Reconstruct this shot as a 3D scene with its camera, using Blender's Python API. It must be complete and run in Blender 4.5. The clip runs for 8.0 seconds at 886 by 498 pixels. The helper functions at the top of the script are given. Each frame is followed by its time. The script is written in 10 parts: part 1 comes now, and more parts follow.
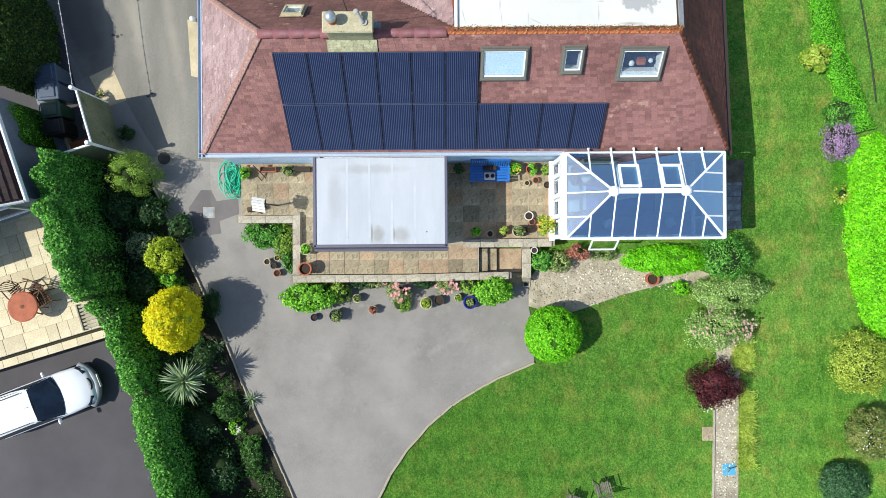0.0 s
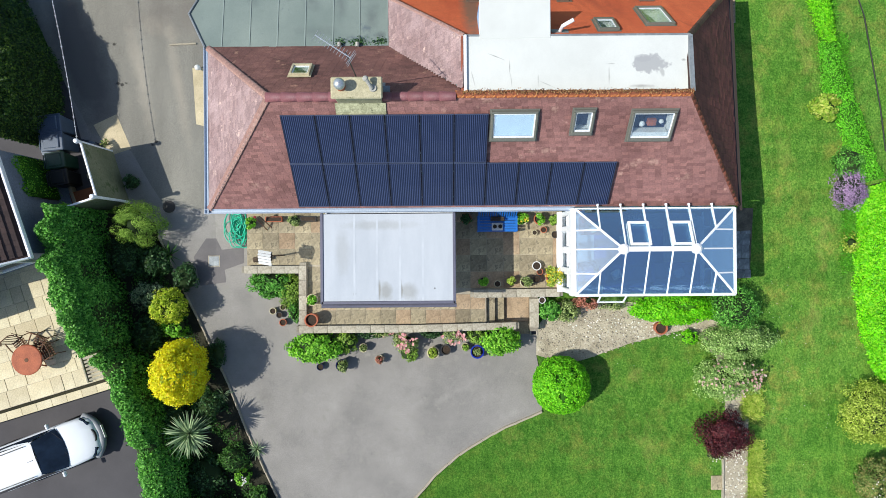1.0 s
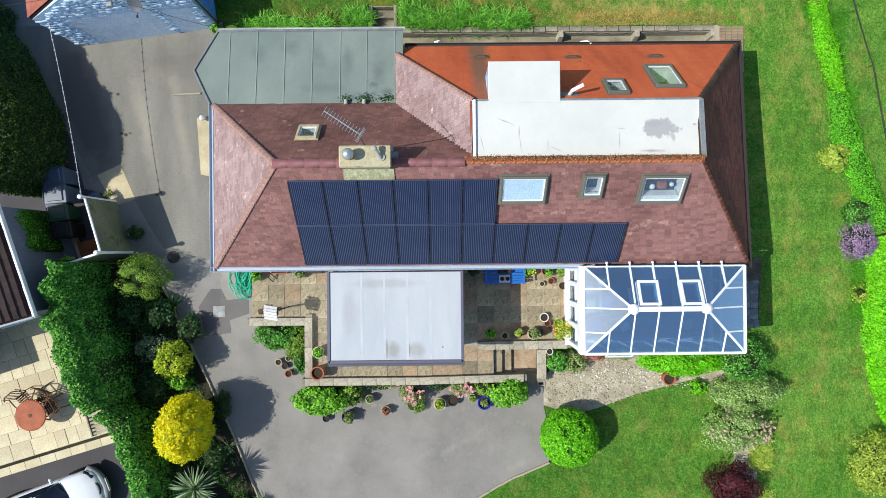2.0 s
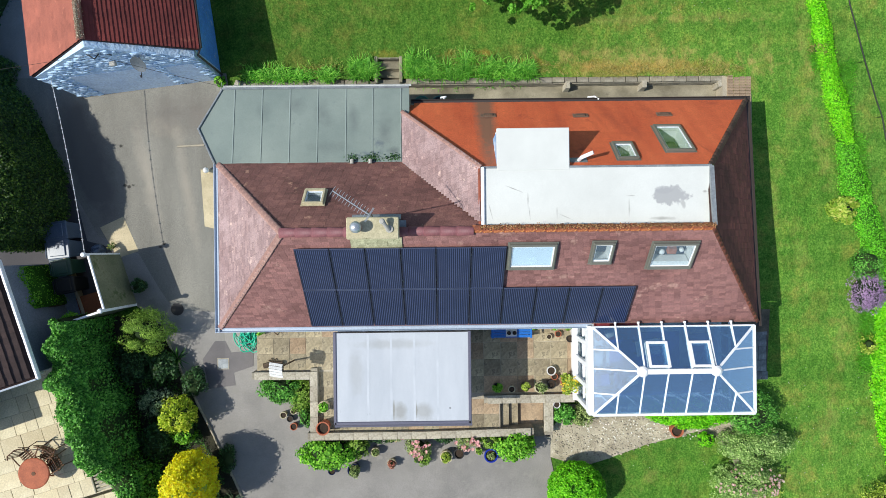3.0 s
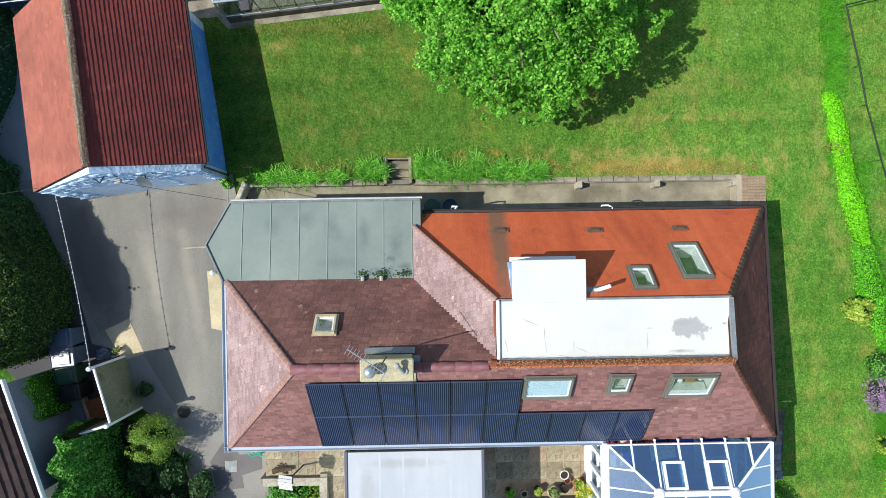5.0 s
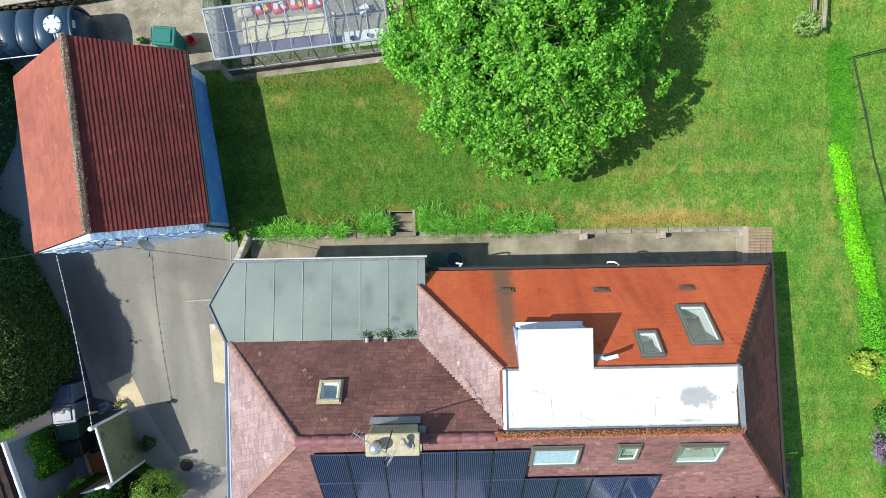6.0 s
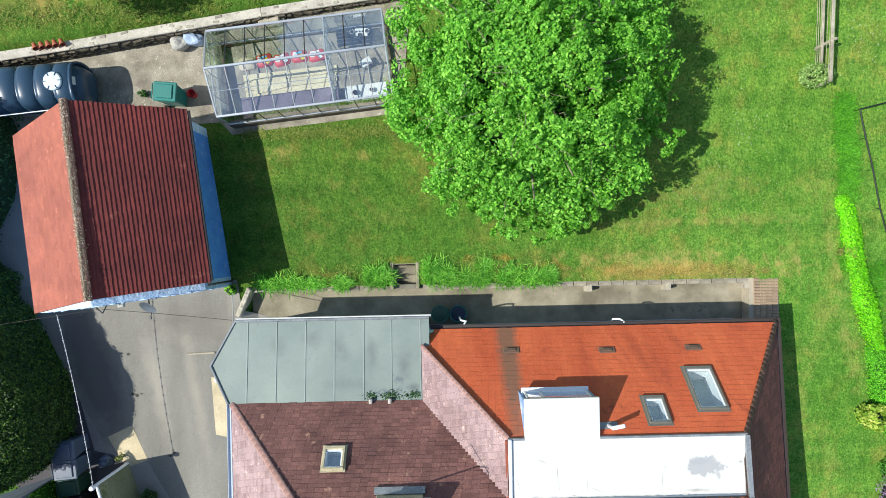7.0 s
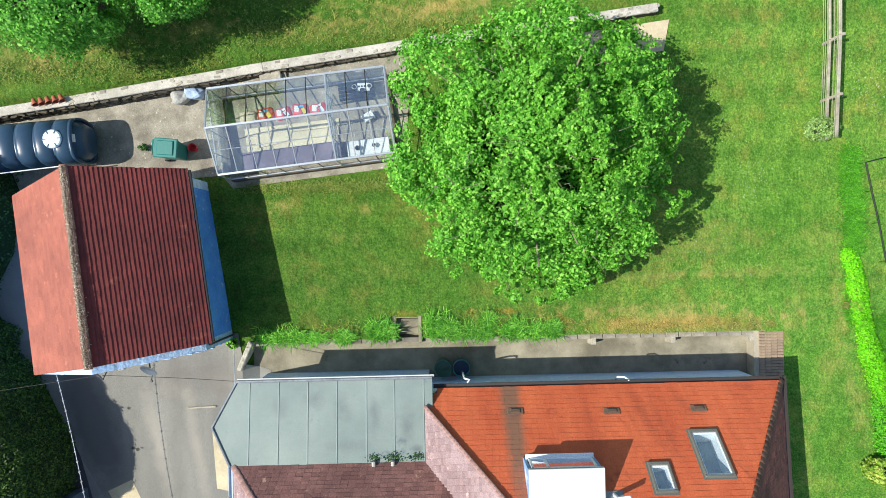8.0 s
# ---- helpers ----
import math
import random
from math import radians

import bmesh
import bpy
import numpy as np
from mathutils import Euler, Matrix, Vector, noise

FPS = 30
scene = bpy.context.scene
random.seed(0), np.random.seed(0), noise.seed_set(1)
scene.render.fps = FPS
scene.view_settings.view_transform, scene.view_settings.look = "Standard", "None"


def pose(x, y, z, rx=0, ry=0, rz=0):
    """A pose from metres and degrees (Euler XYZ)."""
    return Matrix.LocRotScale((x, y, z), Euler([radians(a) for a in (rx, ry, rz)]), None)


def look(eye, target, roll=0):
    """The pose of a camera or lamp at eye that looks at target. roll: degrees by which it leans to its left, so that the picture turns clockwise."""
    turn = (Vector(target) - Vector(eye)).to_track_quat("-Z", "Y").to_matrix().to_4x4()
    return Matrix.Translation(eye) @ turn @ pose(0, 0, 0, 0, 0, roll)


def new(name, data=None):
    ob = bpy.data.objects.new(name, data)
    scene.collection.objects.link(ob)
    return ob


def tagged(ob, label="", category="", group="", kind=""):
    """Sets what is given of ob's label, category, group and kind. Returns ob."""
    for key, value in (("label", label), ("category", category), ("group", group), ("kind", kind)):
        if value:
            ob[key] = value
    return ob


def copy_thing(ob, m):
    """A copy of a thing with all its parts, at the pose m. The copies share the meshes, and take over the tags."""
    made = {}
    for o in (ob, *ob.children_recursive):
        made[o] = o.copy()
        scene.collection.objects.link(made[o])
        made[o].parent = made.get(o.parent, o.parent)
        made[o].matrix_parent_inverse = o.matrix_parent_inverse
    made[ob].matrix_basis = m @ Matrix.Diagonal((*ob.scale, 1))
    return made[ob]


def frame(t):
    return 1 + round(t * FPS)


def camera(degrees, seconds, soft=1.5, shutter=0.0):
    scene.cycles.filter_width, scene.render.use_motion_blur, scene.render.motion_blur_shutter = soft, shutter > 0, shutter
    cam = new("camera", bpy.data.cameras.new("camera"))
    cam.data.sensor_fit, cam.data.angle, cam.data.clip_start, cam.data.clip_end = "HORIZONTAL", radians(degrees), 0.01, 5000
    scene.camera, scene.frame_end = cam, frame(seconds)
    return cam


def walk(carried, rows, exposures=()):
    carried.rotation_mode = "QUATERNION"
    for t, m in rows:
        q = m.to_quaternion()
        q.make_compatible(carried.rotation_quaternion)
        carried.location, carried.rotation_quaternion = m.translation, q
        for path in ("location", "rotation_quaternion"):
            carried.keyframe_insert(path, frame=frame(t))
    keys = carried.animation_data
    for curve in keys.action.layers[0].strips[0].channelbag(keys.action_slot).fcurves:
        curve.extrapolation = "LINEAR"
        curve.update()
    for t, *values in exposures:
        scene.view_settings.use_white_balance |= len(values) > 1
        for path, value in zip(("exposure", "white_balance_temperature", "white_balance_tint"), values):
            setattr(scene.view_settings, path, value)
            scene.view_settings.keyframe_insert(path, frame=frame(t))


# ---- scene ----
cam = camera(74.8, 8.0, soft=0.5)
ROWS = [
    (0.0, -0.042, 0.012, 21.897, 0.030, -0.050, -0.386),
    (0.5, -0.181, 0.884, 21.826, 0.077, -0.090, -0.412),
    (1.0, -0.327, 1.856, 21.752, 0.101, -0.133, -0.449),
    (1.5, -0.463, 2.773, 21.676, 0.103, -0.177, -0.494),
    (2.0, -0.594, 3.771, 21.597, 0.087, -0.221, -0.545),
    (2.5, -0.718, 4.732, 21.517, 0.058, -0.266, -0.603),
    (3.0, -0.832, 5.745, 21.435, 0.017, -0.311, -0.665),
    (3.5, -0.931, 6.661, 21.352, -0.031, -0.355, -0.730),
    (4.0, -1.055, 7.638, 21.267, -0.084, -0.399, -0.796),
    (4.5, -1.154, 8.546, 21.182, -0.137, -0.440, -0.862),
    (5.0, -1.228, 9.548, 21.097, -0.189, -0.480, -0.926),
    (5.5, -1.306, 10.505, 21.011, -0.234, -0.517, -0.988),
    (6.0, -1.372, 11.475, 20.926, -0.271, -0.551, -1.045),
    (6.5, -1.432, 12.382, 20.841, -0.295, -0.582, -1.097),
    (7.0, -1.479, 13.358, 20.757, -0.303, -0.608, -1.141),
    (7.5, -1.519, 14.241, 20.674, -0.293, -0.630, -1.177),
    (8.0, -1.554, 15.217, 20.592, -0.260, -0.648, -1.203),
]
EXPOSURES = [(0.0, 0.43), (1.0, 0.33), (1.5, 0.3), (3.5, 0.28), (6.0, 0.53), (7.0, 0.58), (8.0, 0.65)]
walk(cam, [(t, pose(x, y, z, rx, ry, rz)) for t, x, y, z, rx, ry, rz in ROWS], EXPOSURES)

# ---- daylight: a high sun from the lower left of the plan, clear sky ----
SUN = Vector((-0.835, -0.14, 1.0)).normalized()
world = bpy.data.worlds.new("sky")
scene.world = world
world.use_nodes = True
wn = world.node_tree.nodes
wn.clear()
sky = wn.new("ShaderNodeTexSky")
sky.sky_type = "NISHITA"
sky.sun_disc = False
sky.dust_density = 0.8
sky.ozone_density = 1.6
sky.sun_elevation = math.asin(SUN.z)
sky.sun_rotation = math.atan2(SUN.x, SUN.y)
bg = wn.new("ShaderNodeBackground")
bg.inputs["Strength"].default_value = 0.115
wo = wn.new("ShaderNodeOutputWorld")
world.node_tree.links.new(sky.outputs[0], bg.inputs["Color"])
world.node_tree.links.new(bg.outputs[0], wo.inputs["Surface"])
sun_data = bpy.data.lights.new("sun", "SUN")
sun_data.energy = 3.82
sun_data.angle = radians(0.53)
sun_data.color = (1.0, 0.98, 0.91)
sun_lamp = new("sun", sun_data)
sun_lamp.matrix_world = look(SUN * 60, (0, 0, 0))
# ---- building helpers ----
def C(r, g, b):
    """Linear colour from everyday 0..255 values."""
    return tuple(((c / 255 + 0.055) / 1.055) ** 2.4 if c > 10 else c / 3295 for c in (r, g, b))


def G(x, y):
    """Height of the ground."""
    gl = np.interp(y, [-14, 0, 2, 6, 9.7, 12, 14, 17, 20, 60], [-0.85, -0.62, -0.6, -0.33, -0.12, 0.0, 0.15, 0.45, 0.6, 1.2])
    gr = np.interp(y, [-14, 0, 3.5, 7, 11, 13.5, 16, 18, 22, 60], [-0.85, -0.6, -0.22, 0.08, 0.14, 0.35, 0.52, 0.62, 0.95, 1.6])
    k = min(1, max(0, (x + 9.0) / 1.4))
    g = gl + (gr - gl) * k
    if y > 11:
        over = y - (20.05 + 0.141 * (x + 16))
        up = max(0, min(1, over / 0.3)) * max(0, min(1, (8.0 - x) / 3))
        g += (1.2 - g) * up if g < 1.2 else 0
    if -8.35 < x < 10.0 and 10.2 < y < 11.9:
        g = -0.35
    return float(g)


def box(bm, c, s, rz=0, rx=0, ry=0, bev=0.0, taper=1.0):
    m = Matrix.Translation(c) @ Euler((radians(rx), radians(ry), radians(rz))).to_matrix().to_4x4()
    r = bmesh.ops.create_cube(bm, size=1.0)
    vs = r["verts"]
    for v in vs:
        k = taper if v.co.z > 0 else 1.0
        v.co = Vector((v.co.x * s[0] * k, v.co.y * s[1] * k, v.co.z * s[2]))
    if bev:
        es = list({e for v in vs for e in v.link_edges})
        r = bmesh.ops.bevel(bm, geom=es, offset=bev, segments=1, affect="EDGES")
        vs = list({v for f in r["faces"] for v in f.verts})
    for v in vs:
        v.co = m @ v.co
    return vs


def quad(bm, *pts):
    return bm.faces.new([bm.verts.new(p) for p in pts])


def prism(bm, poly, z0, z1):
    """poly: plan points; z0, z1: numbers or functions of (x, y)."""
    a = z0 if callable(z0) else (lambda x, y: z0)
    b = z1 if callable(z1) else (lambda x, y: z1)
    lo = [bm.verts.new((x, y, a(x, y))) for x, y in poly]
    hi = [bm.verts.new((x, y, b(x, y))) for x, y in poly]
    n = len(poly)
    bm.faces.new(hi)
    bm.faces.new(lo[::-1])
    for i in range(n):
        bm.faces.new((lo[i], lo[(i + 1) % n], hi[(i + 1) % n], hi[i]))


def tube(bm, pts, r, n=8, r2=None, cap=True):
    pts = [Vector(p) for p in pts]
    rings = []
    for i, p in enumerate(pts):
        d = (pts[min(i + 1, len(pts) - 1)] - pts[max(i - 1, 0)]).normalized()
        a = d.orthogonal().normalized() if i == 0 else (ref - d * ref.dot(d)).normalized()
        ref = a
        b = d.cross(a)
        rr = r if r2 is None else r + (r2 - r) * i / (len(pts) - 1)
        rings.append([bm.verts.new(p + (a * math.cos(2 * math.pi * k / n) + b * math.sin(2 * math.pi * k / n)) * rr) for k in range(n)])
    for p, q in zip(rings, rings[1:]):
        for k in range(n):
            bm.faces.new((p[k], p[(k + 1) % n], q[(k + 1) % n], q[k]))
    if cap:
        bm.faces.new(rings[0][::-1])
        bm.faces.new(rings[-1])


def lathe(bm, prof, c=(0, 0, 0), n=24, m=None):
    rings = []
    for r, z in prof:
        ring = []
        for k in range(n):
            v = Vector((r * math.cos(2 * math.pi * k / n), r * math.sin(2 * math.pi * k / n), z))
            v = (m @ v) if m else v
            ring.append(bm.verts.new(v + Vector(c)))
        rings.append(ring)
    for p, q in zip(rings, rings[1:]):
        for k in range(n):
            bm.faces.new((p[k], p[(k + 1) % n], q[(k + 1) % n], q[k]))
    if prof[0][0] > 1e-4:
        bm.faces.new(rings[0][::-1])
    if prof[-1][0] > 1e-4:
        bm.faces.new(rings[-1])


def mesh_of(name, bm, material, smooth=False):
    me = bpy.data.meshes.new(name)
    bmesh.ops.recalc_face_normals(bm, faces=bm.faces)
    bm.to_mesh(me)
    bm.free()
    for m in material if isinstance(material, (list, tuple)) else [material]:
        me.materials.append(m)
    if smooth:
        me.polygons.foreach_set("use_smooth", [True] * len(me.polygons))
    return me


def part(name, bm, material, parent=None, label="", smooth=False):
    ob = new(name, mesh_of(name, bm, material, smooth))
    if parent:
        ob.parent = parent
    return tagged(ob, label)


def thing(name, label, category, at=(0, 0, 0), rz=0, group="", kind=""):
    ob = new(name)
    ob.empty_display_size = 0.2
    ob.matrix_basis = pose(*at, 0, 0, rz)
    return tagged(ob, label, category, group, kind)


def raw(name, V, F, material, parent=None, label="", midx=None):
    """A mesh from arrays: V n x 3, F m x 4."""
    me = bpy.data.meshes.new(name)
    V = np.asarray(V, np.float32)
    F = np.asarray(F, np.int32)
    me.vertices.add(len(V))
    me.vertices.foreach_set("co", V.ravel())
    me.loops.add(F.size)
    me.loops.foreach_set("vertex_index", F.ravel())
    me.polygons.add(len(F))
    me.polygons.foreach_set("loop_start", np.arange(0, F.size, F.shape[1], dtype=np.int32))
    for m in material if isinstance(material, (list, tuple)) else [material]:
        me.materials.append(m)
    if midx is not None:
        me.polygons.foreach_set("material_index", np.asarray(midx, np.int32))
    me.update(calc_edges=True)
    me.validate()
    ob = new(name, me)
    if parent:
        ob.parent = parent
    return tagged(ob, label)


def leaf_arrays(pts, nrm, size, rng, wide=0.55, tilt=0.7):
    """Diamond leaves, one for each point, roughly facing nrm."""
    n = len(pts)
    d = nrm + rng.normal(0, tilt, (n, 3))
    d /= np.linalg.norm(d, axis=1, keepdims=True) + 1e-9
    a = rng.normal(0, 1, (n, 3))
    a -= d * np.sum(a * d, 1, keepdims=True)
    a /= np.linalg.norm(a, axis=1, keepdims=True) + 1e-9
    b = np.cross(d, a)
    L = (size * rng.uniform(0.6, 1.25, n))[:, None]
    W = L * wide * 0.5
    V = np.stack([pts - a * L * 0.5, pts + b * W + d * L * 0.08, pts + a * L * 0.5 - d * L * 0.06, pts - b * W + d * L * 0.08], 1).reshape(-1, 3)
    F = np.arange(4 * n).reshape(n, 4)
    return V, F


def blob_points(c, r, n, rng, lumps=40, lump_r=0.25, low=-0.5, inner=0.55):
    """Points and outward normals for the leaves of a crown: clumps set about an uneven ellipsoid."""
    c, r = np.array(c, float), np.array(r, float)
    u = rng.normal(0, 1, (lumps * 3, 3))
    u /= np.linalg.norm(u, axis=1, keepdims=True)
    u = u[u[:, 2] > low][:lumps]
    k = inner + (1 - inner) * rng.uniform(0, 1, len(u)) ** 0.4
    cent = u * k[:, None] * (1 - lump_r * 0.6)
    idx = rng.integers(0, len(u), n)
    v = rng.normal(0, 1, (n, 3))
    v /= np.linalg.norm(v, axis=1, keepdims=True)
    rad = lump_r * rng.uniform(0.35, 1.0, n) ** 0.5 * rng.uniform(0.7, 1.25, len(u))[idx]
    p = cent[idx] + v * rad[:, None]
    nm = v * 0.7 + u[idx] * 0.6 + np.array([0, 0, 0.5])
    return c + p * r, nm


def core_arrays(c, r, rng, k=0.72, n=14, m=9, rough=0.12):
    """The inside of a bush: an uneven closed shell, coloured dark for shade."""
    V = []
    for j in range(m):
        ph = math.pi * j / (m - 1)
        for i in range(n):
            th = 2 * math.pi * i / n
            q = k * (1 + rng.uniform(-rough, rough))
            V.append((c[0] + r[0] * q * math.sin(ph) * math.cos(th), c[1] + r[1] * q * math.sin(ph) * math.sin(th), c[2] + r[2] * q * math.cos(ph)))
    F = [(j * n + i, j * n + (i + 1) % n, (j + 1) * n + (i + 1) % n, (j + 1) * n + i) for j in range(m - 1) for i in range(n)]
    return np.array(V), np.array(F)


def shrub(name, label, at, r, n, size, mat, seed, lumps=40, lump_r=0.3, low=-0.4, wide=0.55, core=0.7, category="shrub", up=None, tilt=0.7, inner=0.55, flowers=None, group="", core_mat="leaf_core_shade"):
    """A bush: short stems, a crown of leaves over a shade-coloured shell, and flowers where it has them."""
    rng = np.random.default_rng(seed)
    z0 = G(at[0], at[1]) if len(at) == 2 else at[2]
    e = thing(name, label, category, (at[0], at[1], z0), group=group)
    c = (0, 0, (up if up is not None else r[2] * 0.75))
    p, nm = blob_points(c, r, n, rng, lumps, lump_r, low, inner)
    p[:, 2] = np.maximum(p[:, 2], 0.02)
    V, F = leaf_arrays(p, nm, size, rng, wide, tilt)
    mi = np.zeros(len(F))
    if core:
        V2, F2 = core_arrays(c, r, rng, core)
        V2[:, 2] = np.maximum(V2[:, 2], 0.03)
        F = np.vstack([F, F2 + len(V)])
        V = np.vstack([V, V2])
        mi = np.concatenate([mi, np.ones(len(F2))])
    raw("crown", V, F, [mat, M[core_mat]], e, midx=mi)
    bm = bmesh.new()
    for k in range(4):
        a = rng.uniform(0, 6.28)
        tube(bm, [(0.04 * math.cos(a), 0.04 * math.sin(a), -0.05), (r[0] * 0.25 * math.cos(a), r[1] * 0.25 * math.sin(a), c[2] * 0.6), (r[0] * 0.5 * math.cos(a), r[1] * 0.5 * math.sin(a), c[2])], 0.025, 6, 0.01)
    part("stem", bm, M["bark"], e)
    if flowers:
        fm, fn, fs = flowers
        p, nm = blob_points(c, (r[0] * 1.04, r[1] * 1.04, r[2] * 1.06), fn * 4, rng, max(6, lumps // 2), lump_r, 0.1, 0.85)
        p = p[np.argsort(-p[:, 2])][:fn * 2][rng.permutation(fn * 2)[:fn]]
        V = []
        F = []
        for q in p:
            if fn <= 30:
                V, F = [], []
            for k in range(6):
                a = rng.uniform(0, 6.28)
                t = np.array([math.cos(a), math.sin(a), 0.35]) * fs * rng.uniform(0.35, 0.55)
                s = np.array([-math.sin(a), math.cos(a), 0]) * fs * 0.28
                b = len(V)
                V += [q, q + t * 0.6 + s, q + t, q + t * 0.6 - s]
                F.append((b, b + 1, b + 2, b + 3))
            if fn <= 30:
                raw("flower", V, F, fm, e)
        if fn > 30:
            tagged(raw("blossom", V, F, fm, e), kind="stuff")
    return e


def drape(name, poly, lift, material, cell=0.5, label="", category="", kind="structure", height=None):
    """A sheet laid on the ground over a plan polygon."""
    h = height or G
    bm = bmesh.new()
    vs = [bm.verts.new((x, y, 0)) for x, y in poly]
    es = [bm.edges.new((vs[i], vs[(i + 1) % len(vs)])) for i in range(len(vs))]
    bmesh.ops.triangle_fill(bm, use_beauty=True, edges=es)
    xs, ys = [p[0] for p in poly], [p[1] for p in poly]
    for k in range(math.ceil(min(xs) / cell), math.floor(max(xs) / cell) + 1):
        bmesh.ops.bisect_plane(bm, geom=bm.verts[:] + bm.edges[:] + bm.faces[:], plane_co=(k * cell, 0, 0), plane_no=(1, 0, 0))
    for k in range(math.ceil(min(ys) / cell), math.floor(max(ys) / cell) + 1):
        bmesh.ops.bisect_plane(bm, geom=bm.verts[:] + bm.edges[:] + bm.faces[:], plane_co=(0, k * cell, 0), plane_no=(0, 1, 0))
    for v in bm.verts:
        v.co.z = h(v.co.x, v.co.y) + lift
    for f in bm.faces:
        f.normal_update()
        if f.normal.z < 0:
            f.normal_flip()
    me = bpy.data.meshes.new(name)
    bm.to_mesh(me)
    bm.free()
    me.materials.append(material)
    return tagged(new(name, me), label, category, kind=kind)


def slope_cuts(holes, o, u, v):
    """Openings given by their corners, as ranges along a slope."""
    out = []
    for h in holes:
        us, vs = [(Vector(p) - o).dot(u) for p in h], [(Vector(p) - o).dot(v) for p in h]
        out.append((min(us), max(us), min(vs), max(vs)))
    return out


def tile_slope(name, poly, course, width, material, parent, seed=1, thick=0.015, jitter=0.004, gap=0.004, holes=()):
    """Courses of overlapping tiles over a convex slope; poly[0] to poly[1] is its eave."""
    rng = np.random.default_rng(seed)
    P3 = [Vector(p) for p in poly]
    u = (P3[1] - P3[0]).normalized()
    n = (P3[2] - P3[0]).cross(P3[-1] - P3[1]).normalized() if len(P3) == 4 else u.cross(P3[-1] - P3[0]).normalized()
    n = (n - u * n.dot(u)).normalized()
    if n.z < 0:
        n = -n
    v = n.cross(u)
    if v.z < 0:
        v = -v
    o = P3[0]
    flat = [((p - o).dot(u), (p - o).dot(v)) for p in P3]
    vmax = max(q[1] for q in flat)
    cuts = slope_cuts(holes, o, u, v)
    V, F = [], []
    k = 0
    at = 0.0
    while at < vmax - 0.02:
        mid = at + course * 0.4
        cut = []
        for (u0, v0), (u1, v1) in zip(flat, flat[1:] + flat[:1]):
            if (v0 - mid) * (v1 - mid) < 0:
                cut.append(u0 + (u1 - u0) * (mid - v0) / (v1 - v0))
        if len(cut) >= 2:
            a, b = min(cut), max(cut)
            x = a - (width * 0.5 if k % 2 else 0) - width * 0.2
            while x < b:
                x0, x1 = max(x, a), min(x + width - gap, b)
                x += width
                for u0, u1, v0, v1 in cuts:
                    if at + course > v0 and at < v1 and x1 > u0 and x0 < u1:
                        if x0 < u0:
                            x1 = u0
                        elif x1 > u1:
                            x0 = u1
                        else:
                            x1 = x0
                if x1 - x0 < 0.03:
                    continue
                h = thick + rng.uniform(-jitter, jitter)
                s = at + rng.uniform(-0.006, 0.006)
                top = min(at + course * 1.15, vmax)
                hl, hr = h + rng.uniform(-0.003, 0.003), h
                c = len(V)
                V += [o + u * x0 + v * s + n * hl, o + u * x1 + v * s + n * hr, o + u * x1 + v * top + n * 0.004, o + u * x0 + v * top + n * 0.004,
                      o + u * x0 + v * s - n * 0.01, o + u * x1 + v * s - n * 0.01]
                F += [(c, c + 1, c + 2, c + 3), (c + 4, c + 5, c + 1, c)]
                F += [(c + 4, c, c + 3, c + 3), (c + 1, c + 5, c + 2, c + 2)]
        at += course
        k += 1
    F4 = np.array(F)
    quads = F4[F4[:, 2] != F4[:, 3]]
    tris = F4[F4[:, 2] == F4[:, 3]][:, :3]
    me = bpy.data.meshes.new(name)
    me.from_pydata([tuple(q) for q in V], [], [tuple(map(int, q)) for q in quads] + [tuple(map(int, q)) for q in tris])
    me.materials.append(material)
    ob = new(name, me)
    ob.parent = parent
    return tagged(ob, kind="stuff")


def slab_under(name, poly, material, parent, thick=0.08, gap=0.006, holes=()):
    """The solid deck beneath a roof covering."""
    bm = bmesh.new()
    P3 = [Vector(p) for p in poly]
    n = (P3[1] - P3[0]).cross(P3[-1] - P3[0]).normalized()
    if n.z < 0:
        n = -n
    hi = [bm.verts.new(p - n * gap) for p in P3]
    lo = [bm.verts.new(p - n * thick) for p in P3]
    bm.faces.new(hi)
    bm.faces.new(lo[::-1])
    for i in range(len(P3)):
        j = (i + 1) % len(P3)
        bm.faces.new((lo[i], lo[j], hi[j], hi[i]))
    if holes:
        u = (P3[1] - P3[0]).normalized()
        v = n.cross(u)
        cuts = slope_cuts(holes, P3[0], u, v)
        for u0, u1, v0, v1 in cuts:
            for d, k in ((u, u0), (u, u1), (v, v0), (v, v1)):
                bmesh.ops.bisect_plane(bm, geom=bm.verts[:] + bm.edges[:] + bm.faces[:], plane_co=P3[0] + d * k, plane_no=d)
        gone = []
        for f in bm.faces:
            q = f.calc_center_median() - P3[0]
            if any(u0 < q.dot(u) < u1 and v0 < q.dot(v) < v1 for u0, u1, v0, v1 in cuts):
                gone.append(f)
        bmesh.ops.delete(bm, geom=gone, context="FACES")
    return part(name, bm, material, parent)


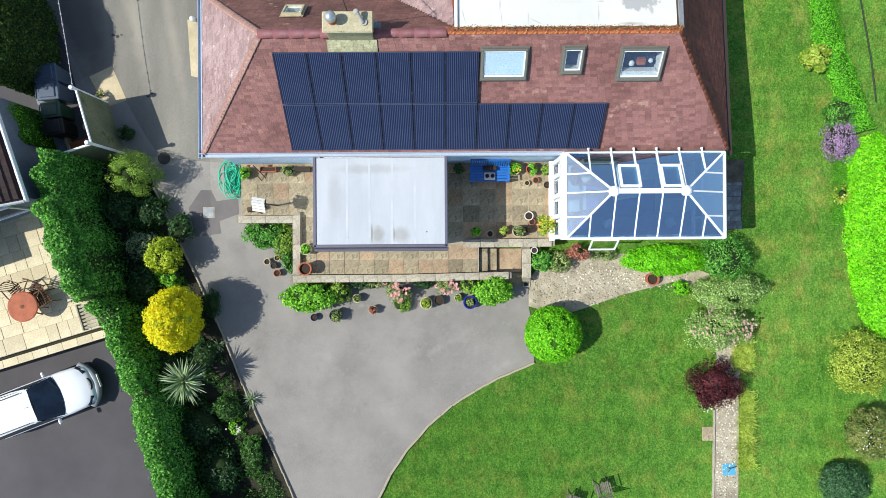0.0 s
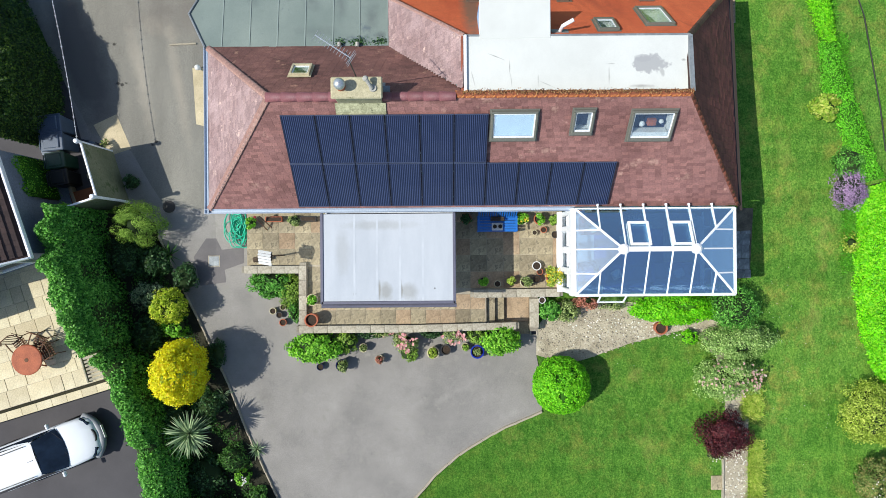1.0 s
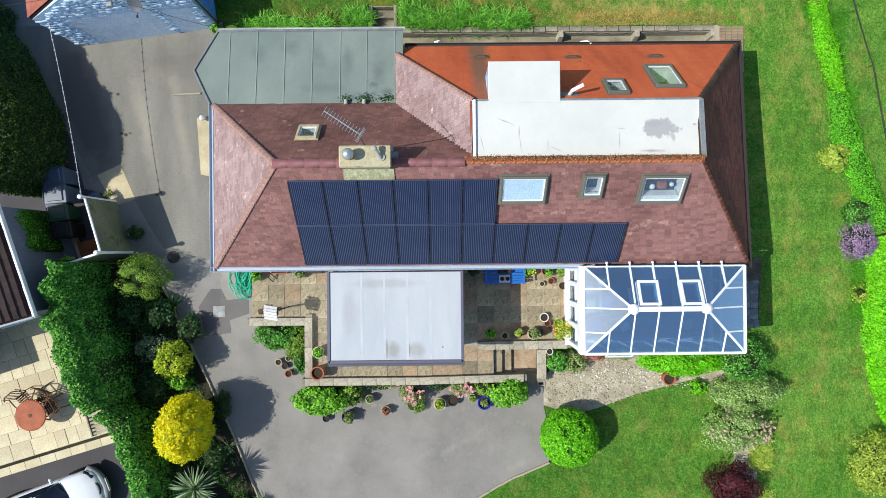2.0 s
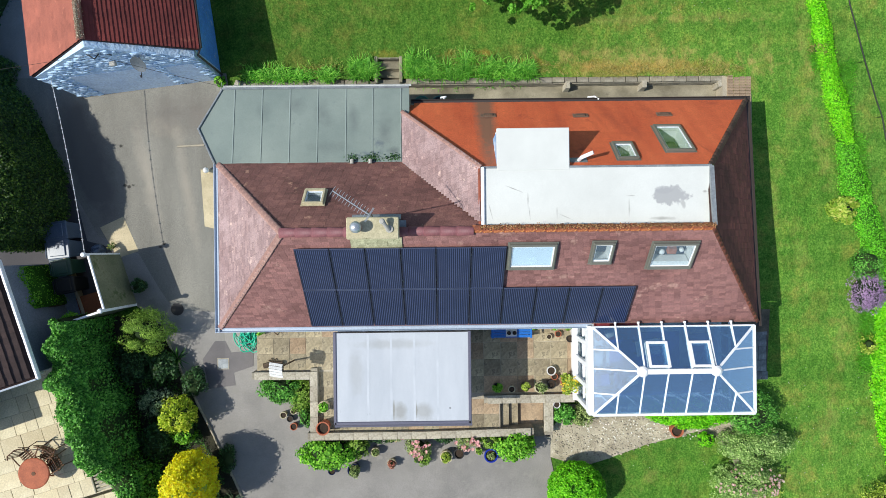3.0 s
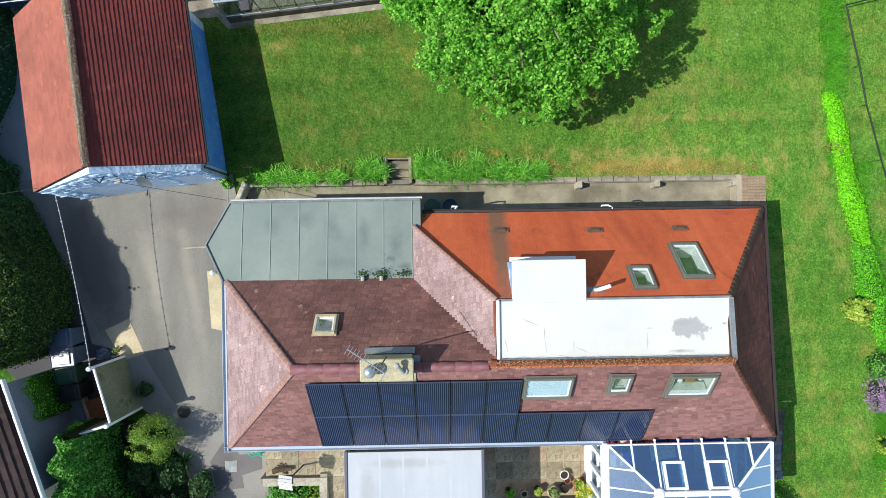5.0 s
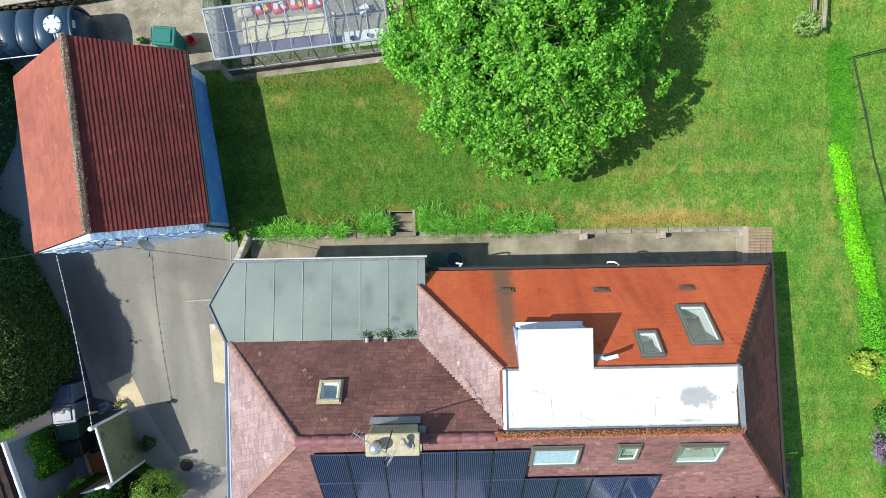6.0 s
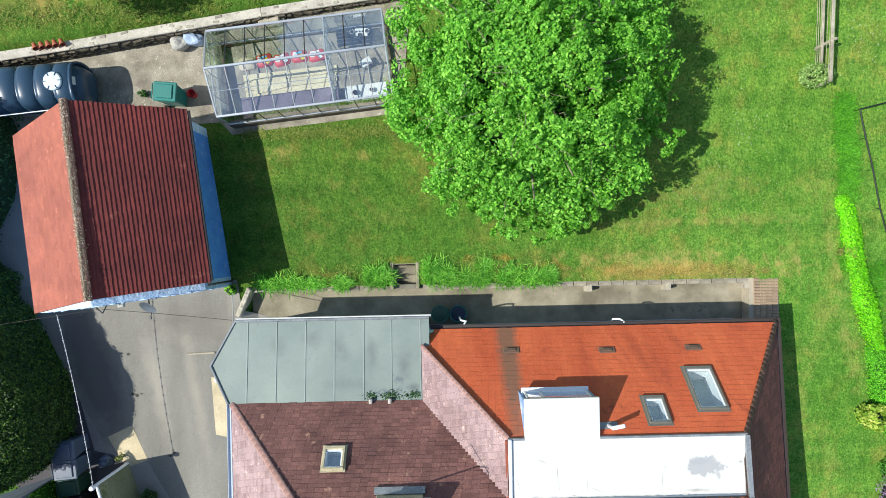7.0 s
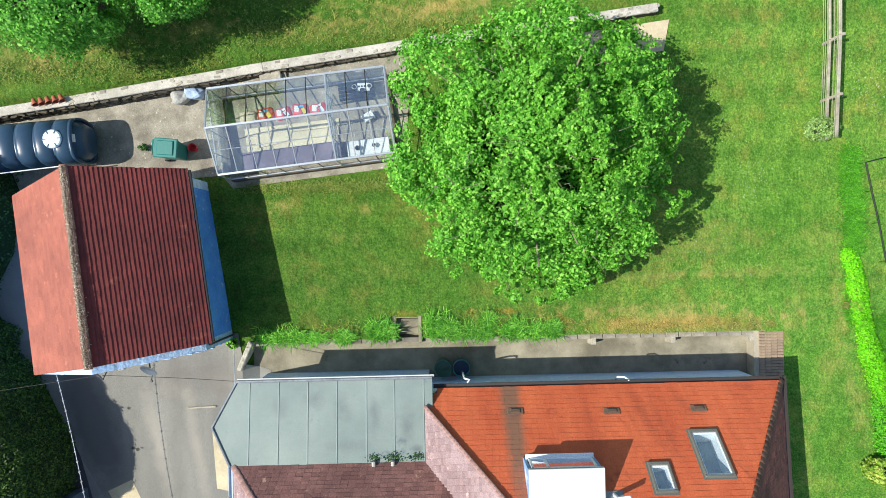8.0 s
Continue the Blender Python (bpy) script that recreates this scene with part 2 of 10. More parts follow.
def cap_tiles(name, a, b, material, parent, r=0.11, step=0.32, tall=0.6, lift=0.0):
    """Half-round tiles in a row over a ridge or hip."""
    a, b = Vector(a), Vector(b)
    d = b - a
    n = max(1, round(d.length / step))
    q = d.to_track_quat("X", "Z").to_matrix().to_4x4()
    bm = bmesh.new()
    L = d.length / n
    prof = [(r * math.cos(t), r * tall * math.sin(t)) for t in [math.pi * k / 8 for k in range(9)]]
    ra = [bm.verts.new((-0.01, y * 1.1, z * 1.1)) for y, z in prof]
    rb = [bm.verts.new((L + 0.015, y * 0.95, z * 0.95)) for y, z in prof]
    rc = [bm.verts.new((-0.01, y * 0.86, z * 0.86 - 0.01)) for y, z in prof]
    for i in range(8):
        bm.faces.new((ra[i], rb[i], rb[i + 1], ra[i + 1]))
        bm.faces.new((rc[i], ra[i], ra[i + 1], rc[i + 1]))
    me = mesh_of(name, bm, material, True)
    rng = random.Random(int(abs(a.x * 31 + b.y * 17) * 10))
    for i in range(n):
        ob = new(name, me)
        ob.parent = parent
        p = a + d * (i / n)
        ob.matrix_basis = Matrix.Translation(p + Vector((0, 0, lift + rng.uniform(-0.006, 0.006)))) @ q @ pose(0, 0, 0, rng.uniform(-2, 2), 0, rng.uniform(-1, 1))


def pot(at, r, h, mat, label, name="plant_pot", soil=True, group="", rz=0, flare=0.78):
    """A flower pot with a rolled rim and earth inside."""
    e = thing(name, label, "plant pot", at, rz, group=group)
    bm = bmesh.new()
    lathe(bm, [(r * flare, 0), (r * 0.94, h * 0.86), (r * 0.94, h * 0.87), (r, h * 0.88), (r, h), (r * 0.82, h), (r * 0.8, h * 0.8), (r * 0.72, h * 0.25), (0.001, h * 0.25)], n=24)
    part("body", bm, mat, e, smooth=False)
    if soil:
        bm = bmesh.new()
        lathe(bm, [(0.001, h * 0.8), (r * 0.5, h * 0.81), (r * 0.8, h * 0.78)], n=16)
        part("soil", bm, M["soil"], e)
    return e
# ---- materials ----
M = {}


def node_mat(name):
    m = bpy.data.materials.new(name)
    m.use_nodes = True
    nt = m.node_tree
    return m, nt, nt.nodes["Principled BSDF"]


def ramp(nt, src, stops):
    r = nt.nodes.new("ShaderNodeValToRGB")
    while len(r.color_ramp.elements) < len(stops):
        r.color_ramp.elements.new(0.5)
    for e, (p, c) in zip(r.color_ramp.elements, stops):
        e.position = p
        e.color = (*c, 1)
    nt.links.new(src, r.inputs["Fac"])
    return r.outputs["Color"]


def noise_tex(nt, scale, detail=4, rough=0.6, stretch=None, coord="Object"):
    tc = nt.nodes.new("ShaderNodeTexCoord")
    out = tc.outputs[coord]
    if stretch:
        mp = nt.nodes.new("ShaderNodeMapping")
        mp.inputs["Scale"].default_value = stretch
        nt.links.new(out, mp.inputs["Vector"])
        out = mp.outputs["Vector"]
    n = nt.nodes.new("ShaderNodeTexNoise")
    n.inputs["Scale"].default_value = scale
    n.inputs["Detail"].default_value = detail
    n.inputs["Roughness"].default_value = rough
    nt.links.new(out, n.inputs["Vector"])
    return n.outputs["Fac"]


def mixc(nt, fac, a, b, mode="MIX"):
    x = nt.nodes.new("ShaderNodeMix")
    x.data_type = "RGBA"
    x.blend_type = mode
    if isinstance(fac, float):
        x.inputs["Factor"].default_value = fac
    else:
        nt.links.new(fac, x.inputs["Factor"])
    for s, v in (("A", a), ("B", b)):
        i = next(k for k in x.inputs if k.name == s and k.type == "RGBA")
        if isinstance(v, tuple):
            i.default_value = (*v, 1)
        else:
            nt.links.new(v, i)
    return next(k for k in x.outputs if k.type == "RGBA")


def bump(nt, bsdf, src, strength, dist=0.01):
    b = nt.nodes.new("ShaderNodeBump")
    b.inputs["Strength"].default_value = strength
    b.inputs["Distance"].default_value = dist
    nt.links.new(src, b.inputs["Height"])
    nt.links.new(b.outputs["Normal"], bsdf.inputs["Normal"])


def surface(name, base, dark, big=0.6, fine=18.0, rough=0.85, bmp=0.3, metal=0.0, spots=None, stretch=None, island=0.0, obj=0.0, spot_scale=2.5, spot_at=0.62, dist=0.01, spec=0.5, grain_amp=0.26):
    """A worn surface: broad drift between base and dark, fine grain, stains of a third colour, pieces that differ."""
    m, nt, b = node_mat(name)
    broad = noise_tex(nt, big, 5, 0.62, stretch)
    col = ramp(nt, broad, [(0.32, dark), (0.68, base)])
    grain = noise_tex(nt, fine, 3, 0.7)
    g = ramp(nt, grain, [(0.25, (1 - grain_amp,) * 3), (0.75, (1 + grain_amp * 0.7,) * 3)])
    col = mixc(nt, 1.0, col, g, "MULTIPLY")
    if spots:
        s = noise_tex(nt, spot_scale, 6, 0.7)
        f = ramp(nt, s, [(spot_at, (0, 0, 0)), (min(0.99, spot_at + 0.08), (1, 1, 1))])
        col = mixc(nt, f, col, spots)
    for amount, kind in ((island, "island"), (obj, "object")):
        if amount:
            if kind == "island":
                geo = nt.nodes.new("ShaderNodeNewGeometry")
                rnd = geo.outputs["Random Per Island"]
            else:
                oi = nt.nodes.new("ShaderNodeObjectInfo")
                rnd = oi.outputs["Random"]
            lo, hi = 1 - amount, 1 + amount * 0.8
            v = ramp(nt, rnd, [(0.0, (lo, lo * 0.97, lo * 0.95)), (0.5, (1, 1, 1)), (1.0, (hi, hi * 0.98, hi * 0.95))])
            col = mixc(nt, 1.0, col, v, "MULTIPLY")
    nt.links.new(col, b.inputs["Base Color"])
    b.inputs["Roughness"].default_value = rough
    b.inputs["Metallic"].default_value = metal
    b.inputs["Specular IOR Level"].default_value = spec
    if bmp:
        bump(nt, b, grain, bmp, dist)
    M[name] = m
    return m


def plain(name, col, rough=0.5, metal=0.0, var=0.12, fine=30.0, bmp=0.08, spec=0.5):
    """Paint, plastic or metal with slight wear."""
    d = tuple(c * (1 - var) for c in col)
    return surface(name, col, d, 1.3, fine, rough, bmp, metal, dist=0.002, spec=spec)


def leafy(name, dark, mid, light, trans=0.35, rough=0.55, drift=1.2, gain=1.45):
    dark, mid, light = (tuple(min(0.9, c * gain) for c in q) for q in (dark, mid, light))
    m, nt, b = node_mat(name)
    geo = nt.nodes.new("ShaderNodeNewGeometry")
    col = ramp(nt, geo.outputs["Random Per Island"], [(0.0, dark), (0.5, mid), (1.0, light)])
    n = noise_tex(nt, drift, 3)
    t = ramp(nt, n, [(0.3, (0.72, 0.78, 0.7)), (0.7, (1.15, 1.12, 1.1))])
    col = mixc(nt, 1.0, col, t, "MULTIPLY")
    nt.links.new(col, b.inputs["Base Color"])
    b.inputs["Roughness"].default_value = rough
    b.inputs["Specular IOR Level"].default_value = 0.35
    tr = nt.nodes.new("ShaderNodeBsdfTranslucent")
    nt.links.new(col, tr.inputs["Color"])
    mx = nt.nodes.new("ShaderNodeMixShader")
    mx.inputs["Fac"].default_value = trans
    nt.links.new(b.outputs[0], mx.inputs[1])
    nt.links.new(tr.outputs[0], mx.inputs[2])
    nt.links.new(mx.outputs[0], nt.nodes["Material Output"].inputs["Surface"])
    M[name] = m
    return m


def glass(name, tint, gloss=0.12, rough=0.0, shine=(1, 1, 1), slant=4.0):
    """Window glass: tinted see-through with a mirror reflection that grows at a slant."""
    m = bpy.data.materials.new(name)
    m.use_nodes = True
    nt = m.node_tree
    nt.nodes.clear()
    out = nt.nodes.new("ShaderNodeOutputMaterial")
    tr = nt.nodes.new("ShaderNodeBsdfTransparent")
    tr.inputs["Color"].default_value = (*tint, 1)
    gl = nt.nodes.new("ShaderNodeBsdfGlossy")
    gl.inputs["Roughness"].default_value = rough
    gl.inputs["Color"].default_value = (*shine, 1)
    lw = nt.nodes.new("ShaderNodeLayerWeight")
    lw.inputs["Blend"].default_value = 0.5
    pw = nt.nodes.new("ShaderNodeMath")
    pw.operation = "POWER"
    pw.inputs[1].default_value = slant
    nt.links.new(lw.outputs["Facing"], pw.inputs[0])
    ad = nt.nodes.new("ShaderNodeMath")
    ad.operation = "ADD"
    ad.use_clamp = True
    ad.inputs[1].default_value = gloss
    nt.links.new(pw.outputs[0], ad.inputs[0])
    mx = nt.nodes.new("ShaderNodeMixShader")
    nt.links.new(ad.outputs[0], mx.inputs["Fac"])
    nt.links.new(tr.outputs[0], mx.inputs[1])
    nt.links.new(gl.outputs[0], mx.inputs[2])
    nt.links.new(mx.outputs[0], out.inputs["Surface"])
    M[name] = m
    return m


def mark(name, x, y, rx, ry, col, amount=0.6, rot=0.0, soft=0.5, wob=0.5, scale=2.0, mode="MIX"):
    """A stain with a soft wandering edge on a surface, at a place of the plan."""
    nt = M[name].node_tree
    b = nt.nodes["Principled BSDF"]
    src = b.inputs["Base Color"].links[0].from_socket
    tc = nt.nodes.new("ShaderNodeTexCoord")
    mp = nt.nodes.new("ShaderNodeMapping")
    mp.vector_type = "TEXTURE"
    mp.inputs["Location"].default_value = (x, y, 0)
    mp.inputs["Rotation"].default_value = (0, 0, radians(rot))
    mp.inputs["Scale"].default_value = (rx, ry, 1e5)
    nt.links.new(tc.outputs["Object"], mp.inputs["Vector"])
    ln = nt.nodes.new("ShaderNodeVectorMath")
    ln.operation = "LENGTH"
    nt.links.new(mp.outputs["Vector"], ln.inputs[0])
    n = noise_tex(nt, scale, 5, 0.65)
    ma = nt.nodes.new("ShaderNodeMath")
    ma.operation = "MULTIPLY_ADD"
    ma.inputs[1].default_value = wob * 4
    nt.links.new(n, ma.inputs[0])
    nt.links.new(ln.outputs["Value"], ma.inputs[2])
    mr = nt.nodes.new("ShaderNodeMapRange")
    mr.inputs["From Min"].default_value = 1 + wob * 2
    mr.inputs["From Max"].default_value = 1 + wob * 2 - soft * 2
    mr.inputs["To Min"].default_value = 0.0
    mr.inputs["To Max"].default_value = amount
    nt.links.new(ma.outputs[0], mr.inputs["Value"])
    nt.links.new(mixc(nt, mr.outputs["Result"], src, col, mode), b.inputs["Base Color"])


def lawn_material():
    m, nt, b = node_mat("lawn")
    fine = noise_tex(nt, 14.0, 5, 0.75)
    blade = noise_tex(nt, 30.0, 4, 0.85)
    big = noise_tex(nt, 0.22, 4, 0.6)
    # faint swaths left by the mower
    stripe = noise_tex(nt, 0.8, 3, 0.55, (0.1, 1.6, 1.0))
    green = ramp(nt, fine, [(0.28, C(60, 104, 34)), (0.5, C(94, 145, 56)), (0.74, C(134, 178, 86))])
    dry = ramp(nt, fine, [(0.25, C(116, 120, 54)), (0.75, C(168, 158, 90))])
    mott = noise_tex(nt, 1.15, 7, 0.72)
    f = ramp(nt, mott, [(0.48, (0, 0, 0)), (0.68, (0.72, 0.72, 0.72))])
    f2 = ramp(nt, big, [(0.4, (0.35, 0.35, 0.35)), (0.62, (1, 1, 1))])
    col = mixc(nt, mixc(nt, 1.0, f, f2, "MULTIPLY"), green, dry)
    t = ramp(nt, big, [(0.3, (0.78, 0.92, 0.72)), (0.7, (1.12, 1.06, 1.1))])
    col = mixc(nt, 1.0, col, t, "MULTIPLY")
    s = ramp(nt, stripe, [(0.36, (0.82, 0.87, 0.82)), (0.64, (1.14, 1.09, 1.06))])
    col = mixc(nt, 1.0, col, s, "MULTIPLY")
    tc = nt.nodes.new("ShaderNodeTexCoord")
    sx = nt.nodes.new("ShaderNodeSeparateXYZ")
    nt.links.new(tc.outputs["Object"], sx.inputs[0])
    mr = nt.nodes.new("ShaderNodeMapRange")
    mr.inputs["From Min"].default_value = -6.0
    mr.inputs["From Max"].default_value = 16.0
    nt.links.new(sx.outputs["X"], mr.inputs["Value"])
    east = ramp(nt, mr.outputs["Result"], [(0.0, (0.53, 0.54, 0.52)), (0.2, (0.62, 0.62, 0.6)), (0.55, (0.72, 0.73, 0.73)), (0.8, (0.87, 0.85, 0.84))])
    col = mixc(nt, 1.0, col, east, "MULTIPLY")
    soft = noise_tex(nt, 2.4, 6, 0.68, (1.0, 0.75, 1.0))
    k = ramp(nt, soft, [(0.3, (0.6, 0.72, 0.56)), (0.5, (1, 1, 1)), (0.7, (1.34, 1.18, 1.14))])
    col = mixc(nt, 1.0, col, k, "MULTIPLY")
    clump = noise_tex(nt, 7.0, 4, 0.7)
    k = ramp(nt, clump, [(0.32, (0.78, 0.86, 0.76)), (0.5, (1, 1, 1)), (0.68, (1.22, 1.1, 1.08))])
    col = mixc(nt, 1.0, col, k, "MULTIPLY")
    g = ramp(nt, blade, [(0.3, (0.68, 0.73, 0.68)), (0.7, (1.27, 1.22, 1.2))])
    col = mixc(nt, 1.0, col, g, "MULTIPLY")
    nt.links.new(col, b.inputs["Base Color"])
    b.inputs["Roughness"].default_value = 0.9
    b.inputs["Specular IOR Level"].default_value = 0.15
    bump(nt, b, soft, 0.7, 0.22)
    M["lawn"] = m


def panel_material():
    m, nt, b = node_mat("solar_cell")
    tc = nt.nodes.new("ShaderNodeTexCoord")
    w = nt.nodes.new("ShaderNodeTexWave")
    w.wave_type = "BANDS"
    w.bands_direction = "X"
    w.inputs["Scale"].default_value = 5.6
    w.inputs["Distortion"].default_value = 0.0
    nt.links.new(tc.outputs["Object"], w.inputs["Vector"])
    col = ramp(nt, w.outputs["Fac"], [(0.0, C(26, 33, 54)), (0.6, C(30, 38, 62)), (0.93, C(66, 78, 110))])
    n = noise_tex(nt, 1.2, 4)
    t = ramp(nt, n, [(0.3, (0.85, 0.88, 0.95)), (0.7, (1.15, 1.12, 1.1))])
    nt.links.new(mixc(nt, 1.0, col, t, "MULTIPLY"), b.inputs["Base Color"])
    b.inputs["Roughness"].default_value = 0.16
    b.inputs["Specular IOR Level"].default_value = 0.28
    M["solar_cell"] = m


lawn_material()
panel_material()
surface("tarmac", C(148, 144, 138), C(126, 123, 118), 0.55, 26, 0.9, 0.3, grain_amp=0.2, spots=C(138, 135, 128), spot_scale=3.0, spot_at=0.56)
surface("lane", C(141, 138, 128), C(113, 111, 103), 0.4, 26, 0.92, 0.3, grain_amp=0.3, stretch=(1.5, 0.35, 1.0), spots=C(112, 106, 98), spot_scale=1.1, spot_at=0.66)
surface("tarmac_dark", C(84, 82, 84), C(70, 68, 71), 0.4, 60, 0.9, 0.25, grain_amp=0.2)
surface("tarmac_patch", C(112, 108, 107), C(98, 95, 95), 1.0, 60, 0.9, 0.25)
surface("concrete", C(188, 176, 152), C(150, 142, 126), 0.8, 30, 0.9, 0.3, spots=C(118, 112, 96), spot_scale=1.6)
surface("yard_rubble", C(170, 163, 146), C(122, 116, 102), 1.6, 20, 0.95, 0.8, spots=C(206, 200, 184), spot_scale=7, spot_at=0.6, dist=0.03)
surface("path_stained", C(162, 154, 132), C(110, 104, 86), 1.0, 30, 0.9, 0.3, spots=C(84, 80, 68), spot_scale=1.8, spot_at=0.64)
surface("concrete_pale", C(205, 190, 156), C(176, 162, 130), 1.5, 40, 0.9, 0.3, spots=C(146, 136, 112), spot_scale=4)
surface("slab", C(176, 164, 136), C(124, 114, 92), 1.8, 20, 0.88, 0.35, spots=C(112, 104, 86), spot_scale=3.4, spot_at=0.55, obj=0.26, grain_amp=0.34)
surface("slab_rose", C(186, 162, 132), C(140, 120, 96), 1.8, 20, 0.88, 0.35, spots=C(128, 114, 94), spot_scale=3.4, spot_at=0.57, obj=0.2, grain_amp=0.34)
surface("slab_cream", C(218, 208, 176), C(196, 184, 150), 0.8, 24, 0.85, 0.2, spots=C(176, 164, 132), spot_scale=2.0, spot_at=0.64, obj=0.12)
surface("coping", C(196, 190, 172), C(150, 142, 124), 2.4, 22, 0.9, 0.45, spots=C(128, 122, 104), spot_scale=5, spot_at=0.58, obj=0.14, grain_amp=0.36)
surface("stone", C(190, 184, 168), C(142, 136, 122), 2.2, 16, 0.92, 0.5, spots=C(206, 202, 190), spot_scale=7, spot_at=0.58, obj=0.28, dist=0.02)
surface("stone_dark", C(112, 104, 88), C(66, 62, 52), 3.0, 16, 0.92, 0.5, obj=0.25, dist=0.02)
surface("slate", C(134, 140, 140), C(92, 98, 100), 3.0, 18, 0.8, 0.5, spots=C(172, 176, 174), spot_scale=5, spot_at=0.6, obj=0.2)
surface("gravel", C(196, 186, 162), C(150, 141, 120), 1.8, 22, 0.92, 0.8, spots=C(222, 218, 206), spot_scale=9, spot_at=0.6, dist=0.03)
surface("lime_mortar", C(206, 200, 186), C(168, 162, 148), 2.5, 18, 0.95, 0.6, spots=C(128, 122, 106), spot_scale=5, spot_at=0.6, dist=0.02)
surface("mortar", C(136, 130, 116), C(104, 100, 90), 1.5, 30, 0.95, 0.4)
surface("soil", C(74, 58, 44), C(44, 36, 28), 2.0, 25, 0.95, 0.8, dist=0.03)
surface("bed_soil", C(60, 58, 40), C(34, 36, 24), 1.2, 18, 0.95, 0.9, spots=C(96, 88, 62), spot_scale=5, spot_at=0.64, dist=0.04)
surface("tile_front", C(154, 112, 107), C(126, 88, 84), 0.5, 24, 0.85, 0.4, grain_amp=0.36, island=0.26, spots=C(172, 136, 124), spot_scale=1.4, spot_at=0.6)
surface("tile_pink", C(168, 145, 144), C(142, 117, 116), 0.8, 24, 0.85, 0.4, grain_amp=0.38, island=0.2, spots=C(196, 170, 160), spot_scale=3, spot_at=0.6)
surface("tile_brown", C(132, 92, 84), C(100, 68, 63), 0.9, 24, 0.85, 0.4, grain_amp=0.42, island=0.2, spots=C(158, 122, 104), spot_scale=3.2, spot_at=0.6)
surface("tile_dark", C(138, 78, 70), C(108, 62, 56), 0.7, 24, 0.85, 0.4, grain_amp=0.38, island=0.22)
surface("tile_red", C(210, 106, 64), C(186, 84, 50), 0.6, 24, 0.85, 0.3, grain_amp=0.24, island=0.05, spots=C(168, 78, 50), spot_scale=0.9, spot_at=0.6, stretch=(1.6, 0.4, 0.4))
surface("tile_neighbour", C(78, 60, 56), C(56, 44, 42), 0.7, 30, 0.85, 0.3, island=0.22)
surface("tile_grey", C(132, 100, 80), C(92, 78, 66), 2.0, 20, 0.9, 0.3, island=0.18, spots=C(170, 96, 66), spot_scale=2.2, spot_at=0.56)
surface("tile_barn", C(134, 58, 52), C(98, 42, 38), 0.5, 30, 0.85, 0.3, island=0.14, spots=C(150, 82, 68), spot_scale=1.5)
# west slope's paler copy of the barn tile, sunlight put into its colour
surface("tile_barn_sunlit", C(168, 98, 80), C(138, 80, 66), 0.7, 30, 0.85, 0.3, island=0.1, spots=C(176, 106, 86), spot_scale=2.6, spot_at=0.6)
surface("tile_deck", C(72, 50, 46), C(52, 38, 34), 1.0, 20, 0.95, 0.2)
surface("ridge_plum", C(140, 88, 92), C(112, 70, 76), 1.5, 20, 0.6, 0.15, obj=0.14)
surface("ridge_lichen", C(158, 86, 52), C(110, 66, 50), 3.0, 18, 0.9, 0.6, obj=0.1, spots=C(206, 140, 76), spot_scale=7, spot_at=0.57, grain_amp=0.5)
surface("hip_tile", C(174, 138, 128), C(148, 114, 106), 3.0, 22, 0.9, 0.4, obj=0.1, spots=C(198, 166, 152), spot_scale=8, spot_at=0.6)
surface("hip_tile_red", C(166, 88, 62), C(120, 72, 58), 3.0, 22, 0.9, 0.4, obj=0.25)
surface("hip_tile_dusty", C(150, 104, 86), C(110, 78, 68), 3.0, 22, 0.9, 0.4, obj=0.3)
surface("ridge_moss", C(150, 110, 94), C(116, 78, 68), 4.0, 14, 0.95, 0.8, obj=0.05, spots=C(176, 160, 140), spot_scale=8, spot_at=0.6, dist=0.03)
surface("membrane", C(214, 216, 210), C(202, 204, 198), 0.7, 40, 0.65, 0.05, grain_amp=0.07)
surface("felt", C(192, 197, 202), C(176, 182, 188), 0.6, 50, 0.8, 0.1, grain_amp=0.1, stretch=(2.0, 0.5, 1), spots=C(168, 170, 174), spot_scale=0.9, spot_at=0.64)
surface("felt_lap", C(196, 201, 206), C(180, 186, 192), 1.5, 50, 0.8, 0.1, grain_amp=0.1)
surface("zinc", C(134, 146, 138), C(114, 128, 122), 0.5, 30, 0.6, 0.1, metal=0.1, spots=C(98, 110, 114), spot_scale=0.6, spot_at=0.57, grain_amp=0.12)
surface("zinc_seam", C(144, 157, 150), C(118, 132, 127), 0.9, 30, 0.6, 0.1, grain_amp=0.1)
surface("render_white", C(244, 247, 250), C(226, 232, 240), 0.9, 20, 0.85, 0.2, spots=C(196, 204, 216), spot_scale=3, spot_at=0.66)
# white house render tinted blue to carry the skylight of its shaded sides
surface("render_skylit", C(206, 226, 244), C(176, 206, 234), 0.9, 20, 0.85, 0.25, spots=C(228, 238, 246), spot_scale=3, spot_at=0.6)
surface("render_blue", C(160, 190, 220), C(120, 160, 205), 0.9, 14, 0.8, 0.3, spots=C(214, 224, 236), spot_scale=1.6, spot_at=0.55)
surface("render_green", C(132, 132, 104), C(98, 104, 76), 0.9, 16, 0.92, 0.3, spots=C(84, 96, 58), spot_scale=1.8, spot_at=0.55)
surface("render_grey", C(132, 140, 152), C(112, 120, 132), 0.8, 16, 0.9, 0.3)
surface("chimney_render", C(196, 188, 156), C(166, 158, 126), 2.0, 20, 0.9, 0.3, spots=C(132, 128, 96), spot_scale=4, spot_at=0.6)
surface("lead", C(150, 156, 158), C(120, 126, 130), 3.0, 20, 0.6, 0.2, metal=0.3)
surface("lead_stained", C(196, 196, 160), C(150, 150, 118), 5.0, 20, 0.8, 0.3, spots=C(110, 112, 84), spot_scale=6, spot_at=0.56)
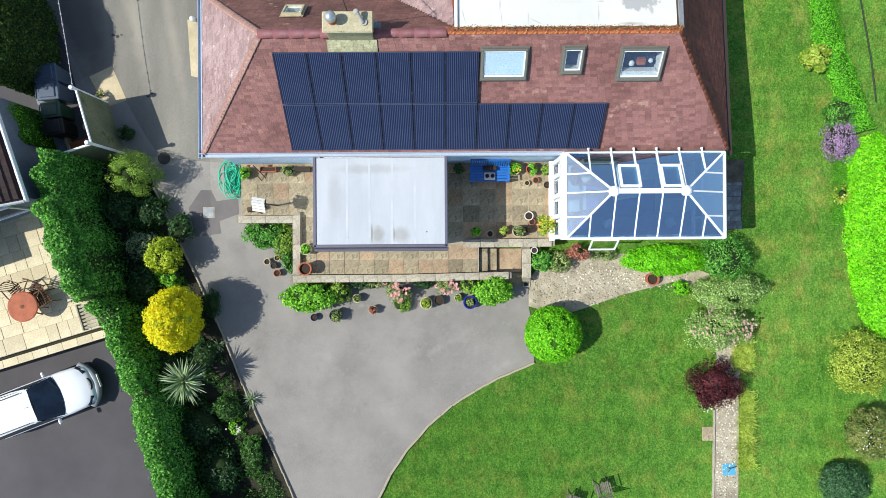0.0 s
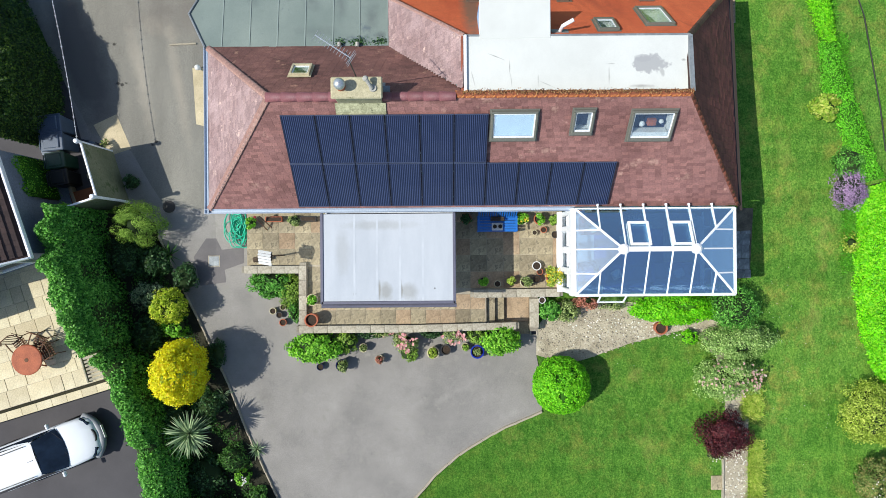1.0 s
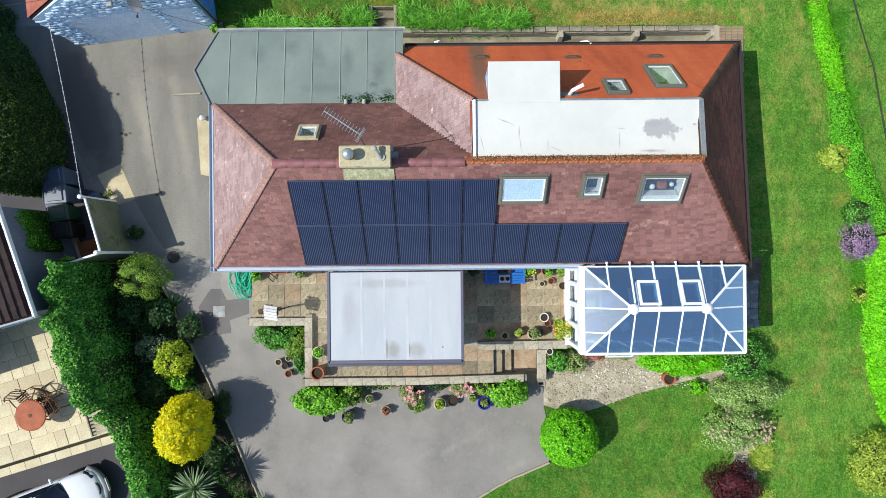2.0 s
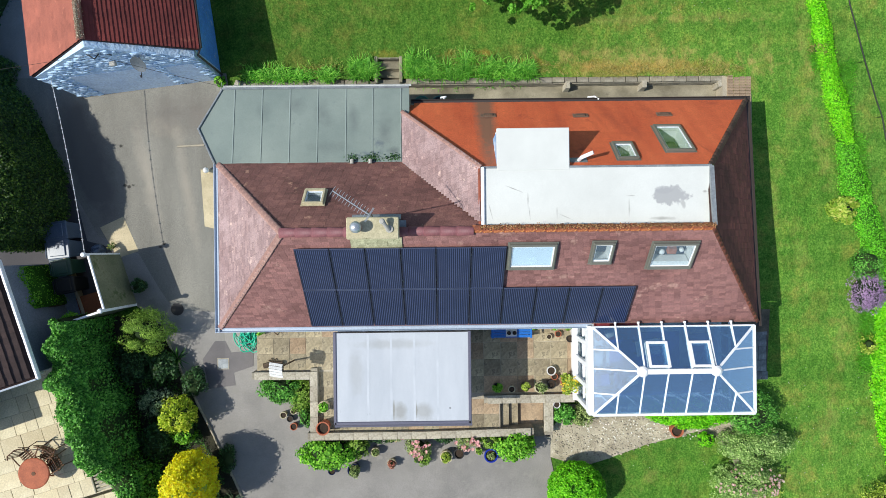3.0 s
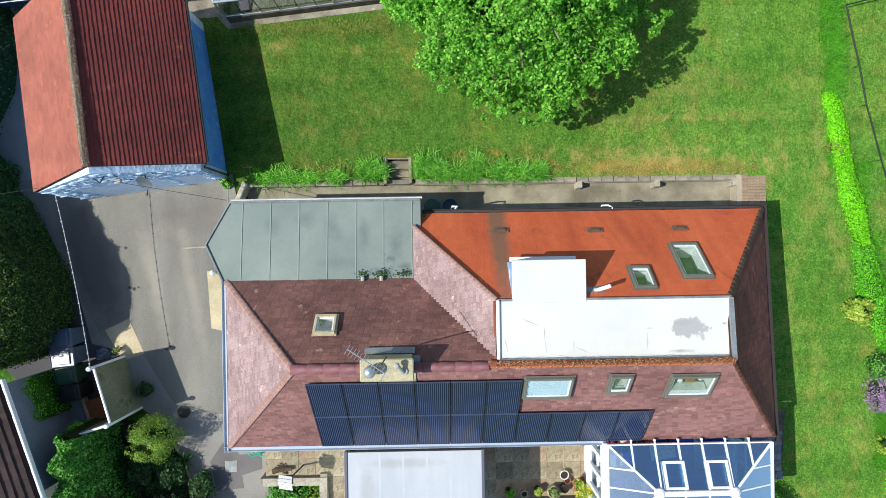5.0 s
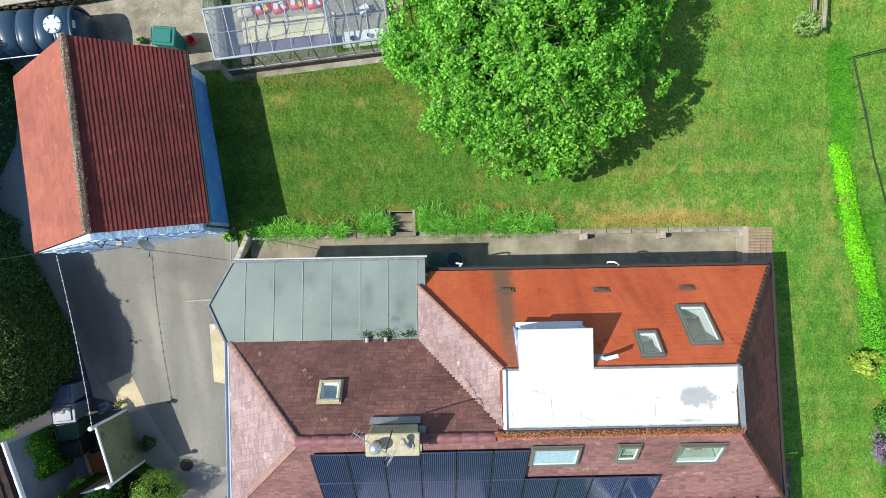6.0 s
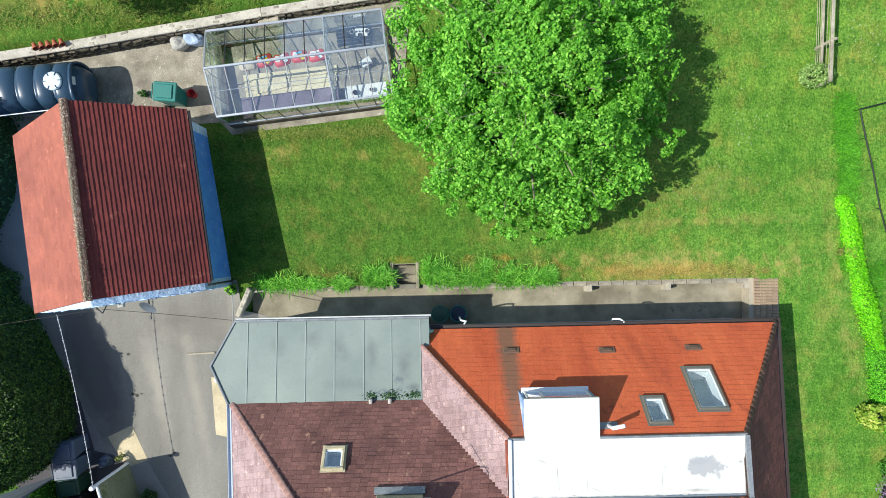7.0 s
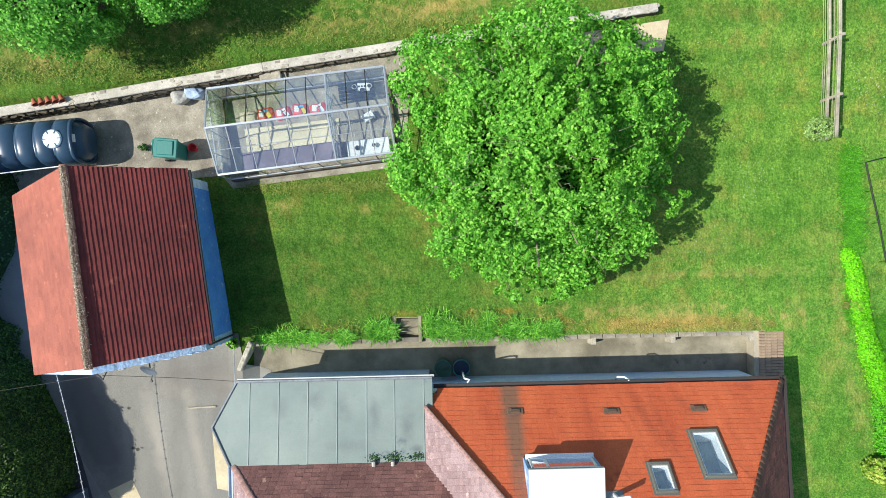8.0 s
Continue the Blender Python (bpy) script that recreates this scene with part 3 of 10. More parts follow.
surface("terracotta", C(186, 108, 76), C(156, 86, 60), 3.0, 30, 0.85, 0.2, spots=C(206, 160, 136), spot_scale=5, spot_at=0.64)
surface("stoneware", C(206, 196, 164), C(172, 162, 130), 4.0, 30, 0.8, 0.2)
surface("bark", C(104, 88, 70), C(66, 54, 42), 4.0, 20, 0.95, 0.8, stretch=(1, 1, 0.3), dist=0.03)
surface("bark_pale", C(150, 146, 120), C(110, 104, 84), 4.0, 20, 0.95, 0.5)
surface("wood_grey", C(184, 178, 158), C(138, 132, 114), 3.0, 30, 0.9, 0.3, stretch=(1, 1, 1), obj=0.12)
surface("wood_brown", C(116, 82, 58), C(78, 54, 38), 3.0, 30, 0.85, 0.3, obj=0.12)
surface("wood_weathered", C(132, 128, 114), C(84, 80, 70), 4.0, 30, 0.9, 0.3, obj=0.15)
surface("teak", C(176, 98, 64), C(138, 72, 46), 3.0, 30, 0.75, 0.2, spots=C(206, 150, 112), spot_scale=4, spot_at=0.66, obj=0.1)
surface("brick", C(150, 122, 100), C(118, 96, 80), 5.0, 30, 0.92, 0.4, obj=0.25)
surface("brick_block", C(160, 154, 138), C(128, 122, 108), 3.0, 24, 0.92, 0.4, obj=0.18)
surface("barn_door", C(220, 236, 250), C(200, 220, 242), 1.2, 14, 0.8, 0.3)
# barn whitewash: the blue skylight on its shaded walls is put into the colour
surface("barn_wall_skylit", C(112, 178, 248), C(80, 146, 236), 1.2, 14, 0.8, 0.3, spots=C(206, 220, 236), spot_scale=2.5, spot_at=0.6)
surface("render_rough", C(216, 236, 252), C(176, 212, 246), 3.0, 7.0, 0.85, 0.7, dist=0.06)
plain("white_frame", C(240, 242, 244), 0.35, var=0.06)
plain("gutter_white", C(206, 210, 208), 0.5, var=0.2)
plain("gutter_blue", C(176, 190, 206), 0.4, var=0.1)
plain("kerb_plum", C(98, 98, 114), 0.5)
plain("gutter_dark", C(64, 58, 56), 0.5)
plain("frame_grey", C(122, 122, 112), 0.45, 0.2)
plain("alu", C(196, 202, 206), 0.35, 0.6)
plain("alu_dark", C(60, 62, 66), 0.4, 0.5)
plain("black_frame", C(34, 40, 58), 0.35)
plain("frame_edge", C(66, 76, 102), 0.4)
plain("dish_grey", C(92, 100, 106), 0.5)
plain("black_plastic", C(28, 29, 31), 0.4)
plain("dark_plastic", C(46, 44, 42), 0.5)
plain("tank_plastic", C(50, 76, 98), 0.32)
plain("tank_lid", C(206, 226, 236), 0.4)
plain("green_plastic", C(30, 122, 112), 0.4)
plain("bin_green", C(40, 74, 58), 0.4)
plain("bin_grey", C(84, 98, 116), 0.3)
plain("hose_green", C(24, 190, 150), 0.35)
plain("blue_paint", C(30, 108, 190), 0.45)
plain("blue_glaze", C(36, 56, 160), 0.15)
plain("navy_glaze", C(26, 34, 70), 0.18)
plain("blue_sofa", C(26, 58, 150), 0.8)
plain("red_cloth", C(120, 36, 42), 0.85)
plain("bag_pink", C(206, 62, 62), 0.5)
plain("cream_cloth", C(214, 200, 176), 0.85)
plain("cyan_slab", C(76, 170, 206), 0.7)
surface("car_white", C(236, 239, 242), C(232, 235, 238), 1.0, 30, 0.2, 0.0, grain_amp=0.01)
plain("car_trim", C(36, 38, 42), 0.4)
plain("tyre", C(24, 24, 25), 0.85)
plain("sack_blue", C(170, 190, 214), 0.7)
plain("sack_grey", C(176, 174, 166), 0.8)
plain("cable_white", C(220, 222, 222), 0.5)
plain("cable_dark", C(50, 46, 42), 0.6)
plain("rust", C(140, 84, 52), 0.8)
plain("lining", C(150, 158, 164), 0.8)
plain("bumper_grey", C(150, 154, 158), 0.5)
surface("car_glass", C(36, 50, 68), C(22, 30, 42), 2.2, 20, 0.05, 0.0, grain_amp=0.05)
# well floor coloured dark to stand for the dim room under the rooflights
plain("room_dusk", C(40, 50, 86), 0.6, var=0.4, fine=4.0)
plain("room_sage", C(84, 104, 92), 0.5, var=0.5, fine=3.0)
# blind and dormer board: the sky's reflection is put into this pale blue
plain("sky_tint", C(222, 236, 246), 0.8)
surface("floor_tile", C(196, 200, 204), C(150, 156, 164), 1.5, 20, 0.5, 0.1)
plain("white_tray", C(226, 226, 222), 0.5)
glass("glass_clear", (0.86, 0.92, 0.93), 0.05)
glass("glass_blue", (0.66, 0.83, 1.0), 0.42, 0.0, (0.84, 0.98, 1.0), 0.95)
glass("glass_dark", (0.18, 0.26, 0.36), 0.10)
glass("glass_sky", (0.7, 0.84, 0.95), 0.4)
glass("glass_roof", (0.84, 0.91, 0.95), 0.13)
glass("glass_green", (0.93, 0.97, 0.97), 0.17)
# shells set inside the foliage, their green darkened to stand for inner shade
leafy("leaf_core_shade", C(30, 48, 18), C(36, 56, 21), C(44, 64, 24), 0.0, 0.9, gain=1.0)
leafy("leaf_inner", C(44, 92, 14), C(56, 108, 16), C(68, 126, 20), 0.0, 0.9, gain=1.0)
leafy("leaf_tree", C(66, 124, 32), C(97, 160, 50), C(146, 202, 82), 0.42, drift=2.2, gain=1.46)
leafy("leaf_orchard", C(56, 110, 34), C(90, 150, 52), C(134, 190, 84), 0.42, drift=1.6, gain=1.6)
leafy("leaf_mid", C(28, 60, 24), C(52, 94, 36), C(92, 138, 60), 0.3)
leafy("leaf_yew", C(18, 42, 12), C(38, 74, 20), C(92, 122, 36), 0.2, drift=2.0, gain=1.1)
leafy("grass_mixed", C(84, 120, 40), C(124, 150, 64), C(178, 172, 96), 0.35, gain=1.2)
leafy("leaf_hedge", C(36, 78, 24), C(66, 120, 42), C(112, 166, 74), 0.38, gain=2.05, drift=2.4)
leafy("leaf_lime", C(64, 140, 8), C(108, 196, 18), C(150, 228, 44), 0.4, gain=1.45)
leafy("leaf_dome", C(64, 136, 10), C(102, 180, 22), C(144, 210, 48), 0.35)
leafy("leaf_bush", C(64, 120, 22), C(104, 166, 40), C(150, 202, 70), 0.3)
leafy("leaf_olive", C(78, 96, 48), C(120, 138, 78), C(164, 176, 116), 0.25)
leafy("leaf_sage", C(78, 112, 50), C(124, 156, 82), C(178, 200, 130), 0.28, drift=2.5)
leafy("petal_pale", C(214, 150, 150), C(228, 188, 182), C(240, 220, 208), 0.3, gain=1.0)
leafy("grass_lime", C(112, 150, 44), C(156, 186, 66), C(204, 206, 110), 0.35, gain=1.2)
leafy("leaf_limegold", C(110, 140, 20), C(164, 186, 36), C(214, 216, 80), 0.35, gain=1.3)
leafy("leaf_feather", C(76, 110, 32), C(116, 150, 54), C(156, 182, 84), 0.3)
leafy("leaf_yellow", C(190, 164, 8), C(226, 202, 14), C(246, 228, 50), 0.4, gain=1.5)
leafy("leaf_gold", C(98, 122, 32), C(144, 166, 58), C(194, 204, 104), 0.32)
leafy("leaf_rust", C(70, 96, 44), C(108, 132, 62), C(156, 136, 92), 0.25)
leafy("leaf_blue", C(34, 66, 44), C(58, 98, 62), C(96, 138, 92), 0.25)
leafy("leaf_dark", C(20, 44, 22), C(38, 70, 34), C(70, 106, 56), 0.25)
leafy("leaf_maroon", C(44, 18, 24), C(70, 26, 34), C(104, 46, 50), 0.3)
leafy("leaf_wild", C(56, 124, 20), C(88, 168, 32), C(124, 196, 56), 0.35)
leafy("leaf_coral", C(120, 92, 62), C(184, 110, 96), C(214, 156, 134), 0.3, gain=1.1)
leafy("leaf_spike", C(60, 84, 60), C(110, 134, 96), C(176, 190, 150), 0.2)
leafy("leaf_heather", C(112, 92, 124), C(156, 124, 168), C(192, 164, 200), 0.3, gain=1.3)
leafy("grass_blade", C(56, 118, 30), C(90, 160, 48), C(146, 198, 82), 0.4)
leafy("grass_strip", C(52, 118, 20), C(76, 150, 28), C(112, 184, 48), 0.35, gain=1.2)
leafy("grass_dry", C(116, 124, 56), C(158, 150, 80), C(190, 176, 112), 0.3, gain=1.1)
leafy("lichen_dark", C(70, 46, 36), C(124, 78, 50), C(196, 158, 112), 0.0, 0.95, gain=1.0)
leafy("moss", C(130, 104, 84), C(172, 152, 130), C(218, 208, 192), 0.0, 0.95, gain=1.0)
surface("landing_brick", C(172, 150, 124), C(134, 114, 94), 2.2, 24, 0.9, 0.4, obj=0.15)
surface("staging_cloth", C(128, 116, 128), C(92, 82, 92), 1.6, 20, 0.8, 0.3, spots=C(176, 170, 180), spot_scale=4, spot_at=0.62)
leafy("petal_pink", C(214, 116, 130), C(230, 156, 160), C(242, 204, 200), 0.3, gain=1.0)
leafy("petal_white", C(226, 222, 210), C(240, 238, 230), C(246, 246, 240), 0.3, gain=1.0)
leafy("petal_yellow", C(210, 180, 30), C(238, 208, 50), C(248, 226, 90), 0.3, gain=1.0)

# stains, worn and dry patches where the place has them
mark("membrane", 5.72, 7.2, 0.52, 0.29, C(152, 153, 154), 0.8, 0, 0.1, 0.45, 4.0)
mark("membrane", 5.55, 7.36, 0.32, 0.12, C(158, 159, 160), 0.6, 0, 0.1, 0.3, 5.0)
mark("membrane", 6.08, 6.95, 0.08, 0.14, C(150, 150, 148), 0.6, 20, 0.2, 0.4, 6.0)
for x, y, rx, ry, r, a in ((1.3, 7.42, 0.3, 0.02, -22, 0.5), (1.68, 7.12, 0.02, 0.3, 0, 0.55), (1.72, 6.75, 0.02, 0.25, 6, 0.5), (2.5, 6.75, 0.02, 0.24, 0, 0.35), (2.75, 6.62, 0.3, 0.02, -24, 0.3), (4.55, 6.85, 0.03, 0.3, 0, 0.35), (4.6, 7.2, 0.16, 0.02, 0, 0.35), (0.62, 6.8, 0.02, 0.3, 14, 0.4), (5.5, 6.55, 0.45, 0.06, 0, 0.4), (6.7, 7.3, 0.08, 0.05, 0, 0.5)):
    mark("membrane", x, y, rx, ry, C(128, 126, 120), min(1, a * 1.7), r, 0.5, 0.3, 5.0)
for x, y, rx, ry, a in ((-2.18, 0.5, 0.3, 0.36, 0.5), (-1.42, 0.5, 0.34, 0.36, 0.4), (-2.38, 0.55, 0.05, 0.35, 0.6), (-1.66, 0.55, 0.05, 0.35, 0.6), (-2.4, 2.7, 1.5, 0.2, 0.25), (-3.6, 1.8, 0.3, 0.9, 0.2)):
    mark("felt", x, y, rx, ry, C(122, 118, 102), a, 0, 0.3, 0.25, 3.0)
mark("felt", -0.56, 0.6, 0.035, 0.035, C(30, 28, 26), 0.9, 0, 0.3, 0.1)
mark("felt", -3.2, 0.42, 0.06, 0.05, C(60, 60, 54), 0.8, 0, 0.3, 0.4, 12)
for x, y, rx, ry, a in ((-4.6, 10.2, 0.35, 0.5, 0.5), (-5.5, 10.5, 0.4, 0.3, 0.45), (-3.6, 10.0, 0.25, 0.8, 0.4), (-2.6, 9.6, 0.3, 0.7, 0.45), (-4.5, 9.1, 0.9, 0.25, 0.35), (-6.5, 10.3, 0.3, 0.4, 0.3), (-2.3, 8.95, 0.25, 0.15, 0.7)):
    mark("zinc", x, y, rx, ry, C(70, 76, 80), a * 0.95, 0, 0.5, 0.5, 1.6)
for x, y, rx, ry, a in ((-10.6, 18.3, 0.9, 0.35, 0.6), (-9.4, 18.2, 0.5, 0.3, 0.55), (-11.6, 19.2, 0.7, 0.3, 0.35), (-9.3, 17.7, 0.5, 0.25, 0.5), (-12.2, 18.2, 0.5, 0.5, 0.5)):
    mark("yard_rubble", x, y, rx, ry, C(112, 100, 92), a, 6, 0.6, 0.7, 2.4)
# the lane: worn tracks, old edge darkened for hedge shade, clip shadows as dots
# old tarmac edge whose dark colour also holds the hedge's shade
mark("lane", -13.9, 9.3, 0.9, 3.6, C(92, 88, 84), 0.85, 14, 0.25, 0.2, 1.2)
mark("lane", -11.6, 8.3, 0.35, 2.6, C(176, 166, 150), 0.6, 10, 0.6, 0.4, 1.0)
mark("lane", -10.2, 8.0, 0.3, 2.6, C(172, 162, 146), 0.5, 8, 0.6, 0.4, 1.0)
mark("lane", -10.9, 10.4, 0.9, 0.5, C(170, 160, 142), 0.4, -20, 0.6, 0.5, 1.5)
mark("lane", -9.3, 10.6, 0.9, 0.9, C(128, 120, 110), 0.5, 0, 0.4, 0.4, 1.5)
mark("lane", -10.4, 10.9, 2.2, 1.1, C(104, 98, 92), 0.6, 5, 0.5, 0.5, 1.6)
mark("lane", -8.9, 9.0, 0.7, 2.4, C(112, 106, 98), 0.5, 0, 0.5, 0.4, 1.6)
# small dark spots painted for the shadows of the cable's clips
for x, y in ((-11.15, 6.05), (-11.3, 5.95), (-12.5, 8.25), (-12.35, 8.2), (-12.2, 8.25), (-12.6, 9.7)):
    mark("lane", x, y, 0.09, 0.07, C(40, 37, 35), 0.85, 0, 0.3, 0.5, 8)
# dry and worn grass
for x, y, rx, ry, a, r in ((6.8, 12.4, 4.0, 0.55, 0.95, 0), (10.75, 11.9, 0.3, 0.7, 0.5, 0), (0.6, 12.55, 0.7, 0.28, 0.6, 0), (5.6, 12.9, 4.0, 0.4, 0.35, 0), (7.02, -3.08, 0.6, 0.35, 0.4, 20), (7.65, -5.68, 0.5, 0.9, 0.35, 0),
                           (5.73, -2.74, 0.5, 0.3, 0.4, 0), (2.46, -5.43, 0.6, 0.4, 0.3, 0), (14.0, -0.9, 0.4, 1.2, 0.4, 0), (11.0, 12.6, 0.5, 1.4, 0.35, 0), (12.6, 13.0, 0.35, 2.0, 0.35, 12), (13.2, 9.6, 0.35, 2.4, 0.45, 14),
                           (-6.8, 16.7, 0.7, 0.25, 0.5, 5), (-3.9, 16.6, 0.5, 0.2, 0.45, 5), (-5.0, 15.6, 0.8, 0.3, 0.3, 0), (7.5, 15.0, 1.6, 0.4, 0.3, 0), (9.5, 14.1, 2.4, 0.25, 0.35, 2), (6.0, 14.0, 2.4, 0.2, 0.35, 2),
                           (-14, 21.8, 2.4, 0.6, 0.6, 6), (-9.5, 22.6, 1.6, 0.5, 0.6, 6), (-4.0, 24.0, 2.2, 0.6, 0.6, 6), (-1.0, 23.3, 1.8, 0.35, 0.5, 6), (-15.0, 24.5, 2.0, 0.8, 0.5, 0), (3.5, 24.0, 2.0, 0.5, 0.4, 0), (14.3, 2.5, 0.3, 1.4, 0.5, 0), (-2.2, 23.0, 2.6, 0.6, 0.6, 8), (-5.2, 22.6, 1.6, 0.5, 0.5, 8)):
    mark("lawn", x, y, rx, ry, C(182, 160, 98), a * 0.8, r, 0.8, 1.1, 2.6)
for x, y, rx, ry, a, r in ((11.6, 7.4, 0.3, 2.6, 0.3, 4), (12.5, 5.6, 0.45, 2.2, 0.28, 12), (12.1, 10.6, 0.5, 1.6, 0.3, -8), (3.4, 14.8, 1.4, 0.6, 0.25, 4), (8.6, 15.6, 1.8, 0.5, 0.28, -4), (11.8, 15.2, 1.2, 0.7, 0.3, 10), (-3.2, 14.4, 0.9, 0.5, 0.22, 0), (-5.6, 13.8, 0.6, 0.35, 0.25, 20)):
    mark("lawn", x, y, rx, ry, C(176, 164, 92), a * 0.8, r, 0.8, 1.3, 2.4)
# dark streaks slanting down the red slope, and the grey run below the dormer
for x, y, rx, ry, r, a in ((3.0, 9.95, 0.16, 0.75, 14, 0.35), (4.75, 9.85, 0.28, 1.1, 24, 0.7), (4.25, 9.95, 0.12, 0.7, 20, 0.4), (5.2, 9.7, 0.2, 0.9, 18, 0.5), (6.02, 10.2, 0.2, 0.5, 24, 0.6), (7.3, 8.45, 0.07, 0.4, 34, 0.9), (7.1, 8.62, 0.06, 0.34, 36, 0.8), (5.3, 9.3, 0.22, 0.3, 0, 0.35), (-0.6, 9.9, 0.5, 0.4, 0, 0.25)):
    mark("tile_red", x, y, rx, ry, C(124, 56, 40), a, r, 0.9, 0.3, 3.0)
mark("tile_red", 0.68, 10.4, 0.42, 3.6, C(122, 92, 72), 0.9, 0, 0.3, 0.2, 8.0)
for x in (0.78, 3.76, 6.47):
    mark("tile_red", x, 10.02, 0.36, 0.12, C(96, 68, 58), 0.9, 0, 0.5, 0.4, 7.0)
for x, y, rx, ry, a in ((-0.44, 12.85, 0.3, 0.2, 0.8), (0.95, 12.9, 0.5, 0.2, 0.6), (0.3, 12.6, 0.5, 0.2, 0.5), (2.6, 12.5, 0.6, 0.25, 0.7), (-5.2, 12.4, 0.9, 0.14, 0.6), (-2.7, 12.85, 0.5, 0.25, 0.4)):
    mark("lawn", x, y, rx, ry, C(168, 124, 58), a, 0, 0.7, 0.8, 3.0)
mark("lawn", 6.4, 12.3, 3.9, 0.36, C(176, 138, 72), 0.8, 0, 0.6, 0.5, 2.4)
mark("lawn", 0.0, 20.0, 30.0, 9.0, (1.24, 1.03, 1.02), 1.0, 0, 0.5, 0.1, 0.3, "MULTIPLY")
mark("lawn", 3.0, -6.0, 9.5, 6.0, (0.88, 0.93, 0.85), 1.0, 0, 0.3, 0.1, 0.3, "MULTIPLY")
# smears and scuffs on the drive
for x, y, rx, ry, r, a in ((0.6, -3.4, 1.6, 0.25, 28, 0.5), (-1.5, -4.2, 1.4, 0.2, 20, 0.4), (2.2, -4.6, 0.9, 0.25, 35, 0.5), (-4.5, -4.0, 0.3, 1.4, 15, 0.35), (-6.0, -2.0, 0.3, 1.6, 8, 0.3), (-3.0, -6.2, 0.8, 0.3, -20, 0.35), (-7.4, 0.3, 0.35, 1.4, 5, 0.3)):
    mark("tarmac", x, y, rx, ry, C(178, 174, 165), a * 0.45, r, 0.7, 0.9, 2.6)
for x, y, rx, ry, r, a in ((-0.6, -2.6, 2.6, 0.3, 0, 0.3), (-4.8, -5.6, 0.5, 1.6, 20, 0.35), (-7.0, -4.0, 0.4, 1.8, 18, 0.35), (1.6, -3.0, 0.5, 0.4, 0, 0.3), (-2.6, -8.8, 0.7, 1.4, 25, 0.3), (-9.3, 2.9, 0.7, 0.4, 0, 0.3)):
    mark("tarmac", x, y, rx, ry, C(104, 100, 94), a * 0.6, r, 0.7, 0.9, 2.6)
# ---- ground ----
def build_ground():
    fx = np.arange(-21, 21.01, 0.25)
    fy = np.arange(-15, 29.01, 0.25)
    far = np.array([30, 45, 70, 120, 250, 600.0])
    xs = np.concatenate([-far[::-1], fx, far])
    ys = np.concatenate([-far[::-1], fy, far])
    V = []
    for y in ys:
        for x in xs:
            V.append((x, y, G(min(max(x, -21), 21), min(max(y, -15), 40))))
    nx = len(xs)
    F = [(j * nx + i, j * nx + i + 1, (j + 1) * nx + i + 1, (j + 1) * nx + i) for j in range(len(ys) - 1) for i in range(nx - 1)
         if not (-3.01 < xs[i] < -2.3 and 11.99 < ys[j] < 12.6) and not (-8.26 < xs[i] < 9.7 and 11.7 < ys[j] < 11.8)]
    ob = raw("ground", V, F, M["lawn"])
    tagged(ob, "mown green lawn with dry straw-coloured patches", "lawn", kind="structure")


build_ground()

DRIVE = [(-16.8, 12.2), (-15.4, 10.4), (-14.4, 8.0), (-14.0, 6.2), (-12.9, 5.9), (-12.55, 3.95), (-11.6, 3.2), (-11.19, 2.5), (-10.64, 1.17), (-9.67, -0.81), (-8.59, -3.24), (-7.83, -5.22),
         (-6.75, -7.64), (-5.88, -9.67), (-4.6, -12.6), (-3.6, -12.6), (-2.59, -9.70), (-2.14, -8.78), (-1.47, -7.79), (-0.59, -6.81), (0.30, -6.05), (1.18, -5.50), (2.06, -5.02), (3.50, -4.42), (3.45, -3.0),
         (3.29, -2.22), (3.3, -1.2), (2.5, -0.6), (-5.0, -0.5), (-5.0, 2.6), (-7.6, 3.4), (-7.6, 10.9), (-8.45, 11.2), (-8.6, 12.3)]
drape("road", DRIVE, 0.03, M["tarmac"], 0.5, "grey tarmac drive and lane, worn pale in the wheel tracks", "drive")
drape("lane", [(-16.8, 12.2), (-15.4, 10.4), (-14.4, 8.0), (-13.6, 6.4), (-12.1, 5.7), (-11.4, 4.4), (-10.9, 3.6), (-8.4, 3.4), (-7.6, 3.5), (-7.6, 10.9), (-8.45, 11.2), (-8.6, 12.3)], 0.034, M["lane"], 0.5, "old buff-grey tarmac lane between barn and house", "lane")
drape("road_patch", [(-9.87, 1.67), (-9.38, 2.37), (-8.99, 2.37), (-8.77, 1.93), (-7.89, 2.03), (-7.90, 1.42), (-8.67, 1.16), (-8.63, 0.68), (-9.62, 0.55)], 0.036, M["tarmac_patch"], 0.5,
      "darker patch of newer tarmac in the drive", "tarmac patch")
drape("pavement_patch", [(-13.5, 6.7), (-12.62, 7.1), (-12.1, 5.8), (-12.9, 5.55)], 0.036, M["concrete_pale"], 0.5, "rough pale concrete patch beside the lane", "concrete patch")
drape("pavement_strip", [(-9.68, 8.8), (-9.2, 8.8), (-8.0, 8.8), (-8.0, 6.5), (-9.2, 6.6), (-9.6, 6.7)], 0.05, M["concrete_pale"], 0.5, "narrow pale concrete strip along the house", "concrete strip")
drape("planting_bed", [(-13.2, 3.4), (-11.3, 3.0), (-11.19, 2.5), (-10.64, 1.17), (-9.67, -0.81), (-8.59, -3.24), (-7.83, -5.22), (-6.75, -7.64), (-5.88, -9.67), (-4.6, -12.6), (-9.5, -12.6), (-10.4, -8.4), (-11.2, -5.9), (-11.9, -3.9), (-13.3, -1.5), (-14.2, 0.9), (-14.3, 3.3)],
      0.04, M["bed_soil"], 0.5, "dark earth of a planted border under shrubs", "flower bed")
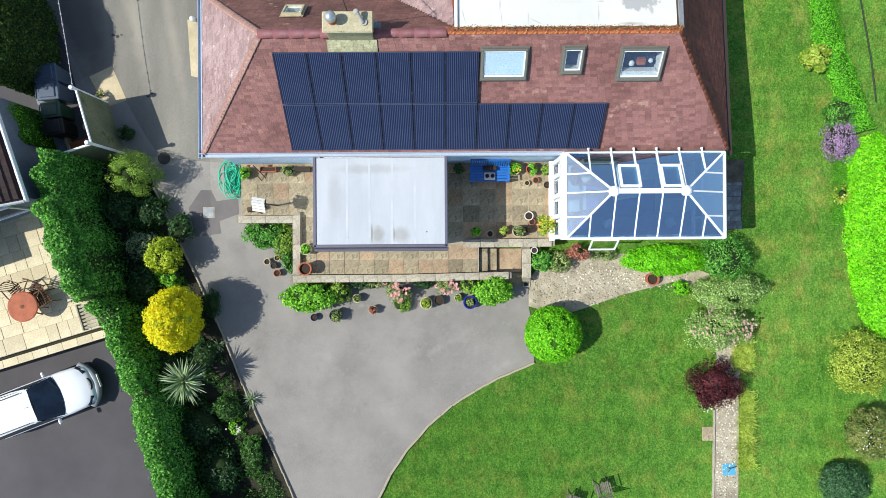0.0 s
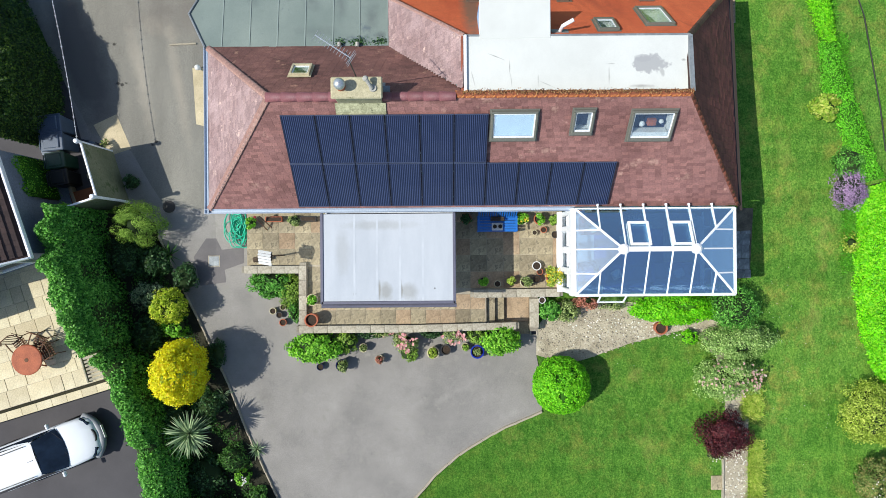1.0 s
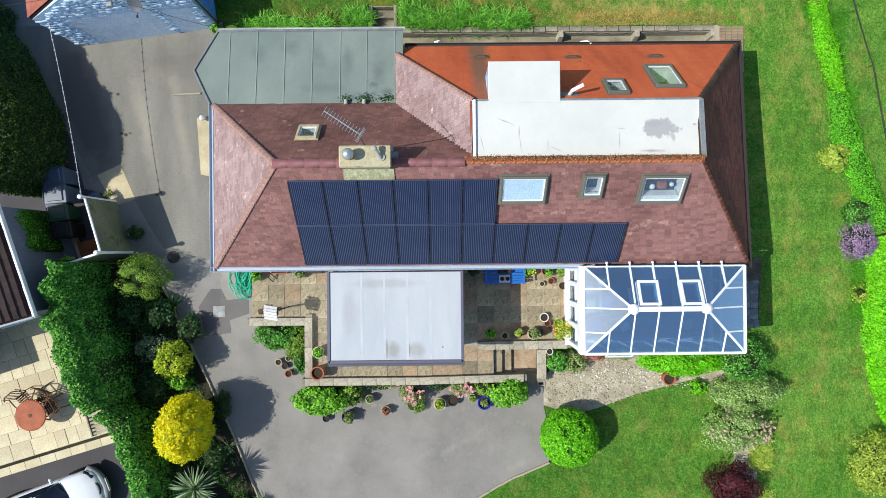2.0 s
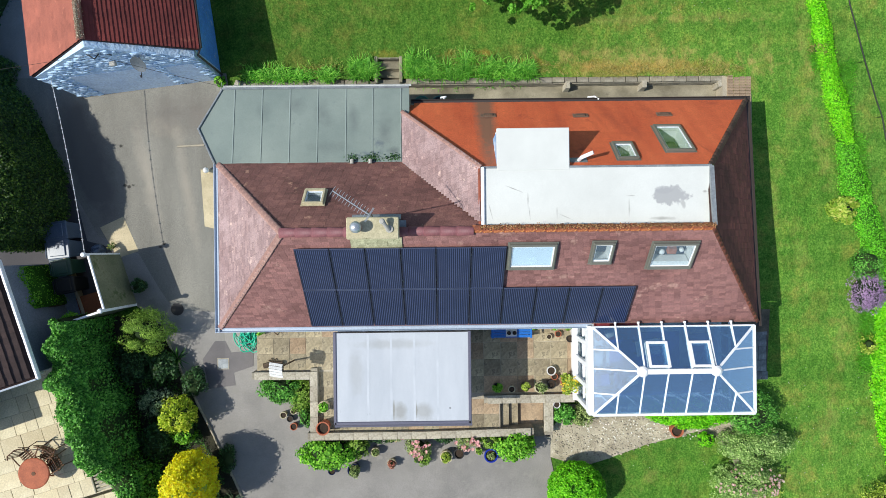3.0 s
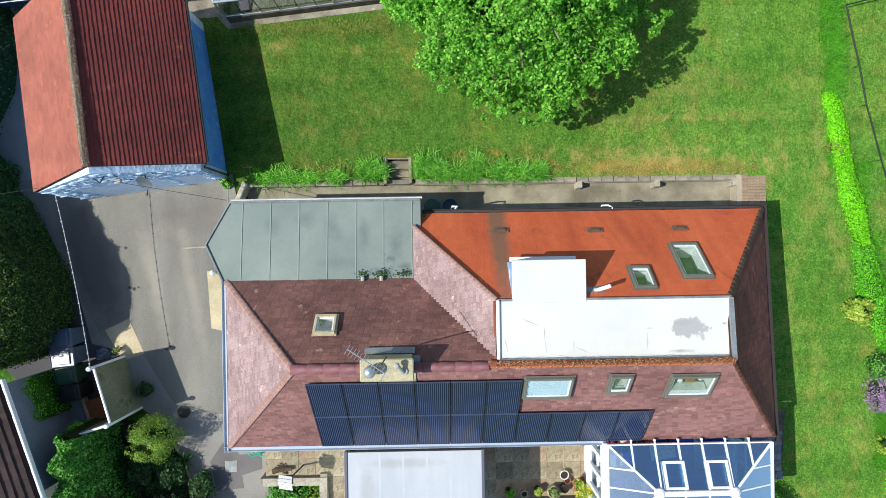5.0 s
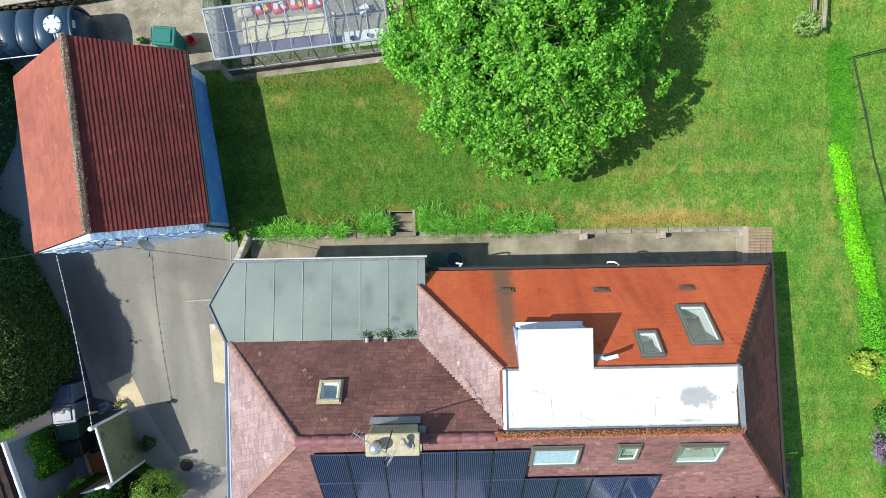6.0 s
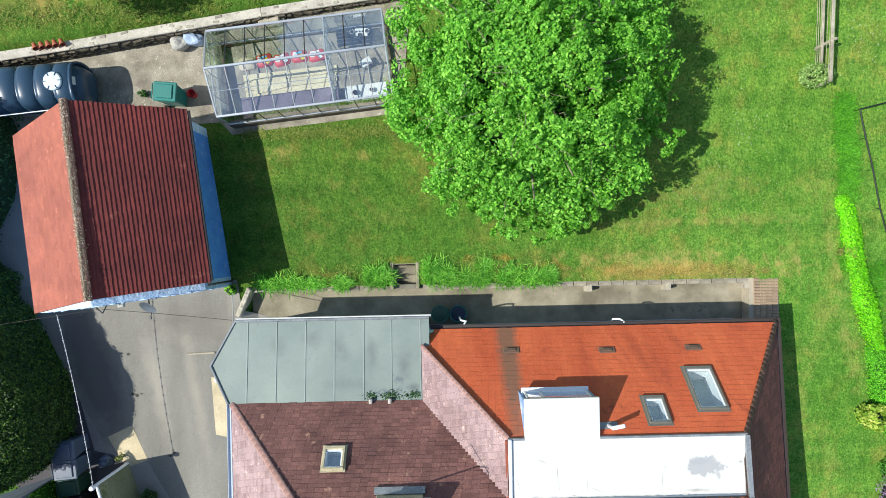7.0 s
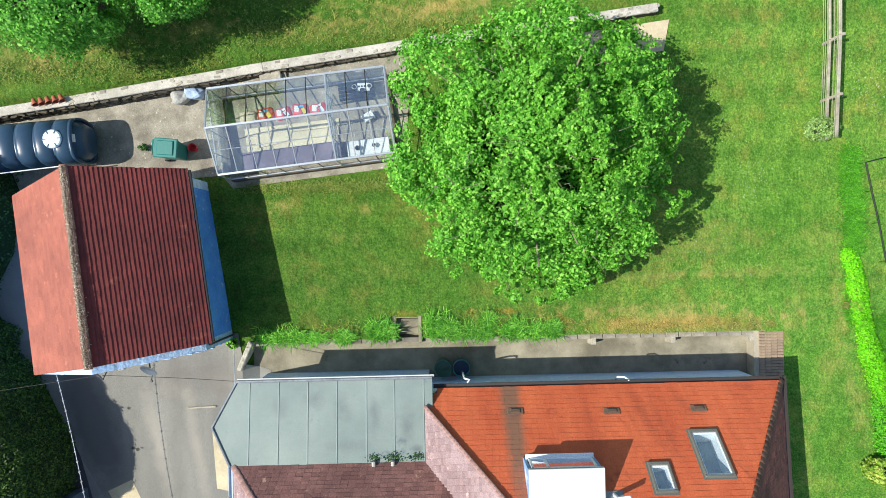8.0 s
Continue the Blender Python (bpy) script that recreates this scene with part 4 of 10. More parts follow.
drape("neighbour_yard", [(-22, -4.9), (-17.28, -4.2), (-12.4, -2.7), (-11.7, -3.6), (-11.2, -5.9), (-10.4, -8.4), (-9.5, -12.6), (-22, -12.6)], 0.03, M["tarmac_dark"], 0.5, "dark smooth tarmac yard", "drive")
drape("gravel_path", [(3.30, -1.2), (4.0, -0.2), (6.93, -0.2), (8.91, -0.5), (10.3, -1.0), (11.0, -2.6), (11.5, -4.2), (11.47, -6.2), (10.52, -6.2), (10.6, -4.2), (10.2, -2.2), (9.6, -1.5), (8.91, -1.31), (6.92, -1.80), (5.38, -2.34), (4.50, -2.6), (3.29, -2.22)],
      0.03, M["gravel"], 0.5, "pale stony path with loose chippings", "path")
drape("concrete_path", [(10.52, -6.2), (11.47, -6.2), (11.44, -12.6), (10.46, -12.6)], 0.034, M["gravel"], 0.5, "straight pale concrete path flecked with petals", "path")
drape("side_border", [(9.2, 3.4), (11.5, 3.35), (11.5, 0.75), (9.2, 0.3)], 0.04, M["stone_dark"], 0.5, "narrow dark slate border beside the glazed room", "border")
drape("rear_path", [(-8.2, 10.3), (9.85, 10.3), (9.85, 11.85), (-8.2, 11.85)], 0.02, M["path_stained"], 0.5, "stained concrete path sunk behind the house", "path")
drape("greenhouse_yard", [(-16.6, 19.9), (-16.6, 17.2), (-12.5, 17.6), (-8.9, 17.8), (-8.5, 17.35), (-2.6, 18.0), (-2.2, 22.0), (-9.5, 20.85)], 0.03, M["yard_rubble"], 0.5, "stony concrete yard behind the barn", "yard")
drape("barn_gravel", [(-14.5, 11.4), (-14.9, 17.2), (-17.5, 17.0), (-17.5, 11.0)], 0.03, M["tarmac"], 0.5, "grey track beside the barn", "track")
drape("meadow_stub", [(3.2, 22.3), (6.5, 22.75), (6.3, 21.7), (3.2, 21.3)], 0.03, M["concrete_pale"], 0.5, "bare pale hardstanding at the wall's end", "hardstanding")


def kerb_line(name, pts, w, h, L, mat, label, lift=0.02):
    """A row of edging stones laid end to end along a line."""
    e = thing(name, label, "kerb", kind="structure")
    bm = bmesh.new()
    box(bm, (0, 0, 0), (L * 0.995, w, h), bev=0.008)
    me = mesh_of("kerb_stone", bm, mat)
    rng = random.Random(5)
    for (x0, y0), (x1, y1) in zip(pts, pts[1:]):
        d = math.hypot(x1 - x0, y1 - y0)
        n = max(1, round(d / L))
        for i in range(n):
            k = (i + 0.5) / n
            x, y = x0 + (x1 - x0) * k, y0 + (y1 - y0) * k
            ob = new("kerb_stone", me)
            ob.parent = e
            ob.matrix_basis = pose(x, y, G(x, y) + lift + rng.uniform(-0.012, 0.012), rng.uniform(-2, 2), rng.uniform(-2, 2), math.degrees(math.atan2(y1 - y0, x1 - x0)) + rng.uniform(-2, 2)) @ Matrix.Diagonal((d / n / L, 1, 1, 1))


kerb_line("lawn_kerb", [(3.50, -4.42), (2.06, -5.02), (1.18, -5.50), (0.30, -6.05), (-0.59, -6.81), (-1.47, -7.79), (-2.14, -8.78), (-2.59, -9.70), (-3.6, -12.0)], 0.08, 0.16, 0.6, M["concrete"], "curved pale concrete edging between lawn and drive")
kerb_line("border_kerb", [(-11.19, 2.5), (-10.64, 1.17), (-9.67, -0.81), (-8.59, -3.24), (-7.83, -5.22), (-6.75, -7.64), (-5.88, -9.67), (-4.6, -12.4)], 0.055, 0.16, 0.55, M["concrete"], "low stone edging along the planted border", 0.04)
kerb_line("path_kerb", [(10.5, -6.3), (10.44, -12.0)], 0.06, 0.16, 0.6, M["coping"], "thin concrete edging of the straight path")
# ---- the house ----
house = thing("house", "long white bungalow with hipped clay-tiled roofs", "house")
ZF, ZR, ZT = 2.55, 1.98, 5.25
FL, FR = (-8.01, 3.27, ZF), (9.52, 3.27, ZF)
RR = (9.52, 10.65, ZR)
HL, HR = (-5.25, 6.25, ZT), (6.84, 6.27, ZT)

def wall_block(name, x0, x1, y0, y1, z0, z1, mat, parent, label=""):
    bm = bmesh.new()
    t = 0.25
    box(bm, ((x0 + x1) / 2, y0 + t / 2, (z0 + z1) / 2), (x1 - x0, t, z1 - z0))
    box(bm, ((x0 + x1) / 2, y1 - t / 2, (z0 + z1) / 2), (x1 - x0, t, z1 - z0))
    box(bm, (x0 + t / 2, (y0 + y1) / 2, (z0 + z1) / 2), (t, y1 - y0 - 2 * t, z1 - z0))
    box(bm, (x1 - t / 2, (y0 + y1) / 2, (z0 + z1) / 2), (t, y1 - y0 - 2 * t, z1 - z0))
    return part(name, bm, mat, parent, label)

wall_block("wall", -7.8, 9.3, 3.28, 10.5, -0.75, 1.9, M["render_skylit"], house, "white rendered wall tinted with skylit blue")
wall_block("wall", -7.7, -1.9, 8.8, 10.78, -0.75, 2.2, M["render_skylit"], house, "white rendered rear wall tinted with skylit blue")
bm = bmesh.new()
box(bm, (0.75, 6.9, 1.85), (16.8, 7.0, 0.06))
part("ceiling", bm, M["tile_deck"], house)

roof = part("roof", bmesh.new(), M["tile_deck"], house, "hipped roof of weathered clay tiles")
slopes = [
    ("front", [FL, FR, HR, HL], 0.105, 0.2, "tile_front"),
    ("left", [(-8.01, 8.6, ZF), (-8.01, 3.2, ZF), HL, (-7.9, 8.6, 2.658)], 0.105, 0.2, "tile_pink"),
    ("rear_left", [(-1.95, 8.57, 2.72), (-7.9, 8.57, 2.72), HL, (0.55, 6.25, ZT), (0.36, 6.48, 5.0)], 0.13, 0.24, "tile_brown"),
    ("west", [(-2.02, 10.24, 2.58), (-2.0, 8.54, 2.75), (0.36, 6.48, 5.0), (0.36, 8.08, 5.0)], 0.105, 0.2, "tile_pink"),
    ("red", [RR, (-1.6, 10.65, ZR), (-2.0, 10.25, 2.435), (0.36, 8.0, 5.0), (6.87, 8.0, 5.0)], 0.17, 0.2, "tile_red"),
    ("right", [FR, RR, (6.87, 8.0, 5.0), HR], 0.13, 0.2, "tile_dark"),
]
# rooflights: place, width, height, pitch, direction of the slope's fall
LIGHTS = {"blind": ((1.83, 5.52, 4.66), 1.36, 0.98, 41.5, 0), "small": ((3.85, 5.6, 4.73), 0.62, 0.82, 41.5, 0), "wide": ((5.9, 5.5, 4.64), 1.3, 1.0, 41.5, 0),
          "brown": ((-4.55, 7.32, 4.15), 0.62, 0.72, 47.5, 180), "tall": ((6.3, 9.02, 3.84), 0.86, 1.5, 48.8, 180), "little": ((4.66, 8.56, 4.37), 0.62, 0.9, 48.8, 180)}


def light_hole(key):
    """The corners of the opening under a rooflight."""
    at, w, h, pitch, facing = LIGHTS[key]
    m = Matrix.Translation(at) @ pose(0, 0, 0, 0, 0, facing) @ pose(0, 0, 0, pitch, 0, 0)
    x, y = w / 2 - 0.07, h / 2 - 0.1
    return [m @ Vector(p) for p in ((-x, -y, 0), (x, -y, 0), (x, y, 0), (-x, y, 0))]


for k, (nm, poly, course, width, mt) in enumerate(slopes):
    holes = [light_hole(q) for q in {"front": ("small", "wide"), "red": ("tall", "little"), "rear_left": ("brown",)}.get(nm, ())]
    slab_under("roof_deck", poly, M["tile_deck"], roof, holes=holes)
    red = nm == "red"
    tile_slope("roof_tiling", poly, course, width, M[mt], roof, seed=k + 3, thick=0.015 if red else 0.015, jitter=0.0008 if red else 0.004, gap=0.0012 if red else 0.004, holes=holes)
# the open verge where the pink slope oversails the red one
bm = bmesh.new()
quad(bm, (-2.0, 10.23, 2.56), (0.36, 8.07, 4.99), (0.36, 8.05, 4.8), (-2.0, 10.21, 2.3))
bmesh.ops.solidify(bm, geom=bm.faces[:], thickness=0.03)
part("verge", bm, M["hip_tile_red"], roof)

# ridge and hip tiles
cap_tiles("ridge_tile", (HL[0] - 0.05, 6.25, ZT - 0.03), (0.1, 6.25, ZT - 0.03), M["ridge_plum"], roof, 0.13, 0.45, 0.8)
cap_tiles("ridge_tile", (0.1, 6.3, ZT - 0.04), (6.88, 6.3, ZT - 0.04), M["ridge_lichen"], roof, 0.105, 0.3, 0.7)
cap_tiles("hip_tile", FL, HL, M["hip_tile"], roof, 0.09, 0.2, 0.25)
cap_tiles("hip_tile", (-7.95, 8.55, 2.68), HL, M["hip_tile"], roof, 0.1, 0.22, 0.6)
cap_tiles("hip_tile", FR, HR, M["hip_tile_red"], roof, 0.06, 0.2, 0.5)
cap_tiles("hip_tile", RR, (6.87, 8.0, 5.0), M["hip_tile_dusty"], roof, 0.085, 0.2, 0.6)
cap_tiles("hip_tile", (-2.02, 10.24, 2.57), (0.36, 8.08, 5.0), M["hip_tile"], roof, 0.06, 0.16, 0.5)

rng = np.random.default_rng(62)
n = 2600
pm = np.stack([rng.uniform(0.3, 6.9, n), 6.34 + rng.normal(0, 0.035, n), ZT + 0.03 + rng.uniform(0, 0.02, n)], 1)
V, F = leaf_arrays(pm, np.tile([0, 0, 1.0], (n, 1)), 0.04, rng, 0.8, 0.6)
tagged(raw("lichen", V, F, M["lichen_dark"], roof), "dark and orange lichen along the ridge", kind="stuff")
# lead in the valley
bm = bmesh.new()
a, b = Vector((-2.0, 8.55, 2.76)), Vector((0.36, 6.47, 5.02))
s = (b - a).cross(Vector((0, 0, 1))).normalized() * 0.05
quad(bm, a - s, a + s, b + s, b - s)
part("valley_lead", bm, M["lead"], roof)

# flat white roof and box dormer
bm = bmesh.new()
box(bm, (3.63, 7.22, 4.99), (6.56, 1.62, 0.1), bev=0.015)
part("flat_roof", bm, M["membrane"], house, "white membrane flat roof with grey puddle stains")
bm = bmesh.new()
box(bm, (3.63, 6.385, 5.0), (6.5, 0.09, 0.16), rx=20, bev=0.01)
part("roof_edging", bm, M["membrane"], house)
bm = bmesh.new()
box(bm, (0.4, 7.22, 5.04), (0.1, 1.66, 0.16), bev=0.02)
part("roof_upstand", bm, M["white_frame"], house)
bm = bmesh.new()
box(bm, (4.9, 8.04, 5.0), (4.05, 0.07, 0.09), bev=0.01)
part("roof_edging", bm, M["lead"], house)
bm = bmesh.new()
box(bm, (0.6, 8.04, 5.0), (0.45, 0.07, 0.09), bev=0.01)
part("roof_edging", bm, M["lead"], house)
bm = bmesh.new()
prism(bm, [(6.82, 6.38), (6.94, 6.33), (6.96, 8.02), (6.84, 8.05)], 4.7, lambda x, y: max(5.075, 5.29 - 0.14 * (y - 6.3)))
part("roof_edging", bm, M["lead"], house)
bm = bmesh.new()
box(bm, (0.31, 7.22, 5.02), (0.07, 1.6, 0.1), bev=0.012)
part("verge_tile", bm, M["hip_tile_red"], house)

dormer = part("dormer", bmesh.new(), M["render_white"], house, "white box dormer with a wide window")
bm = bmesh.new()
box(bm, (1.84, 8.55, 5.0), (2.06, 1.2, 0.1), bev=0.012)
part("dormer_roof", bm, M["membrane"], dormer)
bm = bmesh.new()
box(bm, (0.86, 8.5, 4.4), (0.08, 1.14, 1.1))
box(bm, (2.82, 8.5, 4.4), (0.08, 1.14, 1.1))
box(bm, (1.84, 9.06, 3.95), (1.88, 0.08, 0.3))
box(bm, (1.84, 9.06, 4.88), (1.88, 0.08, 0.14))
part("dormer_wall", bm, M["render_blue"], dormer)
bm = bmesh.new()
for x in (0.96, 1.4, 2.72):
    box(bm, (x, 9.08, 4.46), (0.07, 0.07, 0.72), bev=0.01)
for z in (4.13, 4.79):
    box(bm, (1.84, 9.08, z), (1.84, 0.07, 0.07), bev=0.01)
part("window_frame", bm, M["white_frame"], dormer)
bm = bmesh.new()
box(bm, (1.84, 9.08, 4.46), (1.76, 0.012, 0.62))
part("pane", bm, M["glass_sky"], dormer)
# pale blue board added behind the pane for the sky mirrored in it
bm = bmesh.new()
box(bm, (1.84, 8.96, 4.46), (1.8, 0.02, 0.7))
part("sky_board", bm, M["sky_tint"], dormer, "pale board added behind the pane for sky")
bm = bmesh.new()
box(bm, (1.84, 9.1, 4.965), (2.04, 0.1, 0.07), bev=0.01)
part("fascia", bm, M["white_frame"], dormer)
bm = bmesh.new()
box(bm, (1.84, 9.14, 4.08), (1.95, 0.16, 0.035), bev=0.008)
part("window_sill", bm, M["white_frame"], dormer)

# zinc roof over the rear lean-to, with standing seams
def zinc_z(x, y):
    return 2.72 + (y - 8.57) * (2.36 - 2.72) / 2.55

zinc = part("lean_to_roof", bmesh.new(), M["zinc"], house, "grey-green standing seam metal roof")
bm = bmesh.new()
ZP = [(-1.78, 8.5), (-1.78, 11.1), (-7.9, 11.1), (-8.62, 9.74), (-8.06, 8.57)]
prism(bm, ZP, lambda x, y: zinc_z(x, y) - 0.08, zinc_z)
part("metal_sheet", bm, M["zinc"], zinc)
for x in (-7.5, -6.59, -5.68, -4.77, -3.85, -2.98, -2.06):
    bm = bmesh.new()
    box(bm, (x, 9.83, zinc_z(0, 9.83) + 0.01), (0.04, 2.5, 0.012), rx=math.degrees(math.atan2(-0.36, 2.55)), bev=0.004)
    part("seam", bm, M["zinc_seam"], zinc)
bm = bmesh.new()
tube(bm, [(-8.05, 8.57, 2.74), (-8.63, 9.74, 2.58), (-7.9, 11.1, 2.38)], 0.035, 6)
tube(bm, [(-7.9, 11.1, 2.38), (-1.78, 11.1, 2.38)], 0.045, 6)
part("metal_edge", bm, M["lead"], zinc)
rng = np.random.default_rng(63)
for x, w, m in ((-3.62, 0.09, 90), (-3.02, 0.13, 170), (-2.3, 0.16, 120)):
    pm = np.stack([rng.normal(x, w, m), 8.72 + rng.normal(0, 0.07, m), np.full(m, 2.72)], 1)
    V, F = leaf_arrays(pm, np.tile([0, 0, 1.0], (m, 1)), 0.05, rng, 0.8, 0.5)
    tagged(raw("leaf_litter", V, F, M["leaf_dark"], zinc), "dark clump of moss and leaf litter", kind="stuff")
for x in (-3.62, -3.03):
    bm = bmesh.new()
    tube(bm, [(x, 8.62, 2.68), (x, 8.62, 2.86)], 0.05, 10)
    tube(bm, [(x, 8.66, 2.84), (x, 8.52, 2.84)], 0.06, 8)
    part("vent_pipe", bm, M["sack_grey"], zinc)

# gutters
def gutter(a, b, mat, r=0.07):
    bm = bmesh.new()
    a, b = Vector(a), Vector(b)
    d = (b - a).normalized()
    s = Vector((d.y, -d.x, 0))
    prof = [(-r, 0.02), (-r, -0.02), (-r * 0.6, -r), (r * 0.6, -r), (r, -0.02), (r, 0.02), (r * 0.85, 0.02), (r * 0.5, -r * 0.75), (-r * 0.5, -r * 0.75), (-r * 0.85, 0.02)]
    A = [bm.verts.new(a + s * x + Vector((0, 0, z))) for x, z in prof]
    B = [bm.verts.new(b + s * x + Vector((0, 0, z))) for x, z in prof]
    for i in range(len(prof)):
        j = (i + 1) % len(prof)
        bm.faces.new((A[i], A[j], B[j], B[i]))
    bm.faces.new(A)
    bm.faces.new(B[::-1])
    part("gutter", bm, mat, house)

gutter((-8.15, 3.19, 2.56), (4.1, 3.19, 2.56), M["gutter_blue"], 0.075)
gutter((-7.9, 11.16, 2.36), (-1.72, 11.16, 2.36), M["gutter_white"], 0.032)
bm = bmesh.new()
box(bm, (0.75, 3.36, 2.2), (17.05, 0.16, 0.62))
part("wall", bm, M["render_skylit"], house)
gutter((-8.09, 3.1, 2.56), (-8.09, 8.7, 2.56), M["gutter_blue"])
gutter((9.61, 3.1, 2.5), (9.61, 10.8, 1.95), M["gutter_dark"])
gutter((-1.75, 10.72, 1.94), (9.67, 10.72, 1.94), M["gutter_dark"], 0.07)
bm = bmesh.new()
box(bm, (-2.0, 3.265, 2.43), (12.2, 0.02, 0.16))
box(bm, (-8.01, 5.9, 2.43), (0.03, 5.5, 0.16))
part("fascia", bm, M["white_frame"], house)
bm = bmesh.new()
box(bm, (4.0, 10.64, 1.86), (11.1, 0.03, 0.18))
part("fascia", bm, M["gutter_dark"], house)

# chimney on the ridge
chimney = part("chimney", bmesh.new(), M["chimney_render"], house, "broad cream rendered chimney with two pots")
bm = bmesh.new()
box(bm, (-2.63, 6.33, 5.25), (1.28, 0.5, 1.1), bev=0.02)
part("stack", bm, M["chimney_render"], chimney)
bm = bmesh.new()
box(bm, (-2.63, 6.33, 5.83), (1.42, 0.6, 0.1), bev=0.03)
part("cap", bm, M["chimney_render"], chimney)
bm = bmesh.new()
box(bm, (-2.63, 5.93, 5.0), (1.46, 0.42, 0.02), rx=41.5)
part("flashing", bm, M["lead_stained"], chimney)
bm = bmesh.new()
box(bm, (-2.63, 6.68, 4.9), (1.4, 0.2, 0.03), rx=-46)
box(bm, (-1.87, 6.4, 5.15), (0.2, 0.34, 0.06))
part("flashing", bm, M["lead"], chimney)
bm = bmesh.new()
lathe(bm, [(0.13, 0), (0.11, 0.22), (0.13, 0.24), (0.13, 0.28), (0.0005, 0.28)], (-3.05, 6.35, 5.86), 18)
part("pot", bm, M["terracotta"], chimney)
bm = bmesh.new()
lathe(bm, [(0.15, 0.24), (0.16, 0.3), (0.15, 0.36), (0.09, 0.42), (0.0005, 0.44)], (-3.05, 6.35, 5.86), 18)
part("cowl", bm, M["alu"], chimney, "bright metal chimney cowl", True)
bm = bmesh.new()
lathe(bm, [(0.1, 0), (0.1, 0.06), (0.0005, 0.06)], (-2.18, 6.3, 5.86), 14)
tube(bm, [(-2.2, 6.28, 5.92), (-2.34, 6.5, 6.14)], 0.055, 10)
lathe(bm, [(0.075, 0), (0.08, 0.06), (0.05, 0.1), (0.0005, 0.11)], (-2.35, 6.5, 6.08), 12)
part("vent", bm, M["sack_grey"], chimney)
aerial = thing("tv_aerial", "many-rodded metal television aerial fixed to the chimney", "aerial", (-3.15, 6.68, 6.4))
bm = bmesh.new()
tube(bm, [(0.5, -0.02, -0.7), (0.5, 0.05, 1.1)], 0.018, 6)
part("mast", bm, M["alu_dark"], aerial)
bm = bmesh.new()
tube(bm, [(0.62, -0.08, 1.08), (-0.25, 0.5, 1.08)], 0.014, 6)
part("boom", bm, M["alu"], aerial)
bm = bmesh.new()
for i in range(13):
    k = i / 12
    c = Vector((0.62 - 0.87 * k, -0.08 + 0.58 * k, 1.085))
    s = Vector((0.72, 1.1, 0)).normalized() * (0.13 if i else 0.1)
    tube(bm, [c - s, c + s], 0.006, 5)
for z in (-0.12, 0, 0.12):
    s = Vector((0.72, 1.1, 0)).normalized() * 0.2
    c = Vector((0.63, -0.09, 1.085 + z))
    tube(bm, [c - s, c + s], 0.006, 5)
part("rod", bm, M["alu"], aerial)

# rooflights
def rooflight(key, blind=None, label="grey-framed rooflight set in the tiles", floor="lining", frame_mat="frame_grey", depth=0.4):
    at, w, h, pitch, facing = LIGHTS[key]
    e = thing("rooflight", label, "rooflight", at, facing, group="rooflights")

    def slab(name, c, s, mat, label=""):
        bm = bmesh.new()
        box(bm, c, s, bev=min(s) * 0.15)
        for v in bm.verts:
            v.co = Euler((radians(pitch), 0, 0)).to_matrix() @ v.co
        return part(name, bm, mat, e, label)
    b = 0.07
    slab("frame", (0, h / 2 - b / 2, 0.05), (w, b, 0.1), M[frame_mat])
    slab("frame", (0, -h / 2 + b * 0.8, 0.05), (w, b * 1.6, 0.1), M[frame_mat])
    slab("frame", (-w / 2 + b / 2, 0, 0.05), (b, h - 2.4 * b, 0.1), M[frame_mat])
    slab("frame", (w / 2 - b / 2, 0, 0.05), (b, h - 2.4 * b, 0.1), M[frame_mat])
    for sx in (-1, 1):
        slab("flashing", (sx * (w / 2 + 0.01), 0, 0.012), (0.07, h + 0.1, 0.012), M[frame_mat])
    for sy in (-1, 1):
        slab("flashing", (0, sy * (h / 2 + 0.01), 0.013), (w - 0.06, 0.08, 0.012), M[frame_mat])
    slab("sash", (0, h / 2 - b * 1.3, 0.04), (w - 2 * b, 0.04, 0.05), M["white_frame"])
    slab("sash", (0, -h / 2 + b * 1.85, 0.04), (w - 2 * b, 0.06, 0.05), M["white_frame"])
    slab("sash", (-w / 2 + b * 1.2, 0, 0.04), (0.04, h - 3 * b, 0.05), M["white_frame"])
    slab("sash", (w / 2 - b * 1.2, 0, 0.04), (0.04, h - 3 * b, 0.05), M["white_frame"])
    if blind:
        slab("lining", (0, 0, 0.032), (w - 2 * b, h - 2.4 * b, 0.004), M["lining"])
        slab("blind", (0, 0.05, 0.042), (w - 2.2 * b, h - 3.4 * b, 0.006), M[blind], "drawn pale blind")
    else:
        # the plastered well below the opening
        x, y = w / 2 - b, h / 2 - 1.3 * b
        for sx in (-1, 1):
            slab("well_side", (sx * (x + 0.012), 0, -depth / 2 + 0.01), (0.024, 2 * y + 0.04, depth), M["white_tray"])
        for sy in (-1, 1):
            slab("well_side", (0, sy * (y + 0.012), -depth / 2 + 0.01), (2 * x, 0.024, depth), M["white_tray"])
        slab("well_floor", (0, 0, -depth), (2 * x + 0.02, 2 * y + 0.02, 0.02), M[floor])
    p = slab("pane", (0, 0, 0.058), (w - 2 * b, h - 2.4 * b, 0.006), M["glass_roof"])
    p.visible_shadow = False
    return e


